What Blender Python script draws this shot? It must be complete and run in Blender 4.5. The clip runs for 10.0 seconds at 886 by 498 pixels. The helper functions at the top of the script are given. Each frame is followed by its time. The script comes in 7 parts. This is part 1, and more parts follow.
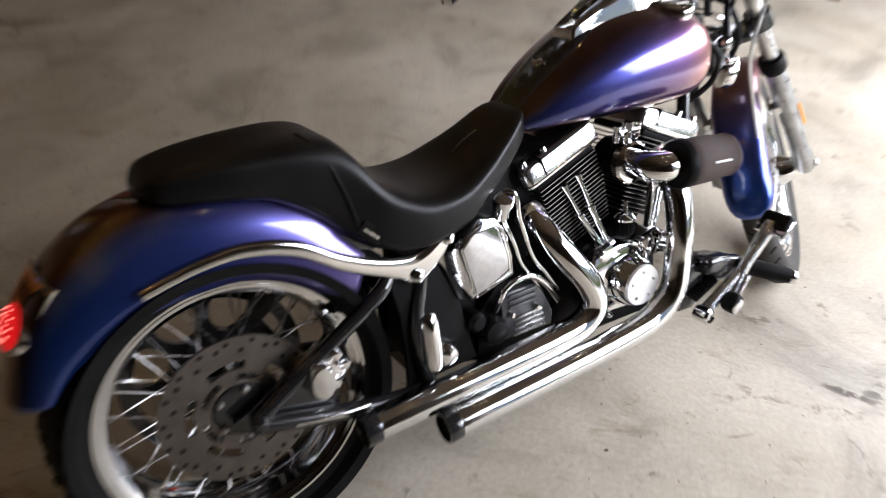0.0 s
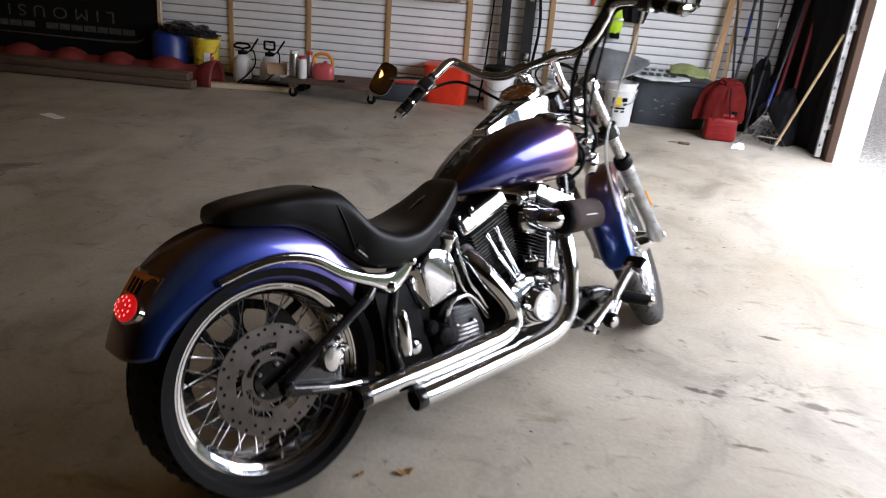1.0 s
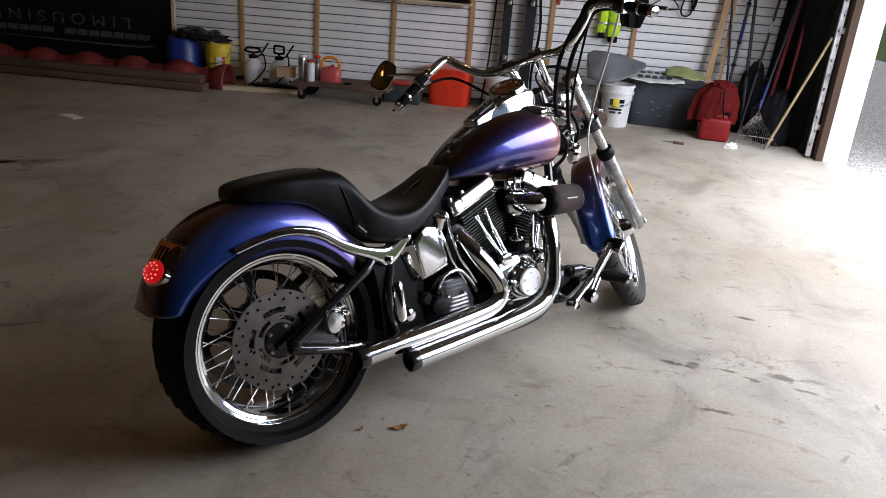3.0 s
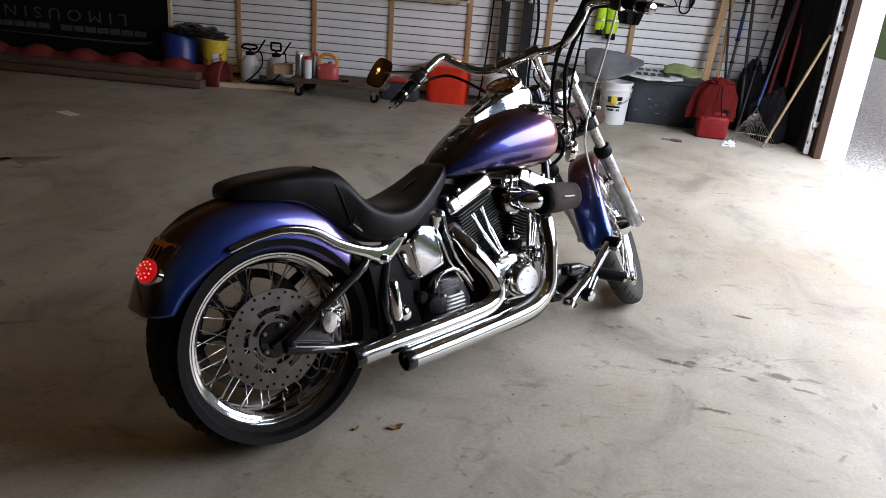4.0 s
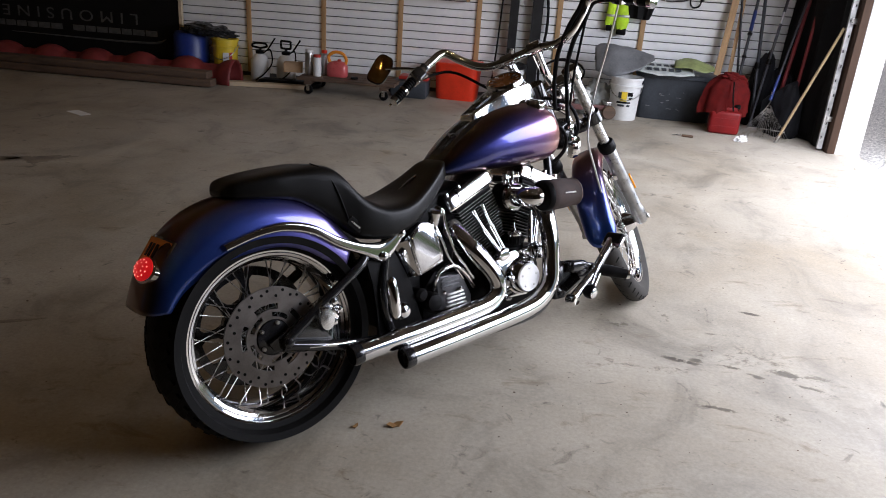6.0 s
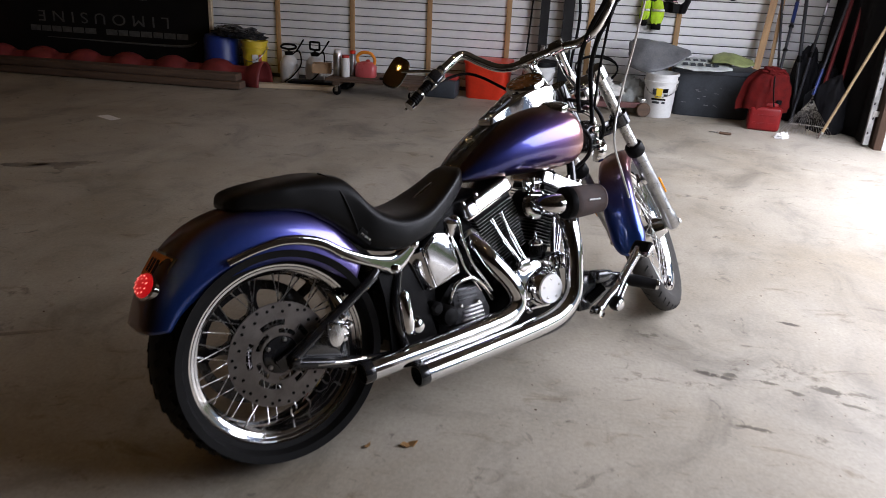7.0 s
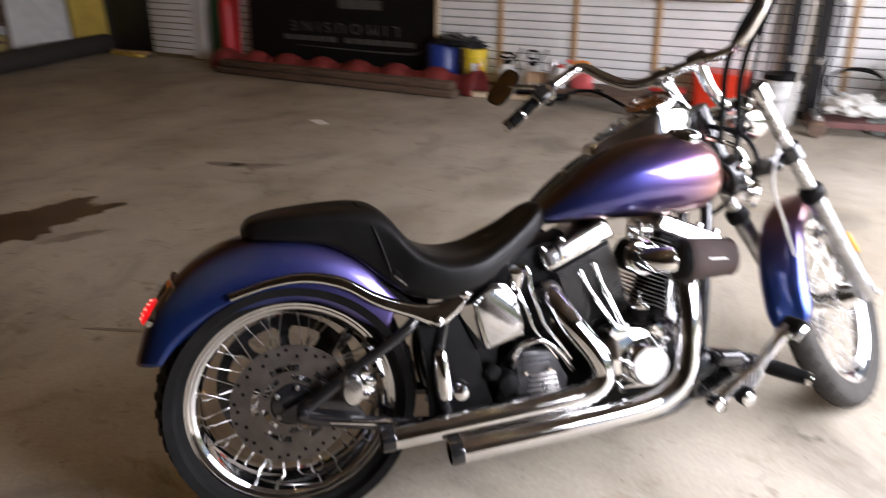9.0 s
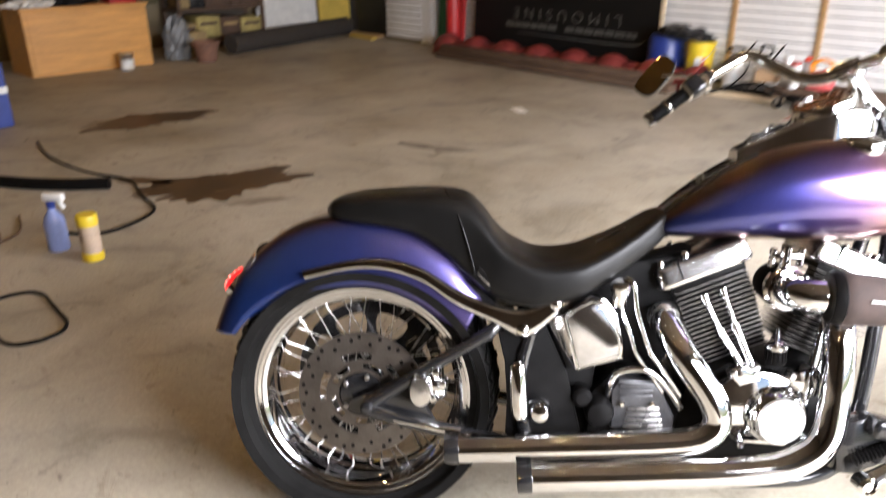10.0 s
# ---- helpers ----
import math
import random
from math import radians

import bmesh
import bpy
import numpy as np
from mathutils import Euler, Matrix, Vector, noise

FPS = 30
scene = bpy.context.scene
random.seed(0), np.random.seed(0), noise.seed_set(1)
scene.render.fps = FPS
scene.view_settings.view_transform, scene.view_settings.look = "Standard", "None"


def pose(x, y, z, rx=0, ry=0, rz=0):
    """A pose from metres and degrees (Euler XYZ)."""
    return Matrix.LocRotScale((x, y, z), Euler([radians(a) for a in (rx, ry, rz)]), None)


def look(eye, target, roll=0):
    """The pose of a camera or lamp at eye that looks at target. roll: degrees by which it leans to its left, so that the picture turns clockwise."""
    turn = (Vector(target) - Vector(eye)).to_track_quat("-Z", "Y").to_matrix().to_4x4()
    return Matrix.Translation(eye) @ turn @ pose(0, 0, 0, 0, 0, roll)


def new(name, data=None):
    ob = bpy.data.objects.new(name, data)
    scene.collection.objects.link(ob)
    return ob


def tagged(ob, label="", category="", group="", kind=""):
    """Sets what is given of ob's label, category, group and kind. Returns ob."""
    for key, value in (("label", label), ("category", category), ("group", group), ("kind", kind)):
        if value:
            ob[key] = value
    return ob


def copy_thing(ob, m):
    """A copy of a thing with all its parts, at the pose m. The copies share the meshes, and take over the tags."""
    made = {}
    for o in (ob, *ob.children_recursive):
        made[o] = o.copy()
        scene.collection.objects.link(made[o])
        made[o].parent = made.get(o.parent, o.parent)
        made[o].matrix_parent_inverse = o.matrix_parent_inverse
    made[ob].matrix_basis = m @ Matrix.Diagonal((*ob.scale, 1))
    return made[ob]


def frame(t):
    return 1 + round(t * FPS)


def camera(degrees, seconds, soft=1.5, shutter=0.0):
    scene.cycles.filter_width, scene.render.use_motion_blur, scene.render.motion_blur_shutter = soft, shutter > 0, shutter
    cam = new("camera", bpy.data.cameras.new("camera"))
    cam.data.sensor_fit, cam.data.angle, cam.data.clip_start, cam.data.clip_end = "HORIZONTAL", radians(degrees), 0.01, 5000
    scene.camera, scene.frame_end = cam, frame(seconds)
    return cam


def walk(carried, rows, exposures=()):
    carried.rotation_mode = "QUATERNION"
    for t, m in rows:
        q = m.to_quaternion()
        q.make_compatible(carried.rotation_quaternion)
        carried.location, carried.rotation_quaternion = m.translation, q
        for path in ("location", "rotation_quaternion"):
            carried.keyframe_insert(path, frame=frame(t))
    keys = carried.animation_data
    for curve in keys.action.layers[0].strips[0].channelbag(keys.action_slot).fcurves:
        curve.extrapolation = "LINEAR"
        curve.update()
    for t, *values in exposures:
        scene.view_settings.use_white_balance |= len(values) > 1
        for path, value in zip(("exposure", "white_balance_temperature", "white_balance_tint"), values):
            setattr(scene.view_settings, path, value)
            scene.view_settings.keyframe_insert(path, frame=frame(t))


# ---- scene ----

# ---- camera ----
cam = camera(61.5, 10.0, soft=0.7, shutter=0.9)
PATH = [
    (0, (0.174, 0.141, 1.385), (-0.156, 1.751, 0.246), 3.9),
    (0.2, (0.184, -0.057, 1.362), (-0.136, 1.623, 0.326), 2.7),
    (0.5, (0.123, -0.316, 1.375), (-0.067, 1.397, 0.361), 2.8),
    (1, (0.191, -0.618, 1.399), (0.033, 1.233, 0.659), 4.6),
    (1.5, (0.276, -0.841, 1.409), (0.069, 1.010, 0.680), 4.1),
    (2, (0.267, -0.870, 1.416), (0.055, 0.995, 0.726), 3.9),
    (2.5, (0.269, -0.870, 1.408), (0.075, 0.989, 0.697), 4.2),
    (4, (0.276, -0.848, 1.406), (0.100, 1.005, 0.672), 4.5),
    (4.5, (0.278, -0.850, 1.409), (0.086, 1.002, 0.680), 4.3),
    (5, (0.278, -0.845, 1.409), (0.091, 1.012, 0.688), 4.1),
    (6.5, (0.356, -0.800, 1.402), (0.096, 1.034, 0.648), 3.3),
    (7, (0.373, -0.704, 1.408), (0.061, 1.122, 0.653), 2.5),
    (7.5, (0.385, -0.563, 1.403), (0.053, 1.264, 0.662), 2.0),
    (7.6, (0.391, -0.533, 1.393), (0.027, 1.293, 0.662), 1.4),
    (8, (0.523, -0.463, 1.388), (-0.110, 1.296, 0.677), 1.8),
    (8.5, (0.675, -0.323, 1.377), (-0.127, 1.343, 0.615), 1.5),
    (9, (0.751, -0.151, 1.378), (-0.194, 1.444, 0.628), 0.1),
    (9.5, (0.840, -0.012, 1.366), (-0.431, 1.385, 0.704), 0.6),
    (10, (0.888, 0.172, 1.321), (-0.506, 1.384, 0.553), -0.3),
]
EXPOSURES = [(0.0, 0.02, 6250, 18), (0.6, -0.05, 6250, 18), (1.2, -0.48, 6120, 19), (2.0, -0.64, 6080, 19), (7.0, -0.64, 6120, 21), (8.0, -0.17, 6200, 23), (9.0, 0.45, 6400, 22), (9.5, 0.87, 6550, 20), (10.0, 1.50, 6500, 18)]
walk(cam, [(t, look(e, g, r)) for t, e, g, r in PATH], EXPOSURES)

# ---- world and light ----
world = bpy.data.worlds.new("sky")
scene.world = world
world.use_nodes = True
wn = world.node_tree
sky = wn.nodes.new("ShaderNodeTexSky")
sky.sky_type = "NISHITA"
sky.sun_disc = False
sky.sun_elevation, sky.sun_rotation = radians(47), radians(176)
wn.links.new(sky.outputs[0], wn.nodes["Background"].inputs[0])
wn.nodes["Background"].inputs[1].default_value = 0.06

sun = new("sun", bpy.data.lights.new("sun", "SUN"))
sun.data.energy, sun.data.angle, sun.data.color = 5.0, radians(6), (1, 0.96, 0.90)
sun.matrix_world = look((4.6, -4.0, 8.5), (4.0, 4.0, 0))


def area(name, w, h, power, m, color):
    data = bpy.data.lights.new(name, "AREA")
    data.shape, data.size, data.size_y, data.energy, data.color = "RECTANGLE", w, h, power, color
    ob = new(name, data)
    ob.matrix_world = m
    return ob


# daylight of the big door opening
daylight = area("door_daylight", 5.0, 2.2, 475, look((3.35, 2.95, 1.6), (2.50, 2.95, 0.0)), (0.92, 0.97, 1.0))
daylight.data.spread = radians(156)


# ---- materials ----
def mat(name, color, rough=0.5, metal=0.0, **kw):
    """Principled material with two scales of colour change and a fine bump."""
    m = bpy.data.materials.new(name)
    m.use_nodes = True
    nt = m.node_tree
    b = nt.nodes["Principled BSDF"]
    b.inputs["Base Color"].default_value = (*color, 1)
    b.inputs["Roughness"].default_value, b.inputs["Metallic"].default_value = rough, metal
    b.inputs["Coat Weight"].default_value = kw.get("coat", 0.0)
    b.inputs["Coat Roughness"].default_value = kw.get("coat_rough", 0.04)
    b.inputs["Specular IOR Level"].default_value = kw.get("spec", 0.5)
    if "edge" in kw:
        b.inputs["Specular Tint"].default_value = (*kw["edge"], 1)
    if "trans" in kw:
        b.inputs["Transmission Weight"].default_value = kw["trans"]
    var, scale = kw.get("var", 0.15), kw.get("scale", 6.0)
    if var:
        tc = nt.nodes.new("ShaderNodeTexCoord")
        mp = nt.nodes.new("ShaderNodeMapping")
        mp.inputs["Scale"].default_value = kw.get("stretch", (1, 1, 1))
        nt.links.new(tc.outputs["Object"], mp.inputs[0])
        n1, n2 = nt.nodes.new("ShaderNodeTexNoise"), nt.nodes.new("ShaderNodeTexNoise")
        n1.inputs["Scale"].default_value, n2.inputs["Scale"].default_value = scale, scale * 9
        n1.inputs["Detail"].default_value, n2.inputs["Detail"].default_value = 4, 3
        for n in (n1, n2):
            nt.links.new(mp.outputs[0], n.inputs["Vector"])
        mix = nt.nodes.new("ShaderNodeMath")
        mix.operation = "MULTIPLY_ADD"
        mix.inputs[1].default_value = 0.45
        nt.links.new(n2.outputs[0], mix.inputs[0])
        nt.links.new(n1.outputs[0], mix.inputs[2])
        ramp = nt.nodes.new("ShaderNodeMapRange")
        ramp.inputs[1].default_value, ramp.inputs[2].default_value = 0.45, 1.0
        ramp.inputs[3].default_value, ramp.inputs[4].default_value = 1 - var * 1.6, 1 + var * 1.2
        nt.links.new(mix.outputs[0], ramp.inputs[0])
        hsv = nt.nodes.new("ShaderNodeHueSaturation")
        hsv.inputs["Color"].default_value = (*color, 1)
        nt.links.new(ramp.outputs[0], hsv.inputs["Value"])
        out = hsv.outputs[0]
        if kw.get("spread"):
            info = nt.nodes.new("ShaderNodeObjectInfo")
            mr = nt.nodes.new("ShaderNodeMapRange")
            mr.inputs[3].default_value, mr.inputs[4].default_value = 1 - kw["spread"], 1 + kw["spread"]
            nt.links.new(info.outputs["Random"], mr.inputs[0])
            h2 = nt.nodes.new("ShaderNodeHueSaturation")
            nt.links.new(out, h2.inputs["Color"])
            nt.links.new(mr.outputs[0], h2.inputs["Value"])
            out = h2.outputs[0]
        nt.links.new(out, b.inputs["Base Color"])
        rr = nt.nodes.new("ShaderNodeMapRange")
        rr.inputs[1].default_value, rr.inputs[2].default_value = 0.3, 1.1
        dr = kw.get("drough", 0.25)
        rr.inputs[3].default_value, rr.inputs[4].default_value = rough * (1 - dr), min(1, rough * (1 + dr))
        nt.links.new(mix.outputs[0], rr.inputs[0])
        nt.links.new(rr.outputs[0], b.inputs["Roughness"])
        if kw.get("bump"):
            bp = nt.nodes.new("ShaderNodeBump")
            bp.inputs["Strength"].default_value, bp.inputs["Distance"].default_value = kw["bump"], kw.get("depth", 0.002)
            nt.links.new(n2.outputs[0], bp.inputs["Height"])
            nt.links.new(bp.outputs[0], b.inputs["Normal"])
    return m


def glow(name, color, strength):
    m = mat(name, color, 0.3, var=0)
    b = m.node_tree.nodes["Principled BSDF"]
    b.inputs["Emission Color"].default_value = (*color, 1)
    b.inputs["Emission Strength"].default_value = strength
    return m


# worn patches of the slab: centre, half length, half width, turn, depth of the wear
WEAR = ((0.965, 1.785, 0.12, 0.026, -14, 1.0), (1.03, 1.80, 0.05, 0.03, 25, 0.8), (0.915, 1.700, 0.11, 0.040, 10, 0.55), (1.07, 1.84, 0.07, 0.09, 14, 0.42), (1.225, 1.88, 0.15, 0.12, 14, 0.50), (1.150, 1.780, 0.07, 0.02, -8, 0.85),
        (1.235, 1.728, 0.05, 0.022, -25, 0.8), (1.350, 1.86, 0.05, 0.12, -12, 0.60), (1.36, 1.775, 0.10, 0.045, -22, 0.85), (1.460, 1.765, 0.14, 0.05, 8, 0.50), (1.415, 1.690, 0.10, 0.018, -20, 0.75), (1.228, 1.467, 0.085, 0.045, -30, 0.62),
        (1.05, 1.472, 0.11, 0.018, -6, 0.8), (1.342, 2.292, 0.055, 0.018, -14, 1.3), (0.765, 2.04, 0.13, 0.05, -5, 0.55), (0.70, 1.70, 0.22, 0.09, 10, 0.40), (1.19, 2.05, 0.18, 0.014, 5, 0.6), (0.955, 2.15, 0.03, 0.09, 10, 0.5),
        (1.585, 4.235, 0.24, 0.06, 22, 0.28), (1.71, 4.346, 0.10, 0.04, 20, 0.5), (1.44, 4.57, 0.18, 0.06, 21, 0.28), (1.30, 3.30, 0.35, 0.18, 18, 0.20), (1.10, 2.73, 0.28, 0.14, 17, 0.22), (1.62, 2.70, 0.16, 0.06, 18, 0.25))


def concrete():
    """Old trowelled slab: broad warm and dark blotches, smears, fine speckle, uneven sheen."""
    m = bpy.data.materials.new("concrete")
    m.use_nodes = True
    nt = m.node_tree
    b = nt.nodes["Principled BSDF"]
    tc = nt.nodes.new("ShaderNodeTexCoord")

    def noise_tex(scale, detail, rough=0.55, stretch=(1, 1, 1), warp=0.0):
        mp = nt.nodes.new("ShaderNodeMapping")
        mp.inputs["Scale"].default_value = stretch
        nt.links.new(tc.outputs["Object"], mp.inputs[0])
        n = nt.nodes.new("ShaderNodeTexNoise")
        n.inputs["Scale"].default_value, n.inputs["Detail"].default_value, n.inputs["Roughness"].default_value = scale, detail, rough
        n.inputs["Distortion"].default_value = warp
        nt.links.new(mp.outputs[0], n.inputs["Vector"])
        return n.outputs[0]

    def ramp(src, stops):
        r = nt.nodes.new("ShaderNodeValToRGB")
        nt.links.new(src, r.inputs[0])
        for i, (p, c) in enumerate(stops):
            e = r.color_ramp.elements[i] if i < 2 else r.color_ramp.elements.new(p)
            e.position, e.color = p, (*c, 1) if isinstance(c, tuple) else (c, c, c, 1)
        return r.outputs[0]

    def mult(x, y):
        n = nt.nodes.new("ShaderNodeMix")
        n.data_type, n.blend_type = "RGBA", "MULTIPLY"
        n.inputs[0].default_value = 1.0
        nt.links.new(x, n.inputs[6])
        nt.links.new(y, n.inputs[7])
        return n.outputs[2]

    broad = noise_tex(0.55, 6, 0.62, warp=0.4)
    col = ramp(broad, [(0.30, (0.250, 0.207, 0.146)), (0.72, (0.43, 0.391, 0.326)), (0.50, (0.348, 0.309, 0.245))])
    mid = noise_tex(2.6, 7, 0.66, (1, 0.7, 1), 0.8)
    col = mult(col, ramp(mid, [(0.30, 0.60), (0.64, 1.12), (0.47, 0.97)]))
    spots = noise_tex(7.5, 5, 0.6, warp=1.2)
    col = mult(col, ramp(spots, [(0.26, 0.45), (0.36, 1.0)]))
    scuff = noise_tex(4.2, 9, 0.72, (1, 2.4, 1), 0.6)
    col = mult(col, ramp(scuff, [(0.320, (0.70, 0.66, 0.60)), (0.420, (1.0, 1.0, 1.0))]))
    pits = noise_tex(19, 6, 0.65, (1, 1.6, 1), 0.5)
    col = mult(col, ramp(pits, [(0.29, 0.62), (0.36, 1.0)]))
    fine = noise_tex(70, 4, 0.7)
    col = mult(col, ramp(fine, [(0.25, 0.82), (0.75, 1.14)]))

    def calc(op, x, y):
        n = nt.nodes.new("ShaderNodeMath")
        n.operation = op
        for k, v in enumerate((x, y)):
            if isinstance(v, (int, float)):
                n.inputs[k].default_value = v
            else:
                nt.links.new(v, n.inputs[k])
        return n.outputs[0]

    worn = 0.0
    for cx, cy, ln, wd, turn, deep in WEAR:
        mp = nt.nodes.new("ShaderNodeMapping")
        mp.vector_type = "TEXTURE"
        mp.inputs["Location"].default_value, mp.inputs["Rotation"].default_value, mp.inputs["Scale"].default_value = (cx, cy, 0), (0, 0, radians(turn)), (ln, wd, 1)
        nt.links.new(tc.outputs["Object"], mp.inputs[0])
        far = nt.nodes.new("ShaderNodeVectorMath")
        far.operation = "LENGTH"
        nt.links.new(mp.outputs[0], far.inputs[0])
        near = calc("MAXIMUM", calc("SUBTRACT", 1.10, far.outputs["Value"]), 0.0)
        worn = calc("MAXIMUM", calc("MULTIPLY", calc("MINIMUM", near, 0.8), deep), worn)
    ragged = noise_tex(21, 9, 0.70, (1, 1.3, 1), 0.25)
    flake = calc("MULTIPLY", worn, ramp(calc("ADD", ragged, calc("MULTIPLY", worn, 0.30)), [(0.60, 0.0), (0.70, 1.0)]))
    col = mult(col, ramp(flake, [(0.03, (1.0, 1.0, 1.0)), (0.80, (0.24, 0.22, 0.20)), (0.36, (0.58, 0.56, 0.53))]))
    nt.links.new(col, b.inputs["Base Color"])
    rr = ramp(mid, [(0.30, 0.50), (0.70, 0.74)])
    b.inputs["Specular IOR Level"].default_value = 0.36
    nt.links.new(rr, b.inputs["Roughness"])
    bp = nt.nodes.new("ShaderNodeBump")
    bp.inputs["Strength"].default_value, bp.inputs["Distance"].default_value = 0.2, 0.002
    nt.links.new(fine, bp.inputs["Height"])
    nt.links.new(bp.outputs[0], b.inputs["Normal"])
    return m


CHROME = mat("chrome", (0.80, 0.80, 0.80), 0.07, 1.0, scale=20, var=0.05, drough=0.5)
STEEL = mat("steel", (0.55, 0.54, 0.52), 0.28, 1.0, scale=40, var=0.12)
SLIDER = mat("grey_alloy_slider", (0.38, 0.38, 0.375), 0.30, 1.0, scale=26, var=0.22, bump=0.1)
ALLOY = mat("satin_alloy", (0.62, 0.62, 0.61), 0.32, 1.0, scale=30, var=0.08)
DISC = mat("brushed_disc", (0.19, 0.172, 0.158), 0.36, 1.0, scale=25, var=0.15)
BLACK = mat("black_gloss", (0.012, 0.012, 0.013), 0.18, 0.0, scale=20, var=0.2, coat=0.5)
SATIN = mat("black_satin", (0.0055, 0.0052, 0.0052), 0.46, 0.0, scale=25, var=0.25, spec=0.08)
EDGE = mat("machined_edge", (0.30, 0.29, 0.28), 0.30, 1.0, scale=30, var=0.2)
POLISH = mat("polished_alloy", (0.78, 0.78, 0.78), 0.20, 1.0, scale=14, var=0.10, drough=0.4)
SILVER = mat("bright_satin_cap", (0.82, 0.82, 0.82), 0.40, 0.9, scale=20, var=0.05)
# Front tyre's paler grey: dust, plus door light put into the colour.
LIT_DUSTY = mat("lit_dusty_rubber", (0.045, 0.042, 0.038), 0.8, spec=0.15, scale=14, var=0.3, bump=0.3, depth=0.001)
RUBBER = mat("tyre_rubber", (0.0062, 0.0059, 0.0056), 0.62, spec=0.12, scale=18, var=0.35, bump=0.3, depth=0.001)
LEATHER = mat("black_leather", (0.0052, 0.005, 0.0048), 0.36, spec=0.20, scale=14, var=0.2, bump=0.22, depth=0.0006)


def shift_paint(name, axis, lo, hi, stops, ceiling_dark=None):
    """Colour-shift lacquer under a clear coat: the flake's hue is painted along one axis to imitate its change with
    angle, and flat-lying faces are painted dark brown to imitate the mirrored dark ceiling.
    """
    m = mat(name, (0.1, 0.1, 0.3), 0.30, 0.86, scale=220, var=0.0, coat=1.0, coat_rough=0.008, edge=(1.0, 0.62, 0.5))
    nt = m.node_tree
    b = nt.nodes["Principled BSDF"]
    tc, sep = nt.nodes.new("ShaderNodeTexCoord"), nt.nodes.new("ShaderNodeSeparateXYZ")
    nt.links.new(tc.outputs["Object"], sep.inputs[0])
    mr, ramp = nt.nodes.new("ShaderNodeMapRange"), nt.nodes.new("ShaderNodeValToRGB")
    mr.inputs[1].default_value, mr.inputs[2].default_value = lo, hi
    nt.links.new(sep.outputs[axis], mr.inputs[0])
    nt.links.new(mr.outputs[0], ramp.inputs[0])
    el = ramp.color_ramp.elements
    for i, (p, c) in enumerate(stops):
        e = el[i] if i < 2 else el.new(p)
        e.position, e.color = p, (*c, 1)
    flake, fr = nt.nodes.new("ShaderNodeTexNoise"), nt.nodes.new("ShaderNodeMapRange")
    flake.inputs["Scale"].default_value = 900
    nt.links.new(tc.outputs["Object"], flake.inputs["Vector"])
    nt.links.new(flake.outputs[0], fr.inputs[0])
    fr.inputs[1].default_value, fr.inputs[2].default_value, fr.inputs[3].default_value, fr.inputs[4].default_value = 0.3, 0.7, 0.75, 1.3
    hsv = nt.nodes.new("ShaderNodeHueSaturation")
    hue = ramp.outputs[0]
    # Flat-lying faces take a dark brown that stands for the mirrored ceiling.
    if ceiling_dark:
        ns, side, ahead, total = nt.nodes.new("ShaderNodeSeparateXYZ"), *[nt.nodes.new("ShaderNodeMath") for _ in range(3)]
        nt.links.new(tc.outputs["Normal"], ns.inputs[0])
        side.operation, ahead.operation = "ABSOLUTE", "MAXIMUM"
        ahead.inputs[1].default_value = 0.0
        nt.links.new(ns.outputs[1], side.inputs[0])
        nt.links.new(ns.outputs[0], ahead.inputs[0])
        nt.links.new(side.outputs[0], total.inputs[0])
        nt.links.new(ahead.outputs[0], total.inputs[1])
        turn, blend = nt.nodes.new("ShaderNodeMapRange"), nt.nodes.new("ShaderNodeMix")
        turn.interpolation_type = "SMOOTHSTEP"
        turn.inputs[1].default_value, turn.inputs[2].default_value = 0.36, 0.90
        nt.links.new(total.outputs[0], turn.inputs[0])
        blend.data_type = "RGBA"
        blend.inputs[6].default_value = (*ceiling_dark, 1)
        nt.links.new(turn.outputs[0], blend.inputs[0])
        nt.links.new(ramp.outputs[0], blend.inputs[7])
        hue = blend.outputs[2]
    nt.links.new(hue, hsv.inputs["Color"])
    nt.links.new(fr.outputs[0], hsv.inputs["Value"])
    nt.links.new(hsv.outputs[0], b.inputs["Base Color"])
    return m


# The dark rear stop paints a dark reflection; copper stops paint the angle hue.
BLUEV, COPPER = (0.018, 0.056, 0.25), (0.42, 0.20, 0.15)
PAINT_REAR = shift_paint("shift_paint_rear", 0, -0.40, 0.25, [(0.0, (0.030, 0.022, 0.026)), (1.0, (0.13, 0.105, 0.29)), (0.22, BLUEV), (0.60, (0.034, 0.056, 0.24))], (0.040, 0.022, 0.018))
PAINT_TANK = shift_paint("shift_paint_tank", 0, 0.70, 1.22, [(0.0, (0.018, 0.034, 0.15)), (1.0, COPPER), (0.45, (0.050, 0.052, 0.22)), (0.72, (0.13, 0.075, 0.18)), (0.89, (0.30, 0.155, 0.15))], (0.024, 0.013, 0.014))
PAINT_FRONT = shift_paint("shift_paint_front", 2, 0.40, 0.74, [(0.0, BLUEV), (1.0, (0.21, 0.10, 0.075)), (0.42, (0.035, 0.052, 0.22)), (0.72, (0.15, 0.08, 0.11))])
WHITE = mat("white_slat", (0.86, 0.86, 0.85), 0.45, scale=3, var=0.05, bump=0.05)
GROOVE = mat("slat_groove", (0.10, 0.10, 0.10), 0.7, var=0.1)
PINE = mat("pine_board", (0.52, 0.32, 0.15), 0.6, scale=5, var=0.2, stretch=(6, 6, 0.6), bump=0.1)
OLDWOOD = mat("old_wood", (0.105, 0.064, 0.040), 0.75, scale=5, var=0.3, stretch=(0.6, 6, 6), bump=0.2)
PALEWOOD = mat("pale_wood", (0.62, 0.50, 0.34), 0.6, scale=5, var=0.15, stretch=(0.6, 6, 6), bump=0.1)
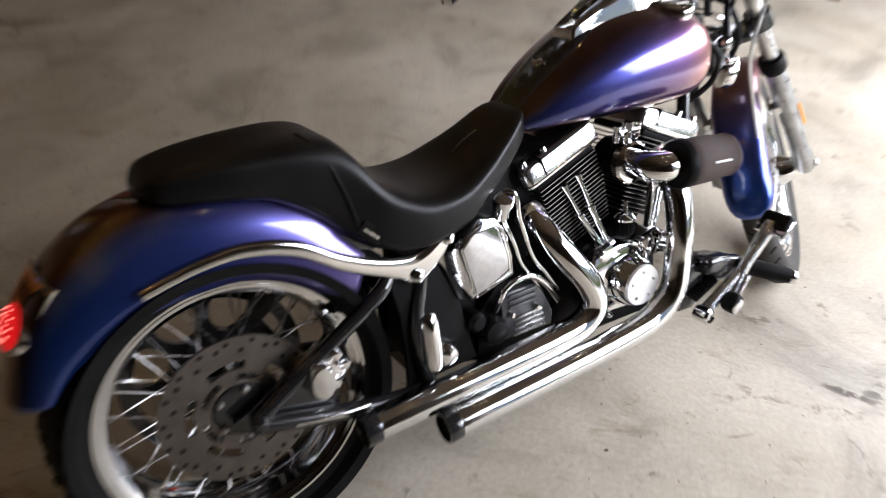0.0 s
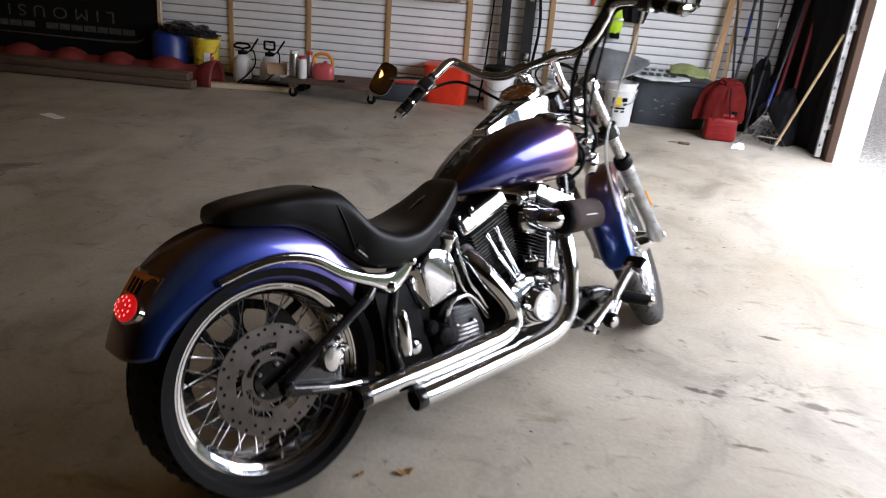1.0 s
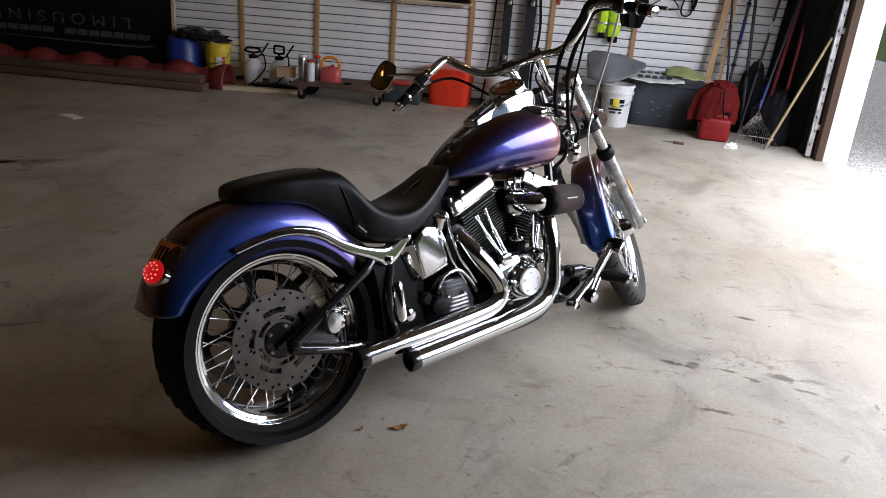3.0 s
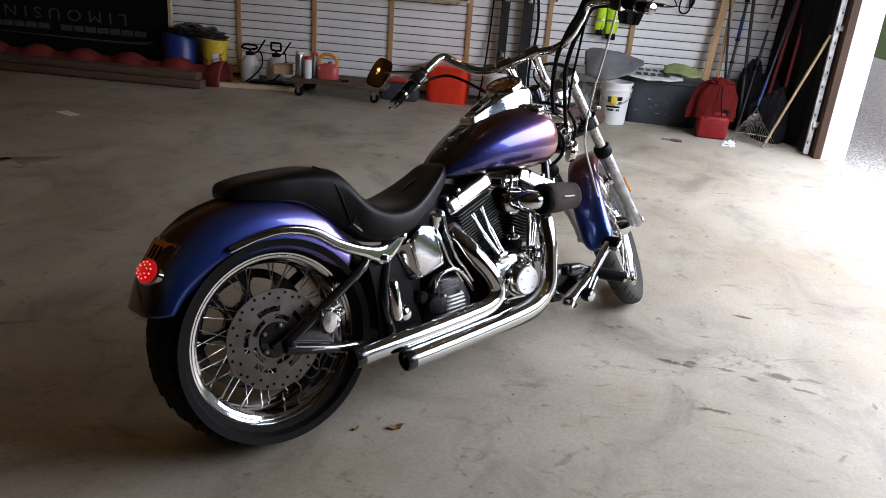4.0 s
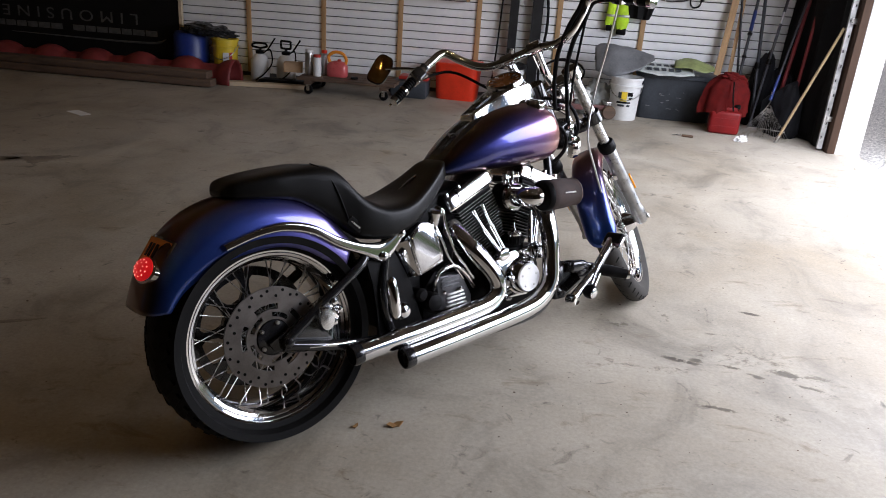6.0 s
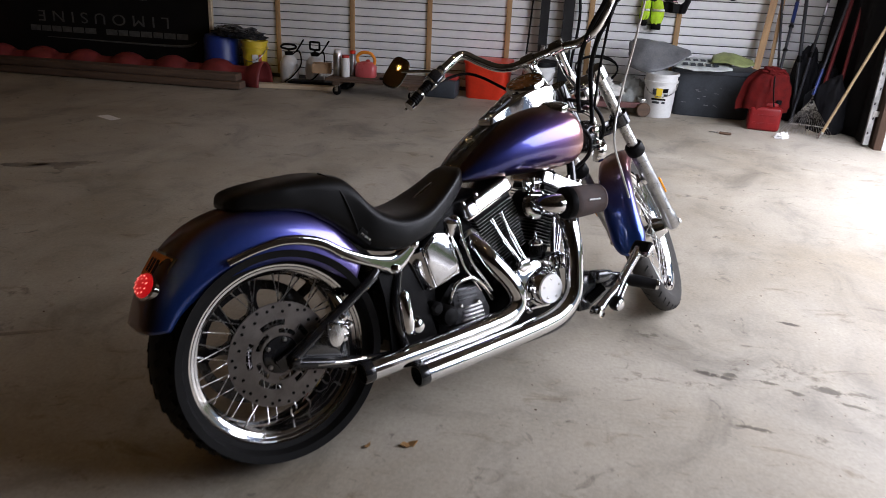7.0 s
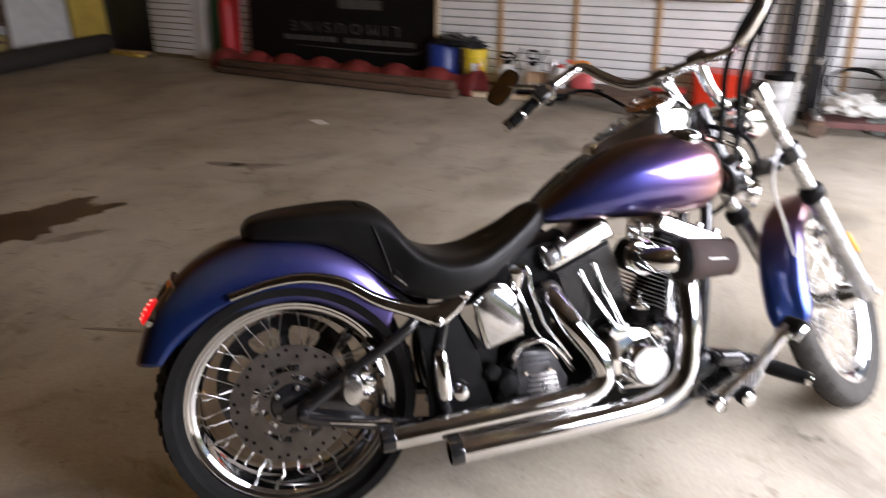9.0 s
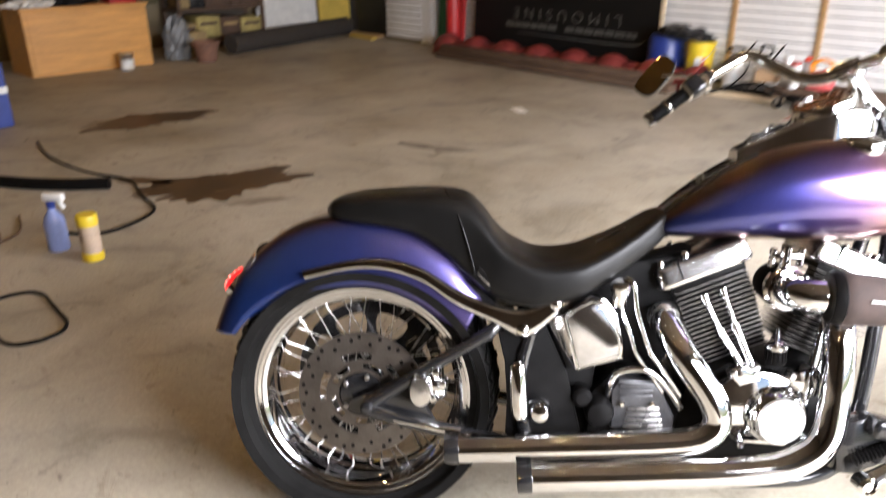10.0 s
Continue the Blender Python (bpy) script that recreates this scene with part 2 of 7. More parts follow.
BROWNWOOD = mat("brown_trim", (0.060, 0.036, 0.024), 0.6, spec=0.15, scale=5, var=0.25, stretch=(6, 6, 0.6), bump=0.1)
WALLPAINT = mat("wall_paint", (0.20, 0.155, 0.085), 0.7, scale=2, var=0.1, bump=0.1)
EXTWHITE = mat("white_trim_paint", (0.82, 0.82, 0.82), 0.5, scale=3, var=0.06)
DARKWALL = mat("dark_wall_board", (0.06, 0.045, 0.032), 0.7, scale=2, var=0.15, bump=0.1)
CEIL = mat("ceiling_board", (0.07, 0.050, 0.034), 0.8, scale=2, var=0.15)
CONCRETE = concrete()
GRAVEL = mat("gravel", (0.74, 0.72, 0.67), 0.9, scale=45, var=0.5, bump=0.8, depth=0.02)
GRASS = mat("grass", (0.09, 0.14, 0.04), 0.9, scale=8, var=0.4, bump=0.6, depth=0.03)
RED = mat("red_plastic", (0.45, 0.035, 0.025), 0.45, scale=8, var=0.15)
BRIGHTRED = mat("bright_red_plastic", (0.74, 0.040, 0.010), 0.4, scale=8, var=0.12)
REDRUBBER = mat("red_rubber", (0.19, 0.024, 0.022), 0.6, scale=6, var=0.25, bump=0.1)
BLUE = mat("blue_plastic", (0.014, 0.036, 0.21), 0.4, scale=6, var=0.15)
YELLOW = mat("yellow_plastic", (0.75, 0.55, 0.03), 0.4, scale=8, var=0.1)
GREENP = mat("green_paint", (0.02, 0.12, 0.05), 0.5, scale=6, var=0.15)
REDP = mat("red_paint", (0.45, 0.02, 0.02), 0.45, scale=6, var=0.15)
YELLOWP = mat("yellow_paint", (0.62, 0.44, 0.08), 0.55, scale=4, var=0.15)
WHITEPL = mat("white_plastic", (0.72, 0.72, 0.70), 0.4, scale=8, var=0.1)
GREYPL = mat("grey_plastic", (0.045, 0.051, 0.059), 0.5, spec=0.25, scale=7, var=0.2, bump=0.05)
GREYSHEET = mat("grey_tarp", (0.15, 0.155, 0.16), 0.38, scale=8, var=0.25, bump=0.2)
BLACKBOARD = mat("black_sign", (0.005, 0.005, 0.005), 0.55, spec=0.25, scale=4, var=0.3)
LETTER = mat("grey_letter", (0.075, 0.075, 0.068), 0.6, scale=20, var=0.3)
OAK = mat("honey_oak", (0.60, 0.30, 0.08), 0.45, scale=4, var=0.15, stretch=(5, 0.6, 5), bump=0.05)


# ---- mesh tools ----
VIEW_FIT = None


def in_body(ob):
    """True for the motorcycle and those of its parts that stand unmoved in it."""
    while ob is not None and ob.name != "motorcycle":
        if ob.matrix_basis != Matrix():
            return False
        ob = ob.parent
    return ob is not None


def part(name, bm, material, parent=None, label="", smooth=True, sharp=40, shape=True):
    """Links a bmesh as one mesh object, under a thing or a part."""
    me = bpy.data.meshes.new(name)
    if shape and VIEW_FIT is not None and in_body(parent):
        bm.transform(VIEW_FIT)
    bmesh.ops.recalc_face_normals(bm, faces=bm.faces)
    if smooth:
        for f in bm.faces:
            f.smooth = True
        for e in bm.edges:
            if len(e.link_faces) == 2 and e.calc_face_angle(0) > radians(sharp):
                e.smooth = False
    bm.to_mesh(me)
    bm.free()
    mats = material if isinstance(material, (list, tuple)) else [material]
    for m in mats:
        me.materials.append(m)
    ob = new(name, me)
    if parent:
        ob.parent = parent
    if label:
        ob["label"] = label
    return ob


def thing(name, m, label, category, group=""):
    ob = new(name)
    ob.empty_display_size = 0.1
    ob.matrix_world = m
    return tagged(ob, label, category, group)


def spline(pts, n=6):
    """Catmull-Rom points through pts."""
    P = [Vector(p) for p in pts]
    out = []
    for i in range(len(P) - 1):
        a, b, c, d = P[max(i - 1, 0)], P[i], P[i + 1], P[min(i + 2, len(P) - 1)]
        for k in range(n):
            t = k / n
            out.append(0.5 * (2 * b + (c - a) * t + (2 * a - 5 * b + 4 * c - d) * t * t + (3 * b - a - 3 * c + d) * t ** 3))
    return out + [P[-1]]


def loft(bm, rings, close=True, caps=True):
    """Faces between rings of equal length."""
    vs = [[bm.verts.new(p) for p in r] for r in rings]
    n = len(vs[0])
    for a, b in zip(vs, vs[1:]):
        for i in range(n if close else n - 1):
            j = (i + 1) % n
            bm.faces.new((a[i], a[j], b[j], b[i]))
    if caps and close:
        bm.faces.new(vs[0][::-1])
        bm.faces.new(vs[-1])
    return vs


def tube(bm, pts, r, seg=12, smooth=0, caps=True, flat=1.0):
    """A pipe along pts; r may be one number or one for each given point."""
    if smooth:
        rr = r if isinstance(r, (list, tuple)) else [r] * len(pts)
        q = spline([(i, v, 0) for i, v in enumerate(rr)], smooth)
        pts, r = spline(pts, smooth), [v.y for v in q]
    P = [Vector(p) for p in pts]
    R = r if isinstance(r, (list, tuple)) else [r] * len(P)
    rings, nrm = [], None
    for i, p in enumerate(P):
        d = (P[min(i + 1, len(P) - 1)] - P[max(i - 1, 0)]).normalized()
        if nrm is None:
            nrm = d.orthogonal().normalized()
        nrm = (nrm - d * nrm.dot(d)).normalized()
        b = d.cross(nrm)
        rings.append([p + R[i] * (nrm * math.cos(2 * math.pi * k / seg) + b * flat * math.sin(2 * math.pi * k / seg)) for k in range(seg)])
    loft(bm, rings, True, caps)
    return bm


def lathe(bm, prof, m=None, seg=32, closed=False):
    """Turns a profile of (radius, height) round the local z axis of m."""
    m = m or Matrix()
    rings = [[m @ Vector((r * math.cos(2 * math.pi * k / seg), r * math.sin(2 * math.pi * k / seg), h)) for k in range(seg)] for r, h in prof]
    if closed:
        rings.append(rings[0])
        vs = [[bm.verts.new(p) for p in r] for r in rings[:-1]]
        vs.append(vs[0])
        for a, b in zip(vs, vs[1:]):
            for i in range(seg):
                bm.faces.new((a[i], a[(i + 1) % seg], b[(i + 1) % seg], b[i]))
    else:
        loft(bm, rings)
    return bm


def box(bm, size, m=None, bevel=0.0, segs=2):
    r = bmesh.ops.create_cube(bm, size=1, matrix=(m or Matrix()) @ Matrix.Diagonal((*size, 1)))
    if bevel:
        es = list({e for v in r["verts"] for e in v.link_edges})
        bmesh.ops.bevel(bm, geom=es, offset=bevel, segments=segs, affect="EDGES", profile=0.5)
    return bm


def plate(bm, outline, thick, m=None, bevel=0.0):
    """A flat piece: outline in the local xy plane of m, thick along z."""
    m = m or Matrix()
    a = [bm.verts.new(m @ Vector((x, y, -thick / 2))) for x, y in outline]
    b = [bm.verts.new(m @ Vector((x, y, thick / 2))) for x, y in outline]
    n = len(a)
    top = bm.faces.new(b)
    bot = bm.faces.new(a[::-1])
    for i in range(n):
        bm.faces.new((a[i], a[(i + 1) % n], b[(i + 1) % n], b[i]))
    if bevel:
        bmesh.ops.bevel(bm, geom=list(top.edges) + list(bot.edges), offset=bevel, segments=2, affect="EDGES", profile=0.5)
    return bm


def B():
    return bmesh.new()


def along(a, b):
    """Pose at a whose z axis points to b."""
    d = Vector(b) - Vector(a)
    return Matrix.Translation(a) @ d.to_track_quat("Z", "Y").to_matrix().to_4x4()


def noisy(bm, amount, scale, seed=0.0):
    for v in bm.verts:
        v.co += amount * noise.noise_vector(v.co * scale + Vector((seed, seed, seed)))
    return bm


SIDE = Matrix.Rotation(radians(90), 4, "X")     # local z to -y: wheels, discs

# ---- the room ----
WEST, EAST, SOUTH, NORTH, HIGH = -9.35, 2.79, -4.6, 7.10, 3.0


def slab(name, lo, hi, material, label, bevel=0.0, cat="", kind="structure", parent=None):
    bm = B()
    size = [h - l for l, h in zip(lo, hi)]
    box(bm, size, Matrix.Translation([(l + h) / 2 for l, h in zip(lo, hi)]), bevel)
    return tagged(part(name, bm, material, parent, smooth=False), label, cat, kind=kind)


slab("floor", (WEST - 0.25, SOUTH - 0.25, -0.14), (3.05, NORTH + 0.25, 0.0), CONCRETE, "worn grey concrete garage floor with dark oil stains", cat="floor")
bm = B()
bmesh.ops.create_grid(bm, x_segments=60, y_segments=60, size=400)
bmesh.ops.translate(bm, verts=bm.verts, vec=(0, 0, -0.16))
tagged(part("ground", bm, GRASS), "flat green grass ground outside the garage", "ground", kind="structure")
bm = B()
box(bm, (5.0, 40, 0.10), pose(5.551, 0, -0.10), 0.02)
tagged(part("gravel_drive", bm, GRAVEL), "pale grey gravel drive outside the open door", "drive", kind="structure")

wall_n = slab("wall_north", (WEST - 0.2, NORTH + 0.012, 0), (EAST + 0.25, NORTH + 0.2, HIGH), GROOVE, "garage back wall clad in white slat panels", cat="wall")
slab("wall_west", (WEST - 0.2, SOUTH, 0), (WEST, NORTH, HIGH), WALLPAINT, "plain painted garage side wall", cat="wall")
# Unseen wall that closes the room, dark to cut bounced light.
slab("wall_south", (WEST - 0.2, SOUTH - 0.2, 0), (EAST + 0.25, SOUTH, HIGH), DARKWALL, "unseen garage wall behind the camera, dark to cut bounced light", cat="wall")
# Corner wall coloured dark brown to stand for the shade there.
slab("wall_east_corner", (EAST, 5.87, 0), (3.05, NORTH, HIGH), BROWNWOOD, "short wall by the door opening, coloured dark to stand for shade", cat="wall")
# Unseen wall; its edge sets how far south the daylight reaches.
slab("wall_east_far", (EAST, SOUTH, 0), (3.05, 0.25, HIGH), DARKWALL, "unseen dark wall past the door opening, limiting the daylight", cat="wall")
slab("wall_east_header", (EAST, 0.25, 2.55), (3.05, 5.87, HIGH), WALLPAINT, "wall over the open garage door", cat="wall")
# Ceiling is out of view; its dark brown also cuts bounced light.
slab("ceiling", (WEST - 0.2, SOUTH - 0.2, HIGH), (EAST + 0.26, NORTH + 0.2, HIGH + 0.15), CEIL, "plain boarded garage ceiling", cat="ceiling")

# door jamb: brown board, white reveal, steel track
jamb = thing("door_jamb", pose(EAST, 5.80, 0), "white and brown jamb of the open garage door", "door jamb")
jamb["kind"] = "structure"
bm = B()
box(bm, (0.20, 0.07, 2.54), pose(0.165, 0.035, 1.27), 0.004)
part("white_board", bm, EXTWHITE, jamb, "white painted reveal board", smooth=False)
bm = B()
box(bm, (0.062, 0.075, 2.54), pose(0.030, 0.03, 1.27), 0.004)
part("brown_board", bm, BROWNWOOD, jamb, "dark brown stop board", smooth=False)
bm = B()
plate(bm, [(-0.02, 0), (0.02, 0), (0.02, 0.03), (0.016, 0.03), (0.016, 0.005), (-0.016, 0.005), (-0.016, 0.03), (-0.02, 0.03)], 2.52, pose(-0.04, 0.075, 1.28))
track = part("door_track", bm, mat("galvanised_steel", (0.50, 0.50, 0.49), 0.5, 0.7, scale=18, var=0.35), jamb, "galvanised vertical door track", smooth=False)
# Black strips stand for the dark of the punched slots.
for k in range(20):
    bm = B()
    box(bm, (0.010, 0.003, 0.022), pose(-0.04 + (0.007 if k % 2 else -0.007), 0.0735, 0.12 + 0.12 * k))
    part("track_slot", bm, SATIN, track, smooth=False)
for k in range(3):
    bm = B()
    box(bm, (0.05, 0.02, 0.045), pose(-0.02, 0.07, 0.28 + 0.8 * k), 0.002)
    part("track_bracket", bm, STEEL, track, smooth=False)

# slats of the back wall, and pine battens over their joints
PITCH = 0.0815
slat_mesh = None
for k in range(36):
    z = 0.079 + PITCH * k
    if slat_mesh is None:
        bm = B()
        box(bm, (EAST - (-8.05), 0.020, PITCH - 0.0095), None, 0.003, 2)
        ob = part("slat", bm, WHITE, wall_n)
        slat_mesh = ob.data
    else:
        ob = new("slat", slat_mesh)
        ob.parent = wall_n
    ob.location = ((EAST - 8.05) / 2, NORTH + 0.002, z)
batten_mesh = None
for x in (-2.84, -2.02, -1.20, -0.39, 0.42, 1.25):
    if batten_mesh is None:
        bm = B()
        box(bm, (0.05, 0.018, 2.9), None, 0.003)
        ob = part("batten", bm, PINE, wall_n)
        batten_mesh = ob.data
    else:
        ob = new("batten", batten_mesh)
        ob.parent = wall_n
    ob.location = (x, NORTH - 0.018, 1.5)


# ---- oil on the floor ----
OIL = mat("wet_oil", (0.070, 0.040, 0.018), 0.40, scale=5, var=0.35)
OILTHIN = mat("dry_oil", (0.21, 0.178, 0.138), 0.6, scale=9, var=0.35)


def stain(cx, cy, lx, ly, turn, material, seed, rough=0.35):
    bm = B()
    pts = []
    for k in range(120):
        a = 2 * math.pi * k / 120
        q = Vector((math.cos(a), math.sin(a), 0))
        n = 1 + rough * noise.noise(q * 1.3 + Vector((seed, 0, 0))) + rough * 0.6 * noise.noise(q * 4 + Vector((0, seed, 0))) + rough * 0.45 * noise.noise(q * 11 + Vector((0, 0, seed)))
        pts.append((lx * n * q.x, ly * n * q.y))
    plate(bm, pts, 0.002, pose(cx, cy, 0.0002, 0, 0, turn))
    return tagged(part("oil_stain", bm, material, smooth=False), "dark oil stain soaked into the concrete floor", "stain", "oil stains")


stain(-3.13, 1.94, 0.42, 0.23, 82, OIL, 1.3, 0.55)
stain(-3.50, 1.62, 0.20, 0.06, 40, OIL, 2.9)
stain(-5.10, 2.26, 0.42, 0.25, 82, OIL, 4.1, 0.6)
stain(-2.85, 3.42, 0.18, 0.08, 25, OILTHIN, 5.2, 0.7)
stain(-3.05, 3.36, 0.14, 0.05, 20, OILTHIN, 6.6)
stain(-2.70, 1.95, 0.16, 0.05, 70, OILTHIN, 8.6)
stain(-1.62, 1.42, 0.16, 0.012, 25, OILTHIN, 9.6, 0.2)

# ---- the motorcycle: x forward, y to its left, z up, rear wheel over the origin ----
bike = thing("motorcycle", pose(-0.385, 1.013, 0, 0, 0, 46) @ pose(0, 0, 0, -12.5), "purple and blue cruiser motorcycle with chrome exhaust, on its side stand", "motorcycle")
AXLE = Vector((0.008, 0, 0.319))
# stretch and shear that fit the body to the camera's view
VIEW_FIT = Matrix(((1.051, 0, 0.010, 0.024), (0, 1, 0, 0), (-0.008, 0.025, 1.036, -0.046), (0, 0, 0, 1)))


def placed(m):
    """The pose m, moved by the body's fit to the view."""
    t = m.translation
    return Matrix.Translation(VIEW_FIT @ t - t) @ m



def super_ring(x, zb, zt, hw, n=28, p=0.62, skew=0.0):
    """A rounded section across the bike at x, from zb to zt."""
    out = []
    for k in range(n):
        a = 2 * math.pi * k / n
        c, s = math.cos(a), math.sin(a)
        y = hw * math.copysign(abs(c) ** p, c)
        z = (zb + zt) / 2 + (zt - zb) / 2 * math.copysign(abs(s) ** p, s)
        out.append((x + skew * (z - zb), y, z))
    return out


def stations(rows, n=4):
    """Rows of numbers made denser by a spline."""
    a = np.array(rows, float)
    cols = []
    for j in range(a.shape[1]):
        cols.append([v.y for v in spline([(i, v, 0) for i, v in enumerate(a[:, j])], n)])
    return np.array(cols).T


def body(rows, p=0.62, n=28, dense=4):
    bm = B()
    loft(bm, [super_ring(*r, n=n, p=p) for r in stations(rows, dense)])
    return bm


def make_wheel(name, centre, m, rim_r, tyre_r, width, rim_w, label, spokes, hub_mat, tyre_mat, crown=0.42, groove=None):
    """A spoked wheel about the local y axis through centre; m turns it with the fork."""
    w = new(name)
    w.parent = bike
    w.matrix_local = m @ Matrix.Translation(centre) @ SIDE
    w["label"] = label
    h = width / 2
    # tyre; rear has tread blocks, front has dark strips that stand for grooves
    high = 0.62 if crown < 0.6 else 0.42
    prof = [(rim_r - 0.004, -rim_w), (rim_r + 0.012, -rim_w - 0.006), (rim_r + 0.30 * (tyre_r - rim_r), -h * 0.96), (rim_r + high * (tyre_r - rim_r), -h)]
    for k in range(9):
        a = radians(-72 + 18 * k)
        prof.append((tyre_r - h * crown * (1 - math.cos(a)), h * 0.98 * math.sin(a)))
    prof += [(rim_r + high * (tyre_r - rim_r), h), (rim_r + 0.30 * (tyre_r - rim_r), h * 0.96), (rim_r + 0.012, rim_w + 0.006), (rim_r - 0.004, rim_w)]
    bm = B()
    lathe(bm, prof, None, 96, closed=True)
    tyre = part("tyre", bm, tyre_mat, w, "black rubber tyre")
    bm = B()
    tilt = radians(33)
    wide, sunk = (0.0045, 0.0036) if groove else (0.018, 0.0025)
    for k in range(44):
        for sgn in (1, -1):
            a = 2 * math.pi * (k + (0.5 if sgn > 0 else 0)) / 44
            rad = tyre_r - h * crown * (1 - math.cos(tilt)) - sunk
            q = Matrix.Rotation(a, 4, "Z") @ Matrix.Translation((rad, 0, sgn * h * 0.98 * math.sin(tilt))) @ Matrix.Rotation(sgn * math.atan(-crown * math.tan(tilt)), 4, "Y") @ Matrix.Rotation(sgn * radians(32), 4, "X")
            box(bm, (0.008, wide, h * 0.62), q)
    tread = part("tread_groove" if groove else "tread_block", bm, groove or tyre_mat, tyre, smooth=False)
    tread["kind"] = "stuff"
    # chrome rim: lips, steps and a deep well
    bm = B()
    prof = []
    half = [(rim_w - 0.006, 0.0), (rim_w, -0.003), (rim_w - 0.001, -0.0088), (rim_w - 0.008, -0.0093), (rim_w - 0.008, -0.0115), (rim_w - 0.003, -0.012), (rim_w - 0.0055, -0.0190), (rim_w - 0.014, -0.0195), (rim_w - 0.014, -0.0215), (rim_w - 0.009, -0.022), (rim_w - 0.014, -0.0300), (rim_w - 0.024, -0.0315), (rim_w * 0.52, -0.037), (rim_w * 0.38, -0.042)]
    for z, r in [(-z, r) for z, r in half] + [(0, -0.042)] + half[::-1]:
        prof.append((rim_r + r, z))
    prof += [(rim_r - 0.002, rim_w * 0.7), (rim_r - 0.018, 0), (rim_r - 0.002, -rim_w * 0.7)]
    lathe(bm, prof, None, 96, closed=True)
    part("rim", bm, CHROME, w, "chrome rim")
    # hub
    bm = B()
    lathe(bm, [(0.012, -0.09), (0.03, -0.088), (0.045, -0.06), (0.048, -0.045), (0.026, -0.03), (0.026, 0.03), (0.048, 0.045), (0.045, 0.06), (0.03, 0.088), (0.012, 0.09)], None, 36)
    part("hub", bm, hub_mat, w)
    # spokes: four crossed sets
    r1 = rim_r - 0.037
    first = None
    for k in range(spokes):
        side = 1 if k % 2 else -1
        lean = 1 if (k // 2) % 2 else -1
        a = 2 * math.pi * k / spokes
        if first is None or (side, lean) not in first:
            bm = B()
            p0 = Vector((0.044 * math.cos(lean * 1.15), 0.044 * math.sin(lean * 1.15), side * 0.048))
            p1 = Vector((r1, 0, side * rim_w * 0.16))
            tube(bm, [p0, p0.lerp(p1, 0.93)], 0.0017, 6)
            tube(bm, [p0.lerp(p1, 0.91), p1], 0.0028, 6)
            ob = part("spoke", bm, STEEL, w)
            first = first or {}
            first[(side, lean)] = ob.data
        else:
            ob = new("spoke", first[(side, lean)])
            ob.parent = w
        ob.matrix_local = Matrix.Rotation(a, 4, "Z")
    return w


def make_disc(wheel, z, radius):
    """A brake disc with curved windows and black studs for its drill holes, on its carrier."""
    bm = B()
    rad = [0.36, 0.41, 0.50, 0.56, 0.67, 0.72, 1.0]
    n = 120
    hole = set()
    for k in range(5):
        for i in range(1, 16):
            hole.add((3, (k * 24 + i) % n))
        for i in range(2, 17):
            hole.add((1, (k * 24 + 12 + i) % n))
    top = [[bm.verts.new((radius * r * math.cos(2 * math.pi * k / n), radius * r * math.sin(2 * math.pi * k / n), z)) for k in range(n)] for r in rad]
    faces = []
    for j in range(len(rad) - 1):
        for k in range(n):
            if (j, k) not in hole:
                faces.append(bm.faces.new((top[j][k], top[j][(k + 1) % n], top[j + 1][(k + 1) % n], top[j + 1][k])))
    d = part("brake_disc", bm, DISC, wheel, "drilled steel brake disc", smooth=False)
    mod = d.modifiers.new("thick", "SOLIDIFY")
    mod.thickness, mod.offset = 0.006, 0.0
    # Black studs stand for the dark of the drilled holes.
    bm = B()
    for k in range(36):
        a = 2 * math.pi * k / 36 + 0.03 * (k % 2)
        r = radius * (0.82, 0.93, 0.88, 0.94)[k % 4]
        m = Matrix.Rotation(a, 4, "Z") @ Matrix.Translation((r, 0, z))
        lathe(bm, [(0.0046, -0.0045), (0.0046, 0.0045)], m, 10)
    part("vent_hole", bm, SATIN, d)["kind"] = "stuff"
    bm = B()
    lathe(bm, [(0.02, z - 0.030), (0.056, z - 0.030), (0.058, z - 0.006), (0.050, z + 0.005), (0.03, z + 0.008), (0.02, z + 0.008)], None, 36)
    part("carrier", bm, BLACK, d)
    for k in range(5):
        bm = B()
        a = 2 * math.pi * k / 5
        lathe(bm, [(0.006, z), (0.006, z + 0.014), (0.004, z + 0.016)], Matrix.Rotation(a, 4, "Z") @ Matrix.Translation((0.045, 0, 0)), 10)
        part("bolt", bm, STEEL, d)
    return d


rear = make_wheel("rear_wheel", AXLE, Matrix(), 0.260, 0.325, 0.256, 0.094, "wide rear wheel with chrome rim and spokes", 40, BLACK, RUBBER)
make_disc(rear, 0.088, 0.150)
# belt pulley on the far side, with round windows
bm = B()
lathe(bm, [(0.158, -0.094), (0.186, -0.094), (0.186, -0.072), (0.158, -0.072)], None, 64, closed=True)
pulley = part("belt_pulley", bm, BLACK, rear, "black belt pulley with round windows")
bm = B()
lathe(bm, [(0.030, -0.094), (0.088, -0.094), (0.088, -0.072), (0.030, -0.072)], None, 48, closed=True)
part("pulley_boss", bm, BLACK, pulley)
for k in range(8):
    ring = ((0.084, 0.024), (0.105, 0.013), (0.125, 0.011), (0.145, 0.015), (0.162, 0.030))
    bm = B()
    plate(bm, [(r, w) for r, w in ring] + [(r, -w) for r, w in ring[::-1]], 0.014, Matrix.Rotation(2 * math.pi * k / 8, 4, "Z") @ Matrix.Translation((0, 0, -0.083)))
    part("web", bm, BLACK, pulley)

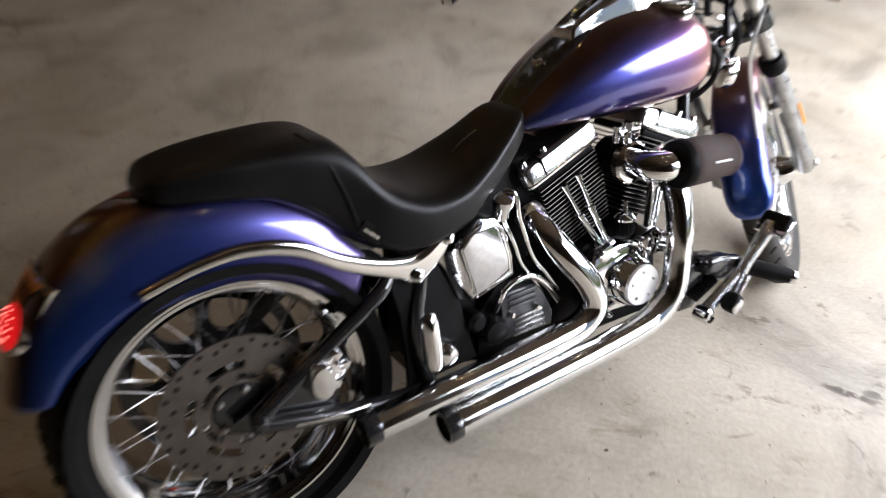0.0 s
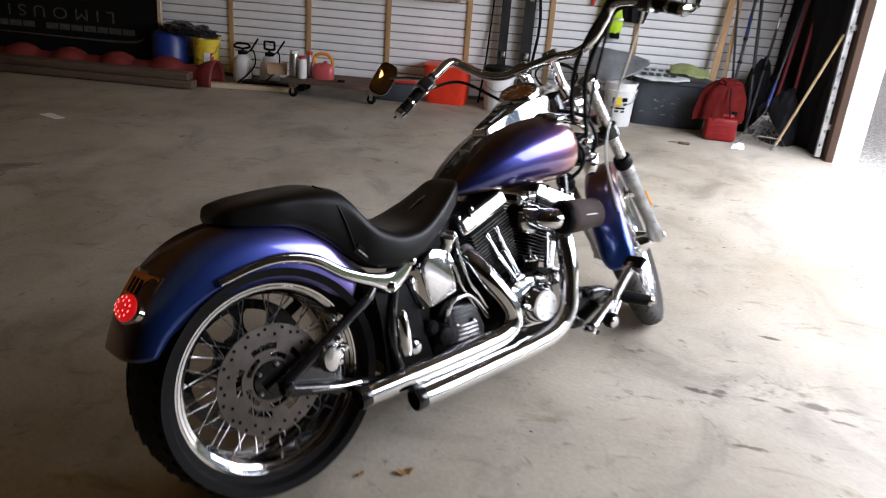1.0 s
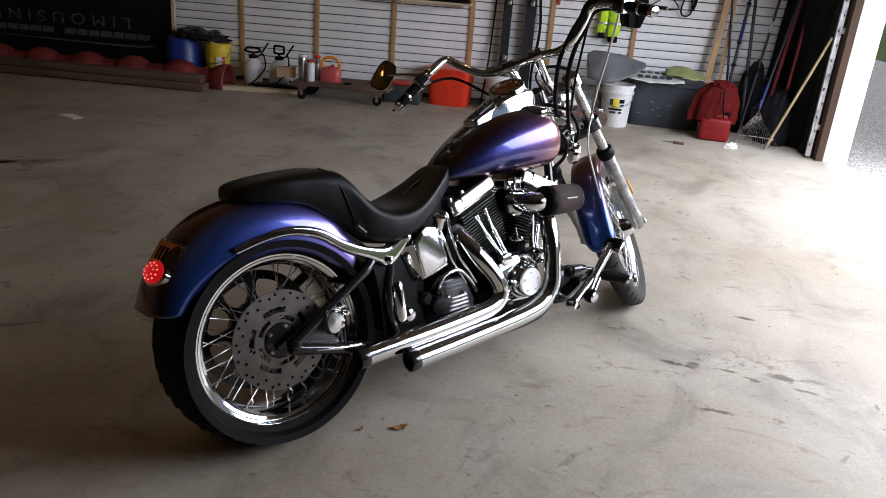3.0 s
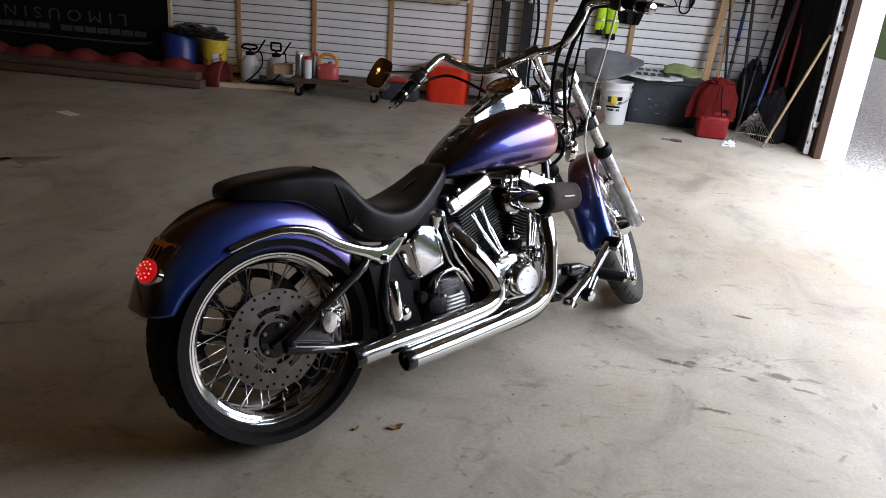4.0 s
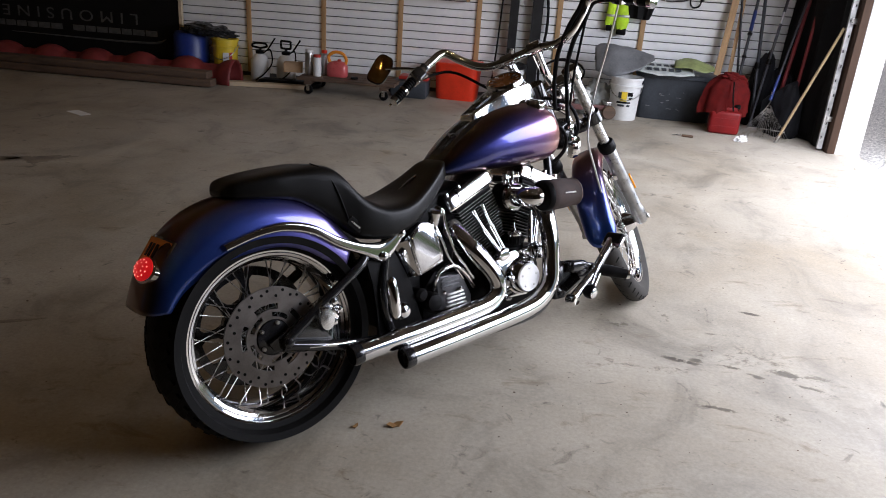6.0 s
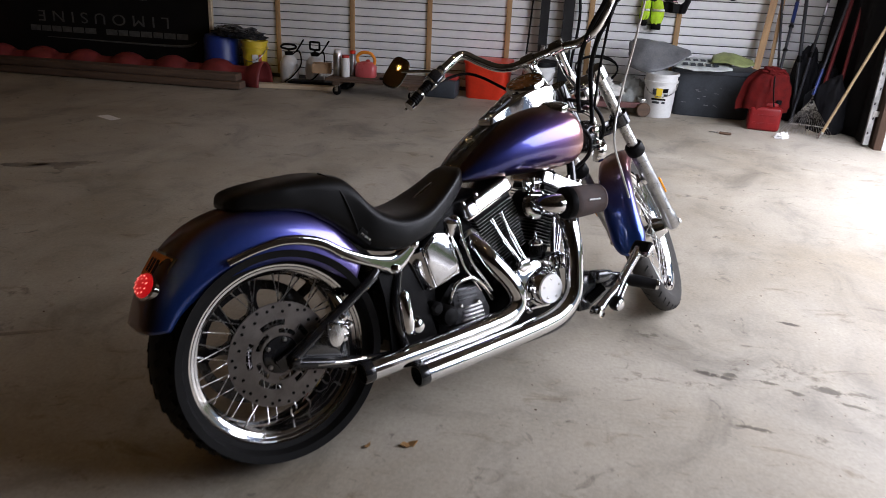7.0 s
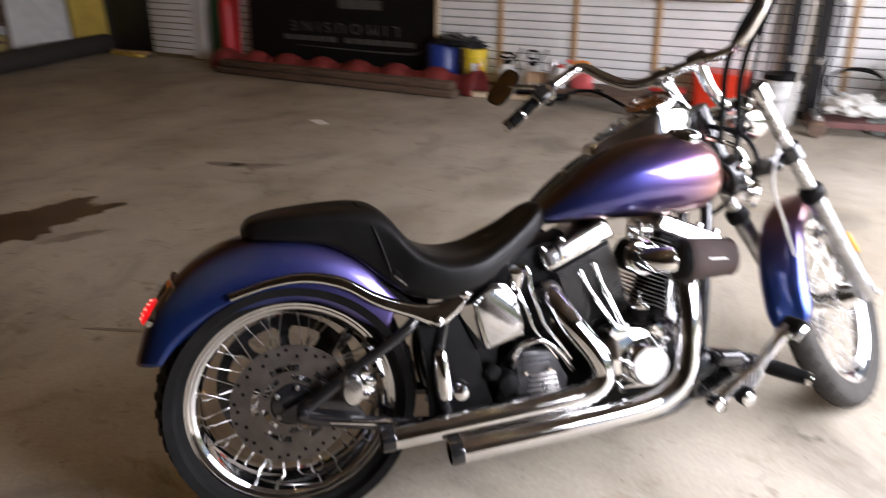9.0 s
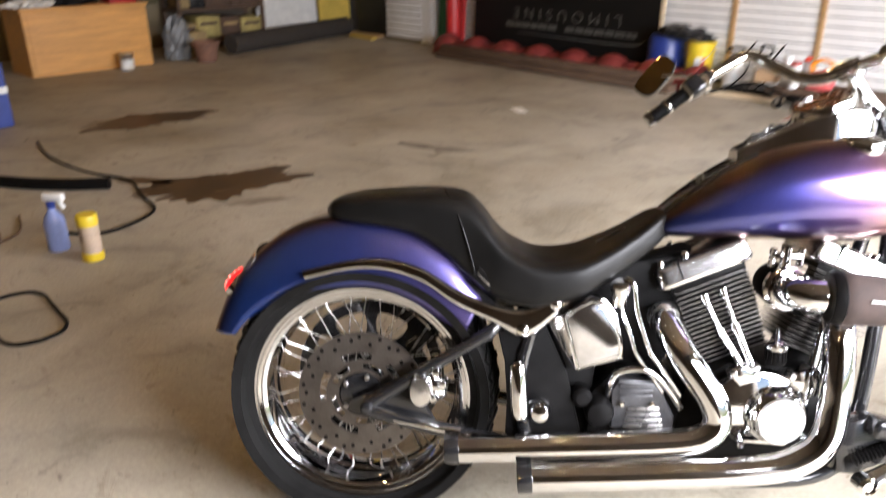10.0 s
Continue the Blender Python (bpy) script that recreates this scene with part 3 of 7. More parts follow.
# fenders
def make_fender(name, rows, half, m, label, paint, ends=0):
    """Arch of sections: each row is top x, z and lower edge x, z."""
    bm = B()
    rings = []
    table = stations(rows, 5)
    for i, (tx, tz, sx, sz) in enumerate(table):
        ring = []
        d = min(1.0, (min(i, len(table) - 1 - i) + 0.6) / ends) if ends else 1.0
        wide = half * math.sqrt(1 - (1 - d) ** 2)
        for k in range(25):
            a = math.pi * k / 24
            s, c = math.sin(a), math.cos(a)
            f = s ** 0.72
            y = -wide * math.copysign(abs(c) ** 0.55, c)
            ring.append(m @ Vector((sx + (tx - sx) * f, y, sz + (tz - sz) * f)))
        rings.append(ring)
    loft(bm, rings, close=False)
    ob = part(name, bm, paint, bike, label, sharp=70, shape=False)
    mod = ob.modifiers.new("thick", "SOLIDIFY")
    mod.thickness = 0.004
    mod.offset = -1
    return ob


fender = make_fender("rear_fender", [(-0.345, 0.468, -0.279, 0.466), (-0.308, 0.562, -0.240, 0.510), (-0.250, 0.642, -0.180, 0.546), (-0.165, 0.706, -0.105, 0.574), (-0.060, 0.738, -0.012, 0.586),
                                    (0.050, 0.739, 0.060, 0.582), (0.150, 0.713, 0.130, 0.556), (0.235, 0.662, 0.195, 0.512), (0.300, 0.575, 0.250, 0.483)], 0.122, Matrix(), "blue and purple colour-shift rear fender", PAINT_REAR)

# chrome fender struts
up_edge = [(-0.141, 0.646), (-0.05, 0.670), (0.03, 0.678), (0.114, 0.659), (0.19, 0.613), (0.27, 0.580), (0.34, 0.573), (0.405, 0.607)]
low_edge = [(-0.133, 0.627), (-0.05, 0.648), (0.03, 0.652), (0.114, 0.628), (0.19, 0.578), (0.27, 0.541), (0.345, 0.510), (0.425, 0.585)]
for s in (-1, 1):
    rings = []
    for p, q in zip(spline([(x, z, 0) for x, z in up_edge], 6), spline([(x, z, 0) for x, z in low_edge], 6)):
        ring = []
        for k in range(13):
            f = 0.5 - 0.5 * math.cos(math.pi * k / 12)
            x, z = p.lerp(q, f).x, p.lerp(q, f).y
            ring.append((x, s * (0.126 + 0.0085 * (1 - abs(2 * f - 1) ** 7)), z))
        ring += [(q.x, s * 0.123, q.y), (p.x, s * 0.123, p.y)]
        rings.append(ring)
    bm = B()
    loft(bm, rings)
    st = part("fender_strut", bm, CHROME, bike, "chrome fender strut", sharp=60)
    for x, z in ((0.333, 0.528), (0.402, 0.588)):
        bm = B()
        lathe(bm, [(0.013, 0), (0.013, 0.006), (0.008, 0.012), (0.003, 0.013)], Matrix.Translation((x, s * 0.136, z)) @ Matrix.Rotation(radians(90 if s < 0 else -90), 4, "X"), 14)
        part("bolt", bm, CHROME, st)

# tail light, number plate on the fender's back
TAIL = glow("red_lens", (0.85, 0.010, 0.012), 0.62)
AMBER = mat("amber_lens", (0.9, 0.35, 0.02), 0.2, var=0)
PLATEC = mat("orange_plate", (0.80, 0.30, 0.06), 0.5, scale=20, var=0.1)
# Stretched wide and shifted sideways to look right from the camera.
outw = Matrix.Translation((-0.295, -0.020, 0.571)) @ Matrix.Rotation(radians(-56), 4, "Y") @ Matrix.Diagonal((1.12, 2.25, 1.4, 1))
lamp = new("tail_light")
lamp.parent, lamp.matrix_local = bike, outw
lamp["label"] = "lit red tail light, widened to fit the camera's view"
bm = B()
lathe(bm, [(0.034, -0.01), (0.034, 0.003), (0.030, 0.006)], None, 28)
part("housing", bm, CHROME, lamp)
bm = B()
lathe(bm, [(0.030, 0.002), (0.029, 0.008), (0.023, 0.013), (0.012, 0.016), (0.003, 0.017)], None, 28)
part("lens", bm, TAIL, lamp, "glowing red lens")
LED = glow("led_point", (1.0, 0.22, 0.16), 4.0)
for r, n in ((0.021, 11), (0.012, 6)):
    for k in range(n):
        a = 2 * math.pi * k / n
        bm = B()
        lathe(bm, [(0.0017, 0.0), (0.0014, 0.0015), (0.0005, 0.002)], Matrix.Translation((r * math.cos(a), r * math.sin(a), 0.0128 if r > 0.02 else 0.0148)), 8)
        part("led", bm, LED, lamp)
outp = Matrix.Translation((-0.270, -0.020, 0.616)) @ Matrix.Rotation(radians(-53), 4, "Y") @ Matrix.Rotation(radians(7), 4, "X")


def bowed(bm):
    """Bends a flat piece over the fender's crown."""
    bmesh.ops.subdivide_edges(bm, edges=[e for e in bm.edges if abs((e.verts[0].co - e.verts[1].co).y) > 0.05], cuts=8)
    for v in bm.verts:
        v.co.z -= v.co.y ** 2 / 0.50
    return bm


num = new("number_plate")
num.parent, num.matrix_local = bike, outp
num["label"] = "small orange number plate in a chrome frame"
bm = B()
box(bm, (0.084, 0.136, 0.004), pose(0, 0, 0.002))
part("sheet", bowed(bm), PLATEC, num)
for k in range(4):
    bm = B()
    box(bm, (0.040, 0.014, 0.002), pose(0.004, -0.034 + 0.023 * k, 0.0045), 0.0006)
    part("character_bar", bowed(bm), SATIN, num, smooth=False)
bm = B()
for s in (-1, 1):
    box(bm, (0.092, 0.006, 0.008), pose(0, s * 0.070, 0.002))
    box(bm, (0.006, 0.134, 0.008), pose(s * 0.043, 0, 0.002))
part("frame", bowed(bm), CHROME, num)

# seat
seat_rows = [(-0.075, 0.738, 0.756, 0.040), (-0.052, 0.730, 0.777, 0.082), (0.0, 0.722, 0.788, 0.102), (0.06, 0.714, 0.794, 0.112), (0.13, 0.697, 0.798, 0.116), (0.20, 0.652, 0.798, 0.122), (0.250, 0.604, 0.787, 0.127),
             (0.285, 0.575, 0.756, 0.134), (0.320, 0.556, 0.711, 0.142), (0.36, 0.545, 0.677, 0.148), (0.42, 0.541, 0.653, 0.152), (0.50, 0.560, 0.656, 0.146), (0.57, 0.598, 0.683, 0.126), (0.625, 0.634, 0.713, 0.104), (0.675, 0.672, 0.746, 0.084), (0.700, 0.694, 0.756, 0.066)]
seat = part("seat", body(seat_rows, 0.44, 56, 6), LEATHER, bike, "black stitched leather two-up seat", shape=False)
for off in (0.0, 0.012):
    bm = B()
    pts = []
    for x, zb, zt, hw in stations(seat_rows[8:], 6):
        pts.append((x - 0.01, -hw * 0.93 - 0.003, zb + (zt - zb) * (0.60 - off * 8)))
    tube(bm, pts, 0.0022, 6)
    part("piping", bm, LEATHER, seat, shape=False)
bm = B()
tube(bm, [(0.200, -0.060, 0.801), (0.215, -0.104, 0.784), (0.236, -0.125, 0.740), (0.256, -0.131, 0.680), (0.272, -0.133, 0.620)], 0.0024, 6, 5)
part("piping", bm, LEATHER, seat, shape=False)
bm = B()
box(bm, (0.052, 0.003, 0.026), pose(0.248, -0.134, 0.638, 0, 44, 0) @ pose(0, 0, 0, 6), 0.001)
tag = part("maker_tag", bm, SATIN, seat, smooth=False)
bm = B()
box(bm, (0.036, 0.001, 0.005), pose(0.248, -0.1362, 0.638, 0, 44, 0) @ pose(0, 0, 0, 6))
part("tag_bar", bm, STEEL, tag, smooth=False)

# tank
tank_rows = [(0.668, 0.705, 0.722, 0.030), (0.70, 0.698, 0.752, 0.075), (0.76, 0.695, 0.802, 0.108), (0.84, 0.694, 0.856, 0.134), (0.93, 0.693, 0.900, 0.152), (1.03, 0.691, 0.924, 0.161), (1.11, 0.692, 0.925, 0.158), (1.175, 0.704, 0.900, 0.140),
             (1.216, 0.738, 0.856, 0.098), (1.234, 0.772, 0.815, 0.040)]
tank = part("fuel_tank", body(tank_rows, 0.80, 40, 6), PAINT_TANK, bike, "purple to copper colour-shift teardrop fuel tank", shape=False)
bm = B()
loft(bm, [super_ring(x, zb, zt, hw, 24, 0.5) for x, zb, zt, hw in stations([(0.655, 0.690, 0.706, 0.026), (0.70, 0.718, 0.757, 0.046), (0.76, 0.765, 0.808, 0.053), (0.84, 0.815, 0.864, 0.055), (0.90, 0.845, 0.893, 0.050)], 5)])
part("tank_strap", bm, BLACK, tank, "dark painted strip from seat to dash", shape=False)
mm_ = Matrix.Translation((0.786, -0.004, 0.829)) @ Matrix.Rotation(radians(-35), 4, "Y")
bm = B()
lathe(bm, [(0.011, 0), (0.011, 0.003), (0.006, 0.006), (0.002, 0.006)], mm_, 18)
for sy in (-1, 1):
    plate(bm, [(0.004, sy * 0.008), (0.009, sy * 0.026), (0.000, sy * 0.022), (-0.006, sy * 0.009)][::sy], 0.004, mm_ @ pose(0, 0, 0.002))
part("medallion", bm, STEEL, tank, "small winged metal medallion", shape=False)
bm = B()
loft(bm, [super_ring(x, zb, zt, hw, 44, 0.20) for x, zb, zt, hw in stations([(0.857, 0.852, 0.892, 0.029), (0.865, 0.852, 0.899, 0.034), (0.93, 0.858, 0.934, 0.044), (1.00, 0.868, 0.972, 0.060), (1.06, 0.878, 0.990, 0.070), (1.11, 0.878, 0.990, 0.067), (1.145, 0.878, 0.966, 0.050), (1.168, 0.878, 0.922, 0.028)], 5)])
dash = part("dash_console", bm, CHROME, tank, "chrome dash console", sharp=50, shape=False)
# Black plate stands for the dark reflection in the chrome top.
bm = B()
tilt_ = Matrix.Translation((0.925, 0, 0.934)) @ Matrix.Rotation(radians(-29), 4, "Y")
plate(bm, [(-0.040, -0.020), (0.036, -0.026), (0.042, 0), (0.036, 0.026), (-0.040, 0.020), (-0.045, 0)], 0.006, tilt_ @ pose(0, 0, 0.0), 0.002)
part("dash_insert", bm, BLACK, dash, "black plate standing for the dark reflection in the dash", shape=False)
for sx in (-0.022, 0.0, 0.022):
    bm = B()
    lathe(bm, [(0.006, 0.002), (0.006, 0.006), (0.003, 0.008)], tilt_ @ pose(sx, 0.012 * (1 if sx else -1), 0), 12)
    part("indicator", bm, CHROME, dash, shape=False)
bm = B()
gm = Matrix.Translation((0.965, -0.004, 1.008)) @ Matrix.Rotation(radians(8), 4, "X") @ Matrix.Rotation(radians(-22), 4, "Y") @ Matrix.Diagonal((1.10, 1.05, 1.3, 1))
lathe(bm, [(0.060, -0.01), (0.062, 0.008), (0.058, 0.014), (0.054, 0.012), (0.054, 0.008)], gm, 36)
gauge = part("speedometer", bm, CHROME, bike, "round speedometer in the dash")
bm = B()
lathe(bm, [(0.0535, 0.006), (0.0535, 0.009), (0.002, 0.0095)], gm, 36)
part("dial", bm, mat("amber_dial", (0.30, 0.11, 0.03), 0.25, coat=0.6, scale=30, var=0.3), gauge, "dark amber dial under glass")
bm = B()
for k in range(11):
    a = radians(-130 + 26 * k)
    box(bm, (0.010, 0.002, 0.001), gm @ Matrix.Rotation(a, 4, "Z") @ Matrix.Translation((0.044, 0, 0.0105)))
part("dial_mark", bm, WHITEPL, gauge, smooth=False)
for s in (-1, 1):
    bm = B()
    lathe(bm, [(0.036, -0.012), (0.037, 0.004), (0.034, 0.010), (0.030, 0.013), (0.010, 0.016), (0.002, 0.016)], Matrix.Translation((1.02, s * 0.096, 0.936)) @ Matrix.Rotation(radians(-s * 14), 4, "X"), 28)
    part("filler_cap", bm, CHROME, tank, "chrome filler cap")
for s in (-1, 1):
    bm = B()
    lathe(bm, [(0.009, 0), (0.009, 0.006), (0.005, 0.010)], Matrix.Translation((1.128, s * 0.035, 0.978)), 12)
    part("dash_bolt", bm, CHROME, dash, shape=False)

# frame tubes
def rod(name, pts, r, material, label="", smooth=0, seg=12, parent=None):
    bm = B()
    tube(bm, pts, r, seg, smooth)
    return part(name, bm, material, parent or bike, label)


for s in (-1, 1):
    rod("frame_rail", [(1.12, s * 0.03, 0.86), (1.098, s * 0.07, 0.62), (1.062, s * 0.10, 0.33), (1.00, s * 0.115, 0.215), (0.80, s * 0.12, 0.19), (0.45, s * 0.12, 0.20), (0.36, s * 0.12, 0.26), (0.33, s * 0.12, 0.40), (0.36, s * 0.11, 0.55)], 0.016, BLACK, smooth=5)
    rod("swing_arm", [(0.0, s * 0.128, 0.345), (0.12, s * 0.130, 0.427), (0.24, s * 0.128, 0.503), (0.272, s * 0.122, 0.527), (0.292, s * 0.105, 0.548)], [0.015, 0.015, 0.015, 0.014, 0.010], BLACK, smooth=4)
    rod("lower_arm", [(-0.01, s * 0.132, 0.338), (0.12, s * 0.134, 0.305), (0.26, s * 0.130, 0.275), (0.36, s * 0.12, 0.265)], [0.016, 0.017, 0.018, 0.018], BLACK, smooth=4)
    bm = B()
    plate(bm, [(-0.045, 0.350), (-0.035, 0.325), (0.02, 0.305), (0.15, 0.283), (0.15, 0.31), (0.10, 0.40), (0.06, 0.405), (0.0, 0.368)], 0.010, Matrix.Translation((0, s * 0.118, 0)) @ SIDE, 0.002)
    plt = part("axle_plate", bm, BLACK, bike)
    bm = B()
    lathe(bm, [(0.014, 0), (0.014, 0.012), (0.009, 0.018), (0.002, 0.019)], Matrix.Translation((0, s * 0.140, 0.345)) @ Matrix.Rotation(radians(90 if s < 0 else -90), 4, "X"), 14)
    part("axle_nut", bm, BLACK, plt)
rod("backbone", [(1.13, 0, 0.90), (0.85, 0, 0.82), (0.55, 0, 0.70), (0.38, 0, 0.58)], 0.028, BLACK, smooth=4)
rod("head_tube", [(1.105, 0, 1.00), (1.175, 0, 0.86)], 0.034, BLACK)

# inner mudguard and side plates
bm = B()
rings = []
for k in range(13):
    a = radians(-14 + 6.5 * k)
    r = 0.372
    rings.append([(AXLE.x + (r + d) * math.cos(a), y, AXLE.z + (r + d) * math.sin(a)) for y, d in ((-0.10, -0.03), (-0.102, 0.0), (0.102, 0.0), (0.10, -0.03), (0.095, -0.03), (0.097, -0.006), (-0.097, -0.006), (-0.095, -0.03))])
loft(bm, rings)
part("inner_mudguard", bm, BLACK, bike, "glossy black inner mudguard")
bm = B()
plate(bm, [(0.325, 0.486), (0.432, 0.503), (0.484, 0.393), (0.52, 0.248), (0.345, 0.235), (0.352, 0.323), (0.342, 0.413)], 0.010, Matrix.Translation((0, -0.112, 0)) @ SIDE, 0.003)
part("side_panel", bm, SATIN, bike, "black panel between wheel and gearbox", shape=False)

# engine
ENG = Vector((0.883, 0, 0.275))
bm = B()
plate(bm, [(0.665, 0.27), (0.70, 0.225), (0.98, 0.222), (1.005, 0.27), (0.995, 0.38), (0.96, 0.45), (0.78, 0.46), (0.690, 0.40)], 0.21, SIDE, 0.012)
case = part("crankcase", bm, SATIN, bike, "black engine crankcase")
fin_mesh = None
for side in (-1, 1):
    cyl = new("cylinder")
    cyl.parent = bike
    cyl.matrix_local = placed(Matrix.Translation(ENG)) @ Matrix.Rotation(radians(22.5 * side), 4, "Y")
    cyl["label"] = "finned black cylinder with chrome rocker box"
    bm = B()
    lathe(bm, [(0.056, 0.12), (0.056, 0.42)], None, 28)
    part("barrel", bm, SATIN, cyl)
    for k in range(17):
        if fin_mesh is None:
            bm = B()
            box(bm, (0.168, 0.178, 0.0034), None, 0.0008, 1)
            f = part("fin", bm, [SATIN, EDGE], cyl, smooth=False)
            for poly in f.data.polygons:
                poly.material_index = 1 if abs(poly.normal.z) < 0.5 else 0
            fin_mesh = f.data
        else:
            f = new("fin", fin_mesh)
            f.parent = cyl
        q = 0.88 + 0.012 * k if k < 10 else 1.0
        f.matrix_local = Matrix.Translation((0, 0, 0.222 + 0.0112 * k)) @ Matrix.Diagonal((q, q, 1, 1))
    bm = B()
    box(bm, (0.170, 0.168, 0.018), pose(0, 0, 0.410), 0.004)
    part("head", bm, SATIN, cyl)
    bm = B()
    rings = []
    for z, lx, ly in ((0.419, 0.212, 0.176), (0.421, 0.217, 0.181), (0.427, 0.219, 0.183), (0.429, 0.216, 0.180), (0.458, 0.214, 0.176), (0.466, 0.208, 0.168), (0.471, 0.196, 0.152), (0.473, 0.178, 0.130)):
        ring = []
        for k in range(32):
            a = 2 * math.pi * (k + 0.5) / 32
            cx, sy = math.cos(a), math.sin(a)
            ring.append((lx / 2 * math.copysign(abs(cx) ** 0.16, cx), ly / 2 * math.copysign(abs(sy) ** 0.16, sy), z))
        rings.append(ring)
    loft(bm, rings)
    rb = part("rocker_box", bm, POLISH, cyl, "polished alloy rocker box", sharp=30)
    bm = B()
    box(bm, (0.0030, 0.181, 0.048), pose(-0.055, 0, 0.449))
    part("split_line", bm, SATIN, rb, smooth=False)
    for x in (side * 0.030, side * 0.088):
        for y in (-0.079, 0.079):
            bm = B()
            lathe(bm, [(0.0085, 0.460), (0.0085, 0.478), (0.0065, 0.482), (0.002, 0.482)], pose(x, y * 0.86, 0), 10)
            part("bolt", bm, CHROME, rb)
    for x in (-0.026, 0.020):
        foot, mid, top = (x * 0.45 + 0.008, -0.116, 0.195), (x * 0.75, -0.102, 0.290), (x * 0.95, -0.090, 0.376)
        bm = B()
        tube(bm, [foot, mid], 0.0088, 12)
        lathe(bm, [(0.0105, -0.006), (0.0105, 0.006)], along(mid, top), 12)
        tube(bm, [mid, top], 0.0062, 12)
        lathe(bm, [(0.0095, -0.012), (0.0095, 0.004)], along(top, (Vector(top) * 2 - Vector(mid))[:]), 12)
        part("pushrod_tube", bm, CHROME, cyl, "chrome pushrod tube")
    bm = B()
    box(bm, (0.050, 0.042, 0.036), pose(0.006, -0.112, 0.180), 0.008, 3)
    box(bm, (0.066, 0.050, 0.012), pose(0.006, -0.112, 0.160), 0.004, 2)
    lift = part("lifter_block", bm, ALLOY, cyl)
    for x in (-0.020, 0.030):
        bm = B()
        lathe(bm, [(0.007, 0.160), (0.007, 0.172), (0.004, 0.175)], pose(x, -0.136, 0), 10)
        part("bolt", bm, CHROME, lift)

cam_cover = new("timing_cover")
cam_cover.parent = bike
cam_cover["label"] = "chrome timing cover with a round engraved cap"
bm = B()
plate(bm, [(0.735, 0.40), (0.745, 0.325), (0.80, 0.29), (0.90, 0.285), (0.945, 0.33), (0.94, 0.40), (0.90, 0.445), (0.84, 0.455), (0.78, 0.445)], 0.055, Matrix.Translation((0, -0.120, 0)) @ SIDE, 0.012)
part("cover_body", bm, CHROME, cam_cover)
for pts in (((0.760, 0.455), (0.790, 0.425), (0.830, 0.440), (0.800, 0.470)), ((0.880, 0.450), (0.945, 0.470), (0.985, 0.445), (0.975, 0.410), (0.930, 0.405))):
    bm = B()
    plate(bm, pts, 0.018, Matrix.Translation((0, -0.150, 0)) @ SIDE, 0.004)
    part("cover_ear", bm, CHROME, cam_cover)
for x, z in ((0.772, 0.452), (0.893, 0.452), (0.962, 0.448), (0.745, 0.345), (0.800, 0.296), (0.935, 0.310), (0.960, 0.415)):
    bm = B()
    lathe(bm, [(0.0085, 0.140), (0.0085, 0.164), (0.006, 0.168), (0.002, 0.168)], Matrix.Translation((x, 0, z)) @ SIDE, 12)
    part("bolt", bm, CHROME, cam_cover)
bm = B()
lathe(bm, [(0.067, 0.12), (0.064, 0.150), (0.060, 0.160), (0.052, 0.186), (0.049, 0.189)], Matrix.Translation((0.868, 0, 0.362)) @ SIDE, 40)
part("cone", bm, CHROME, cam_cover)
bm = B()
lathe(bm, [(0.049, 0.186), (0.049, 0.192), (0.047, 0.195), (0.002, 0.195)], Matrix.Translation((0.868, 0, 0.362)) @ SIDE, 40)
part("round_cap", bm, SILVER, cam_cover, "satin round cap")
for k in range(5):
    a = 2 * math.pi * k / 5 + 0.3
    bm = B()
    lathe(bm, [(0.0042, 0.194), (0.0042, 0.197), (0.002, 0.198)], Matrix.Translation((0.868 + 0.033 * math.cos(a), 0, 0.362 + 0.033 * math.sin(a))) @ SIDE, 8)
    part("cap_screw", bm, STEEL, cam_cover)

breather = new("breather_filter")
breather.parent = bike
breather["label"] = "small black breather filter with a chrome top"
base = (0.942, -0.126, 0.428)
bm = B()
lathe(bm, [(0.020, 0.0), (0.022, 0.004), (0.020, 0.034), (0.018, 0.036)], Matrix.Translation(base), 24)
part("pleats", bm, SATIN, breather, shape=False)
for k in range(16):
    bm = B()
    box(bm, (0.003, 0.004, 0.028), Matrix.Translation(base) @ Matrix.Rotation(2 * math.pi * k / 16, 4, "Z") @ pose(0.022, 0, 0.019))
    part("pleat", bm, SATIN, breather, smooth=False, shape=False)
bm = B()
lathe(bm, [(0.024, 0.034), (0.025, 0.040), (0.018, 0.050), (0.006, 0.054), (0.0035, 0.080), (0.001, 0.080)], Matrix.Translation(base), 24)
part("top_cap", bm, CHROME, breather, shape=False)

# carburettor, chrome elbow, sock-covered filter
intake = new("air_intake")
intake.parent = bike
intake["label"] = "chrome intake elbow with a brown cloth-covered air filter"
bm = B()
lathe(bm, [(0.045, 0.05), (0.047, 0.10), (0.040, 0.13)], Matrix.Translation((0.878, 0, 0.630)) @ SIDE, 28)
part("carburettor", bm, SATIN, intake)
bm = B()
lathe(bm, [(0.046, 0.112), (0.048, 0.130), (0.043, 0.136), (0.030, 0.137)], Matrix.Translation((0.878, 0, 0.631)) @ SIDE, 32)
part("flange", bm, CHROME, intake)
bm = B()
tube(bm, [(0.950, -0.110, 0.640), (0.951, -0.114, 0.690)], 0.012, 14)
box(bm, (0.066, 0.022, 0.014), pose(0.952, -0.110, 0.668, 0, 3, 0), 0.004, 2)
for dx in (-0.028, 0.032):
    tube(bm, [(0.952 + dx, -0.106, 0.646), (0.952 + dx, -0.110, 0.684)], 0.008, 12)
part("choke_bracket", bm, CHROME, intake, "chrome fittings over the carburettor", shape=False)
bm = B()
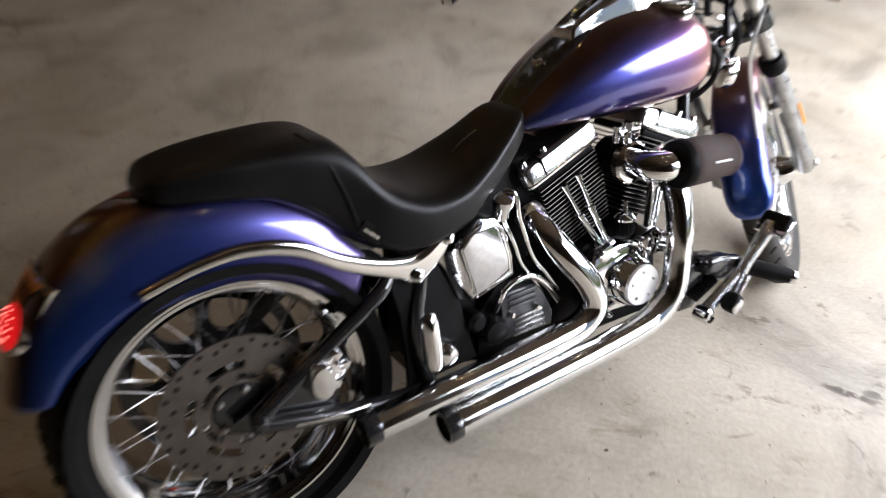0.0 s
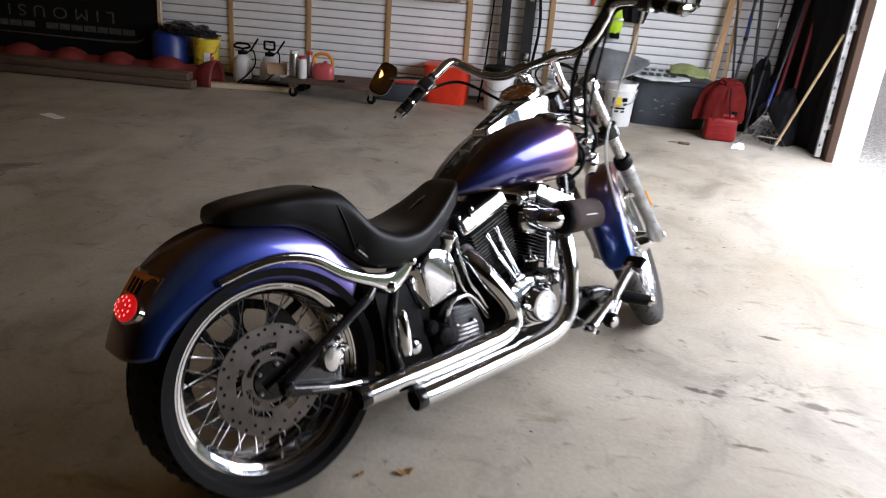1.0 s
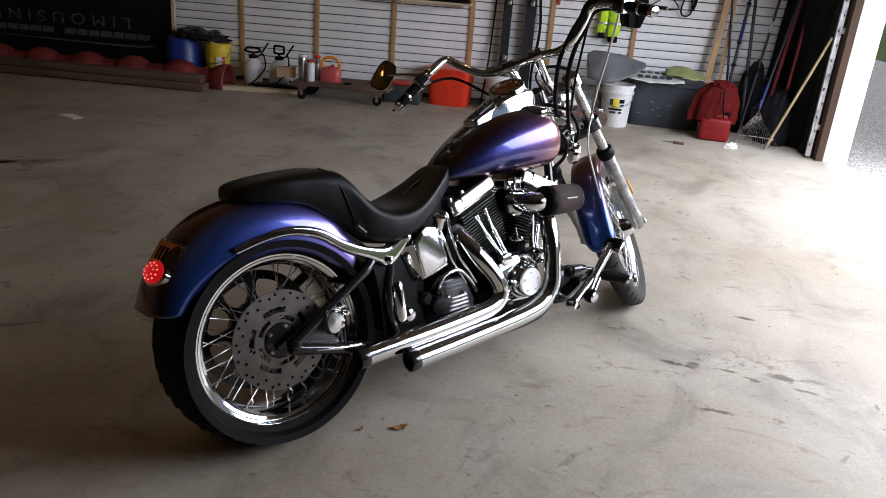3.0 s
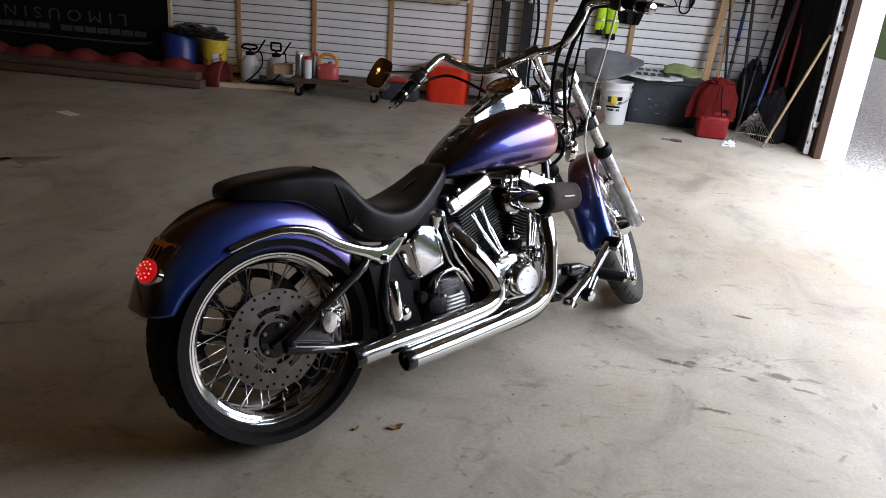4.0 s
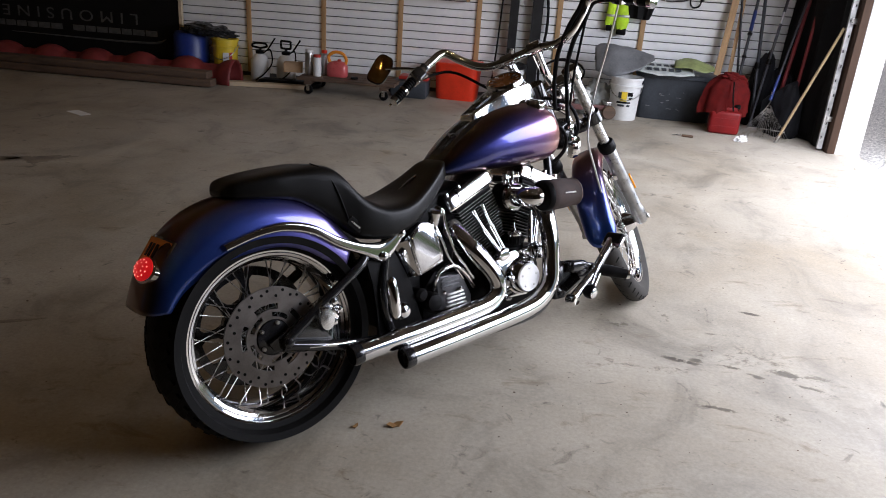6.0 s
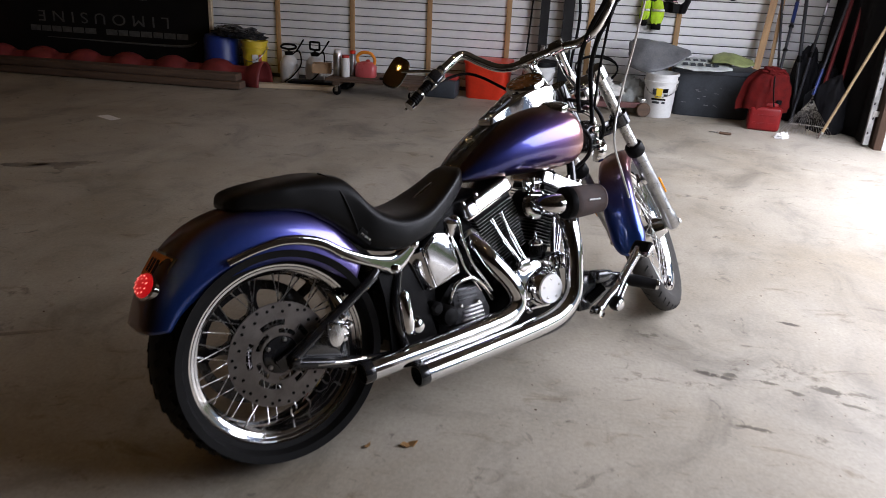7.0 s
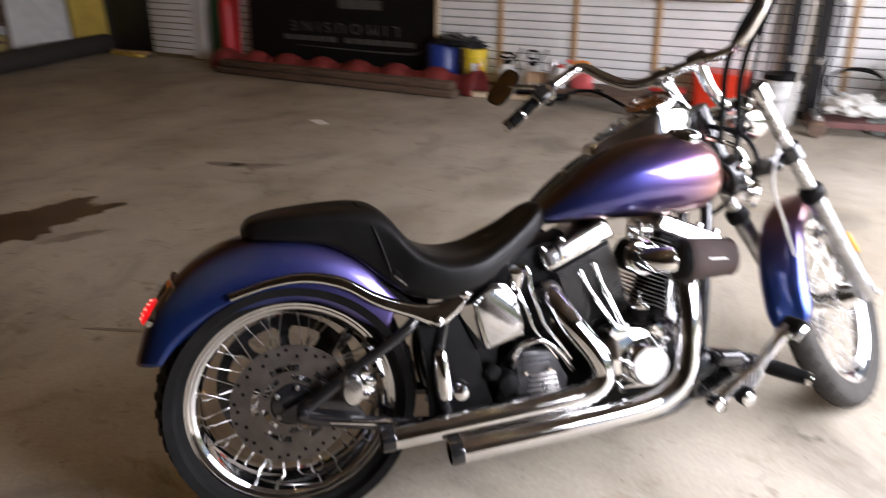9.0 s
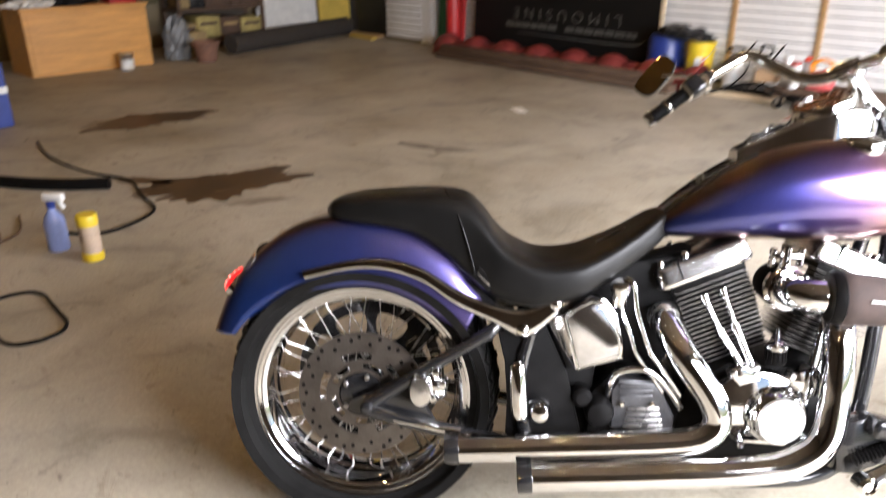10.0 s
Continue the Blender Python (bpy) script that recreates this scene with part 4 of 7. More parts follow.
tube(bm, [(0.948, -0.122, 0.598), (0.949, -0.156, 0.600), (0.957, -0.184, 0.601), (0.980, -0.201, 0.601), (1.025, -0.206, 0.600)], 0.0345, 24, 5)
part("elbow", bm, CHROME, intake, shape=False)
fa, fb = (1.004, -0.207, 0.600), (1.165, -0.228, 0.597)
bm = B()
lathe(bm, [(0.030, 0.0), (0.052, 0.0), (0.056, 0.006), (0.056, 0.022), (0.050, 0.026)], along(fa, fb), 28)
part("filter_collar", bm, SATIN, intake, shape=False)
bm = B()
lathe(bm, [(0.048, 0.020), (0.053, 0.030), (0.0545, 0.045), (0.052, 0.09), (0.0475, 0.136), (0.050, 0.144), (0.047, 0.150), (0.040, 0.153), (0.015, 0.154)], along(fa, fb), 40)
noisy(bm, 0.0022, 28)
SOCK = mat("brown_cloth", (0.058, 0.039, 0.034), 0.85, scale=30, var=0.25, bump=0.3, depth=0.001)
filt = part("air_filter", bm, SOCK, intake, "brown cloth sock on the air filter", shape=False)
bm = B()
tube(bm, [(1.062, -0.2690, 0.607), (1.108, -0.2735, 0.605)], 0.0028, 6)
part("logo_bar", bm, WHITEPL, filt, shape=False)

# transmission, starter and brake parts
bm = B()
plate(bm, [(0.48, 0.26), (0.68, 0.245), (0.69, 0.36), (0.66, 0.43), (0.54, 0.435), (0.49, 0.38)], 0.20, SIDE, 0.012)
gear = part("gearbox", bm, SATIN, bike, "black gearbox with chrome ribbed side cover")
bm = B()
plate(bm, [(0.533, 0.306), (0.665, 0.302), (0.668, 0.335), (0.642, 0.385), (0.618, 0.418), (0.546, 0.418), (0.531, 0.392)], 0.03, Matrix.Translation((0, -0.108, 0)) @ SIDE, 0.006)
GREYCOVER = mat("dark_grey_cast", (0.085, 0.085, 0.090), 0.38, 0.5, scale=30, var=0.25, bump=0.1)
cov = part("side_cover", bm, GREYCOVER, gear, "dark grey ribbed side cover")
for k in range(4):
    bm = B()
    box(bm, (0.085 - 0.006 * k, 0.014, 0.006), pose(0.600, -0.124, 0.316 + 0.013 * k, 0, -2, 0), 0.002)
    part("rib", bm, STEEL, cov)
for k in range(3):
    bm = B()
    box(bm, (0.072, 0.010, 0.008), pose(0.582, -0.124, 0.383 + 0.013 * k, 0, -2, 0), 0.003)
    part("rib", bm, GREYCOVER, cov)
for x in (0.552, 0.617):
    bm = B()
    lathe(bm, [(0.007, 0.118), (0.007, 0.134), (0.004, 0.137)], Matrix.Translation((x, 0, 0.366)) @ SIDE, 10)
    part("bolt", bm, CHROME, cov)
bm = B()
lathe(bm, [(0.030, 0.09), (0.032, 0.13), (0.026, 0.145), (0.01, 0.15)], Matrix.Translation((0.505, 0, 0.345)) @ SIDE, 24)
part("starter", bm, SATIN, gear)
bm = B()
lathe(bm, [(0.020, 0.09), (0.022, 0.125), (0.014, 0.135), (0.004, 0.136)], Matrix.Translation((0.468, 0, 0.375)) @ SIDE, 20)
part("regulator", bm, SATIN, gear)
bm = B()
tube(bm, [(0.524, -0.112, 0.380), (0.527, -0.126, 0.414), (0.542, -0.130, 0.438), (0.584, -0.132, 0.448), (0.614, -0.132, 0.437), (0.647, -0.130, 0.405), (0.680, -0.124, 0.358)], 0.0075, 12, 5)
part("arched_pipe", bm, CHROME, gear)

# oil tank
bm = B()
plate(bm, [(0.464, 0.529), (0.492, 0.556), (0.526, 0.578), (0.560, 0.572), (0.586, 0.542), (0.601, 0.475), (0.605, 0.436), (0.498, 0.408)], 0.080, Matrix.Translation((0, -0.105, 0)) @ SIDE, 0.006)
oil = part("oil_tank", bm, CHROME, bike, "chrome horseshoe oil tank", shape=False)
# Face turned slightly and tinted grey-blue to stand for the mirrored outdoors.
bm = B()
plate(bm, [(0.474, 0.530), (0.500, 0.550), (0.530, 0.566), (0.554, 0.560), (0.576, 0.535), (0.590, 0.474), (0.593, 0.444), (0.506, 0.417)], 0.008, Matrix.Translation((0.52, -0.1475, 0)) @ Matrix.Rotation(radians(3), 4, "Z") @ Matrix.Translation((-0.52, 0, 0)) @ SIDE, 0.003)
part("face_panel", bm, mat("grey_blue_chrome", (0.62, 0.63, 0.66), 0.10, 1.0, scale=10, var=0.15), oil, "flat oil tank face, grey-blue tint stands for mirrored outdoors", shape=False)
bm = B()
edge = [(0.471, 0.531), (0.498, 0.553), (0.530, 0.569), (0.557, 0.563), (0.579, 0.536), (0.593, 0.475), (0.596, 0.441), (0.504, 0.413)]
tube(bm, [(x, -0.1515, z) for x, z in edge + edge[:1]], 0.0022, 8)
part("raised_border", bm, CHROME, oil, shape=False)
bm = B()
loft(bm, [[(0.431, -0.108, 0.516), (0.467, -0.147, 0.531), (0.467, -0.070, 0.531), (0.431, -0.070, 0.516)], [(0.477, -0.108, 0.401), (0.500, -0.147, 0.408), (0.500, -0.070, 0.408), (0.477, -0.070, 0.401)]])
part("rear_facet", bm, CHROME, oil, "slanted chrome side of the tank", smooth=False, shape=False)
for pts in (((0.598, -0.100, 0.600), (0.603, -0.122, 0.613), (0.616, -0.132, 0.610), (0.625, -0.135, 0.590), (0.628, -0.135, 0.560), (0.639, -0.135, 0.519), (0.664, -0.135, 0.450), (0.698, -0.134, 0.405), (0.738, -0.128, 0.348)),
            ((0.592, -0.110, 0.580), (0.602, -0.126, 0.535), (0.619, -0.130, 0.490), (0.634, -0.130, 0.445), (0.662, -0.126, 0.405), (0.700, -0.118, 0.352))):
    bm = B()
    tube(bm, pts, 0.0055, 12, 5)
    part("oil_pipe", bm, CHROME, oil, "thin bent chrome pipe", shape=False)
bm = B()
lathe(bm, [(0.018, 0), (0.018, 0.03), (0.022, 0.032), (0.022, 0.045), (0.016, 0.05), (0.003, 0.05)], Matrix.Translation((0.535, -0.118, 0.592)) @ Matrix.Rotation(radians(20), 4, "X"), 22)
part("dipstick_cap", bm, CHROME, oil)
# Filler added to keep the gap under the seat black.
bm = B()
plate(bm, [(0.42, 0.50), (0.56, 0.42), (0.66, 0.44), (0.665, 0.60), (0.70, 0.66), (0.70, 0.70), (0.58, 0.665), (0.47, 0.625)], 0.10, SIDE, 0.012)
part("under_seat_box", bm, SATIN, bike, "black filler block that darkens the gap under the seat")
bm = B()
plate(bm, [(0.36, 0.27), (0.49, 0.25), (0.50, 0.43), (0.40, 0.52), (0.36, 0.52)], 0.16, SIDE, 0.01)
part("battery_box", bm, SATIN, bike, "black box behind the gearbox")

# exhaust
def exhaust(pts, r, start):
    p = new("exhaust_pipe")
    p.parent = bike
    p["label"] = "chrome drag pipe with heat shield and black tip"
    bm = B()
    tube(bm, pts, r, 28, 7)
    part("heat_shield", bm, CHROME, p)
    bm = B()
    d = (Vector(pts[-1]) - Vector(pts[-2])).normalized()
    e = Vector(pts[-1])
    lathe(bm, [(r * 0.9, -0.01), (r * 1.04, -0.008), (r * 1.07, -0.003), (r * 1.07, 0.016), (r * 1.02, 0.022), (r * 0.88, 0.022), (r * 0.83, -0.04), (r * 0.1, -0.05)], along(e, e + d), 28)
    part("tip", bm, BLACK, p, "black end tip")
    bm = B()
    lathe(bm, [(r * 1.06, -0.004), (r * 1.08, 0.0), (r * 1.08, 0.014), (r * 1.06, 0.018)], along(pts[0], pts[1]), 28)
    part("clamp", bm, STEEL, p)
    return p


exhaust([(0.640, -0.070, 0.556), (0.644, -0.104, 0.536), (0.674, -0.145, 0.482), (0.728, -0.168, 0.402), (0.742, -0.172, 0.345), (0.705, -0.174, 0.310), (0.62, -0.174, 0.296), (0.45, -0.174, 0.284), (0.195, -0.174, 0.269)], 0.031, 0)
exhaust([(0.975, -0.100, 0.615), (0.970, -0.170, 0.575), (0.966, -0.200, 0.49), (0.963, -0.205, 0.40), (0.952, -0.208, 0.335), (0.912, -0.208, 0.290), (0.83, -0.208, 0.262), (0.60, -0.208, 0.241), (0.350, -0.208, 0.225)], 0.031, 0)
bm = B()
tube(bm, [(0.30, -0.10, 0.235), (0.55, -0.12, 0.235)], 0.02, 14)
part("crossover", bm, SATIN, bike)

# rear caliper
cal = new("rear_caliper")
cal.parent = bike
cal["label"] = "chrome rear brake caliper"
bm = B()
box(bm, (0.075, 0.05, 0.085), pose(0.128, -0.112, 0.392, 0, -28, 0), 0.016, 3)
part("caliper_body", bm, CHROME, cal)
for x, z in ((0.112, 0.415), (0.145, 0.372), (0.165, 0.405), (0.15, 0.43)):
    bm = B()
    lathe(bm, [(0.012, 0.125), (0.012, 0.146), (0.008, 0.152), (0.002, 0.153)], Matrix.Translation((x, 0, z)) @ SIDE, 14)
    part("bolt", bm, CHROME, cal)
bm = B()
lathe(bm, [(0.030, 0.125), (0.031, 0.150), (0.026, 0.160), (0.004, 0.162)], Matrix.Translation((0.118, 0, 0.388)) @ SIDE @ Matrix.Diagonal((0.85, 1.2, 1, 1)), 24)
part("caliper_cap", bm, POLISH, cal)
rod("brake_arm", [(0.06, -0.142, 0.318), (0.16, -0.144, 0.300), (0.205, -0.142, 0.296)], 0.008, CHROME, "chrome torque arm")

# passenger peg folded up, step
peg = new("passenger_peg")
peg.parent = bike
bm = B()
tube(bm, [(0.331, -0.180, 0.352), (0.329, -0.184, 0.362), (0.326, -0.186, 0.41), (0.323, -0.184, 0.458), (0.322, -0.180, 0.468)], [0.013, 0.018, 0.019, 0.017, 0.011], 16, 4)
part("peg_body", bm, CHROME, peg, "chrome folded peg")
bm = B()
lathe(bm, [(0.012, 0.12), (0.026, 0.13), (0.028, 0.155), (0.018, 0.170), (0.003, 0.174)], Matrix.Translation((0.374, 0, 0.352)) @ SIDE, 16)
part("peg_mount", bm, CHROME, peg)

# forward controls
ctl = new("forward_control")
ctl.parent = bike
ctl["label"] = "forward foot control with peg and brake pedal"
VIEW_FIT = None
bm = B()
plate(bm, [(1.050, 0.272), (1.060, 0.208), (1.105, 0.205), (1.150, 0.245), (1.245, 0.262), (1.252, 0.300), (1.190, 0.325), (1.120, 0.338), (1.065, 0.322)], 0.055, Matrix.Translation((0, -0.180, 0)) @ SIDE, 0.010)
part("bracket", bm, BLACK, ctl)
bm = B()
box(bm, (0.085, 0.05, 0.045), pose(1.155, -0.215, 0.318, 0, 8, 0), 0.012, 3)
part("master_cylinder", bm, BLACK, ctl)
bm = B()
tube(bm, [(1.102, -0.242, 0.206), (1.160, -0.246, 0.250), (1.232, -0.252, 0.300)], [0.019, 0.014, 0.016], 14, 4, flat=0.55)
tube(bm, [(1.218, -0.250, 0.288), (1.265, -0.252, 0.340), (1.316, -0.254, 0.392)], [0.017, 0.016, 0.018], 14, 4)
tube(bm, [(1.215, -0.258, 0.285), (1.180, -0.262, 0.245)], 0.007, 10)
tube(bm, [(1.225, -0.268, 0.283), (1.190, -0.272, 0.243)], 0.007, 10)
part("brake_lever", bm, POLISH, ctl, "polished brake lever")
bm = B()
lathe(bm, [(0.008, 0.225), (0.021, 0.228), (0.021, 0.262), (0.014, 0.268), (0.010, 0.262), (0.006, 0.262)], Matrix.Translation((1.100, 0, 0.206)) @ SIDE, 22)
part("pivot", bm, CHROME, ctl)
bm = B()
for k in range(10):
    q = along((1.085, -0.222, 0.248), (1.165, -0.222, 0.282))
    lathe(bm, [(0.011, 0.008 * k), (0.0145, 0.008 * k + 0.002), (0.011, 0.008 * k + 0.005)], q, 14)
part("spring", bm, SATIN, ctl)
bm = B()
box(bm, (0.046, 0.080, 0.030), pose(1.322, -0.262, 0.396, 0, -42, 0), 0.011, 3)
part("pedal_pad", bm, SATIN, ctl, "black rubber pedal pad")
bm = B()
box(bm, (0.052, 0.086, 0.012), pose(1.314, -0.262, 0.388, 0, -42, 0), 0.005, 2)
part("pedal_rim", bm, CHROME, ctl)
bm = B()
box(bm, (0.110, 0.06, 0.062), pose(1.205, -0.205, 0.292, 0, 14, 0), 0.018, 3)
part("linkage_cover", bm, BLACK, ctl)
bm = B()
tube(bm, [(1.222, -0.225, 0.300), (1.262, -0.262, 0.288), (1.322, -0.315, 0.268)], [0.014, 0.022, 0.019], 16, 3)
part("foot_peg", bm, SATIN, ctl, "black rubber foot peg")
bm = B()
lathe(bm, [(0.017, 0.0), (0.019, 0.006), (0.017, 0.012), (0.006, 0.013)], along((1.322, -0.315, 0.268), (1.382, -0.368, 0.248)), 16)
part("peg_end", bm, CHROME, ctl)
bm = B()
box(bm, (0.050, 0.040, 0.036), pose(1.168, -0.272, 0.228, 0, -42, 0), 0.012, 3)
part("toe_rubber", bm, SATIN, ctl)
bm = B()
lathe(bm, [(0.008, 0), (0.020, 0.002), (0.020, 0.006), (0.014, 0.010)], along((1.168, -0.285, 0.224), (1.176, -0.34, 0.214)), 16)
part("toe_cap", bm, CHROME, ctl)

# ---- front end, turned to the left about the steering axis ----
RAKE, TURN = radians(32.8), radians(36.5)
HEAD = Vector((1.232, 0, 0.93))
STEER_AXIS = Vector((-math.sin(RAKE), 0, math.cos(RAKE)))
AHEAD = Vector((math.cos(RAKE), 0, math.sin(RAKE)))
STEER = Matrix.Translation(HEAD) @ Matrix.Rotation(TURN, 4, STEER_AXIS) @ Matrix.Translation(-HEAD)


def fork_point(s, y, o=0.134):
    """Straight-ahead place at s metres down the fork, y to its left."""
    return HEAD + AHEAD * o - STEER_AXIS * s + Vector((0, y, 0))


HUB = fork_point(0.771, 0)


def steered(ob):
    ob.matrix_local = STEER
    return ob


for s in (-1, 1):
    fk = new("fork_leg")
    fk.parent = bike
    fk.matrix_local = STEER
    fk["label"] = "telescopic fork leg with satin alloy slider"
    y = s * 0.118
    bm = B()
    tube(bm, [fork_point(0.0, y), fork_point(0.40, y)], 0.0205, 22)
    part("stanchion", bm, STEEL, fk, "bright upper fork tube")
    bm = B()
    d = (fork_point(1, y) - fork_point(0, y)).normalized()
    lathe(bm, [(0.022, 0.350), (0.033, 0.353), (0.036, 0.362), (0.036, 0.388), (0.030, 0.398)], along(fork_point(0, y), fork_point(1, y)), 24)
    part("dust_seal", bm, SATIN, fk, "black rubber dust seal")
    bm = B()
    lathe(bm, [(0.027, 0.390), (0.0285, 0.405), (0.0275, 0.52), (0.0255, 0.70), (0.030, 0.72), (0.030, 0.772), (0.022, 0.788), (0.004, 0.790)], along(fork_point(0, y), fork_point(1, y)), 24)
    box(bm, (0.05, 0.022, 0.05), Matrix.Translation(fork_point(0.771, y) + Vector((0.028, 0, 0.018))), 0.006)
    part("slider", bm, SLIDER, fk, "satin alloy slider")
    bm = B()
    lathe(bm, [(0.012, 0.0), (0.012, 0.02), (0.006, 0.024)], Matrix.Translation(fork_point(0.771, y + s * 0.014)) @ Matrix.Rotation(radians(90 if s < 0 else -90), 4, "X"), 14)
    part("axle_nut", bm, STEEL, fk)
    bm = B()
    box(bm, (0.012, 0.008, 0.075), Matrix.Translation(fork_point(0.585, y + s * 0.031, 0.15)) @ Matrix.Rotation(-RAKE, 4, "Y"), 0.003)
    part("reflector", bm, AMBER, fk, "amber side reflector")

for s in (-1, 1):
    bm = B()
    q = Matrix.Translation(fork_point(0.515, s * 0.078, 0.105)) @ Matrix.Rotation(-RAKE, 4, "Y")
    box(bm, (0.075, 0.008, 0.050), q, 0.003, 2)
    box(bm, (0.030, 0.036, 0.026), q @ pose(0.012, s * 0.012, 0.0), 0.006, 2)
    steered(part("fender_bracket", bm, CHROME, bike, "chrome front fender bracket"))
for sdist, name in ((0.015, "upper_clamp"), (0.225, "lower_clamp")):
    bm = B()
    o = fork_point(sdist, 0, 0.10)
    q = Matrix.Translation(o) @ Matrix.Rotation(-RAKE, 4, "Y")
    box(bm, (0.075, 0.21, 0.030), q, 0.012, 3)
    for s in (-1, 1):
        lathe(bm, [(0.034, -0.022), (0.034, 0.022)], Matrix.Translation(fork_point(sdist, s * 0.118)) @ Matrix.Rotation(-RAKE, 4, "Y"), 22)
    steered(part(name, bm, CHROME if sdist < 0.1 else BLACK, bike, "fork clamp"))

head = new("headlight")
head.parent, head.matrix_local = bike, STEER
head["label"] = "small chrome round headlight"
hc = fork_point(0.11, 0, 0.235)
hm = along(hc, hc + Vector((1, 0, -0.05)))
bm = B()
lathe(bm, [(0.012, -0.085), (0.040, -0.075), (0.062, -0.045), (0.074, 0.0), (0.076, 0.03), (0.072, 0.042)], hm, 32)
part("bucket", bm, CHROME, head)
bm = B()
lathe(bm, [(0.070, 0.036), (0.060, 0.046), (0.03, 0.052), (0.002, 0.053)], hm, 32)
part("lens", bm, mat("lamp_glass", (0.75, 0.77, 0.78), 0.08, coat=1, var=0), head, "clear lamp glass")

front = make_wheel("front_wheel", HUB, STEER, 0.270, 0.345, 0.080, 0.026, "narrow front wheel with chrome rim and spokes", 40, CHROME, LIT_DUSTY, 0.85, RUBBER)
make_disc(front, -0.075, 0.140)

rows = []
for k in range(9):
    a = radians(74 + 14.2 * k)
    ro, ri = 0.362, 0.310 if 0 < k < 8 else 0.336
    rows.append((HUB.x + ro * math.cos(a), HUB.z + ro * math.sin(a), HUB.x + ri * math.cos(a), HUB.z + ri * math.sin(a)))
make_fender("front_fender", rows, 0.066, STEER, "copper to blue colour-shift front fender", PAINT_FRONT, 5)

# handlebar on tall risers
bar_pts = [(0.952, 0.460, 1.089), (1.000, 0.405, 1.134), (1.045, 0.350, 1.175), (1.090, 0.290, 1.192), (1.104, 0.245, 1.150), (1.115, 0.190, 1.105), (1.142, 0.130, 1.090), (1.165, 0.060, 1.100)]


def right_bar(p):
    """The right half of the bar, a little lower and wider."""
    w = p[1] / 0.46
    return Vector((p[0], -p[1] - 0.030 * w, p[2] - 0.052 * w))


left_pts = [(0.904, 0.421, 1.084), (0.968, 0.361, 1.134), (1.032, 0.304, 1.180), (1.094, 0.262, 1.208), (1.120, 0.218, 1.166), (1.142, 0.170, 1.122), (1.158, 0.120, 1.102), (1.165, 0.060, 1.100)]
full = [Vector(p) for p in left_pts] + [right_bar(p) for p in bar_pts[::-1]]
hb = new("handlebar")
hb.parent, hb.matrix_local = bike, STEER
hb["label"] = "wide chrome handlebar on dog-bone risers"
bm = B()
tube(bm, full, 0.0152, 18, 6)
part("bar", bm, CHROME, hb)
for s in (-1, 1):
    bm = B()
    tube(bm, [fork_point(-0.02, s * 0.05, 0.055), fork_point(-0.09, s * 0.05, 0.03), (1.165, s * 0.055, 1.090)], [0.019, 0.016, 0.019], 16, 3)
    part("riser", bm, CHROME, hb, "chrome riser")
    bm = B()
    lathe(bm, [(0.010, -0.026), (0.024, -0.024), (0.025, 0.0), (0.024, 0.024), (0.010, 0.026)], Matrix.Translation((1.165, s * 0.055, 1.098)) @ SIDE, 20)
    part("clamp", bm, CHROME, hb)
    gp, gq = Vector((0.945, 0.468, 1.083)), Vector((1.005, 0.400, 1.139))
    if s < 0:
        gp, gq = right_bar(gp), right_bar(gq)
    else:
        gp, gq = Vector((0.897, 0.428, 1.078)), Vector((0.961, 0.368, 1.129))
    gm_ = along(gp, gq)
    bm = B()
    prof = []
    for k in range(11):
        z = 0.0 + 0.010 * k
        prof += [(0.0165, z), (0.0185, z + 0.002), (0.0185, z + 0.006), (0.0165, z + 0.008)]
    lathe(bm, [(0.006, -0.004)] + prof, gm_, 18)
    part("grip", bm, SATIN, hb, "black ribbed grip")
    bm = B()
    lathe(bm, [(0.004, -0.014), (0.018, -0.012), (0.020, 0.004)], gm_, 18)
    lathe(bm, [(0.019, 0.045), (0.0195, 0.047), (0.0195, 0.055), (0.019, 0.057)], gm_, 18)
    part("grip_end", bm, CHROME, hb)
    bm = B()
    box(bm, (0.055, 0.050, 0.050), gm_ @ pose(0, 0, 0.135), 0.012, 3)
    box(bm, (0.030, 0.035, 0.036), gm_ @ pose(0.0, 0.0, 0.170), 0.008, 3)
    part("switch_housing", bm, BLACK, hb)
    bm = B()
    box(bm, (0.050, 0.044, 0.012), gm_ @ pose(0, 0, 0.110), 0.004, 2)
    part("switch_band", bm, CHROME, hb)
    bm = B()
    tube(bm, [gp.lerp(gq, f) + Vector((0.030, 0.024 * s, 0.004)) * w for f, w in ((1.5, 0.8), (1.15, 1.5), (0.5, 1.25), (-0.15, 1.4))], [0.010, 0.008, 0.006, 0.008], 10, 4, flat=0.6)
    part("lever", bm, CHROME, hb, "chrome hand lever")
    bm = B()
    lathe(bm, [(0.022, 0.0), (0.024, 0.028), (0.020, 0.034), (0.004, 0.035)], Matrix.Translation(gm_ @ Vector((0, -0.02 * s, 0.145))), 18)
    part("master_cylinder", bm, CHROME, hb)

# left mirror on its stalk
mir = new("mirror")
mir.parent, mir.matrix_local = bike, STEER
mir["label"] = "oval mirror on the left grip"
bm = B()
tube(bm, [(1.000, 0.335, 1.165), (0.995, 0.395, 1.195), (0.994, 0.462, 1.222)], 0.006, 10, 4)
part("stalk", bm, CHROME, mir)
# Warm tint stands for the brown room mirrored in the glass.
WARM_MIRROR = mat("warm_tinted_mirror", (0.46, 0.31, 0.14), 0.05, 1.0, scale=20, var=0.08)
mm = along((0.990, 0.483, 1.226), (0.990 - 0.80, 0.483 - 0.45, 1.226 + 0.18)) @ Matrix.Rotation(radians(133), 4, "Z")


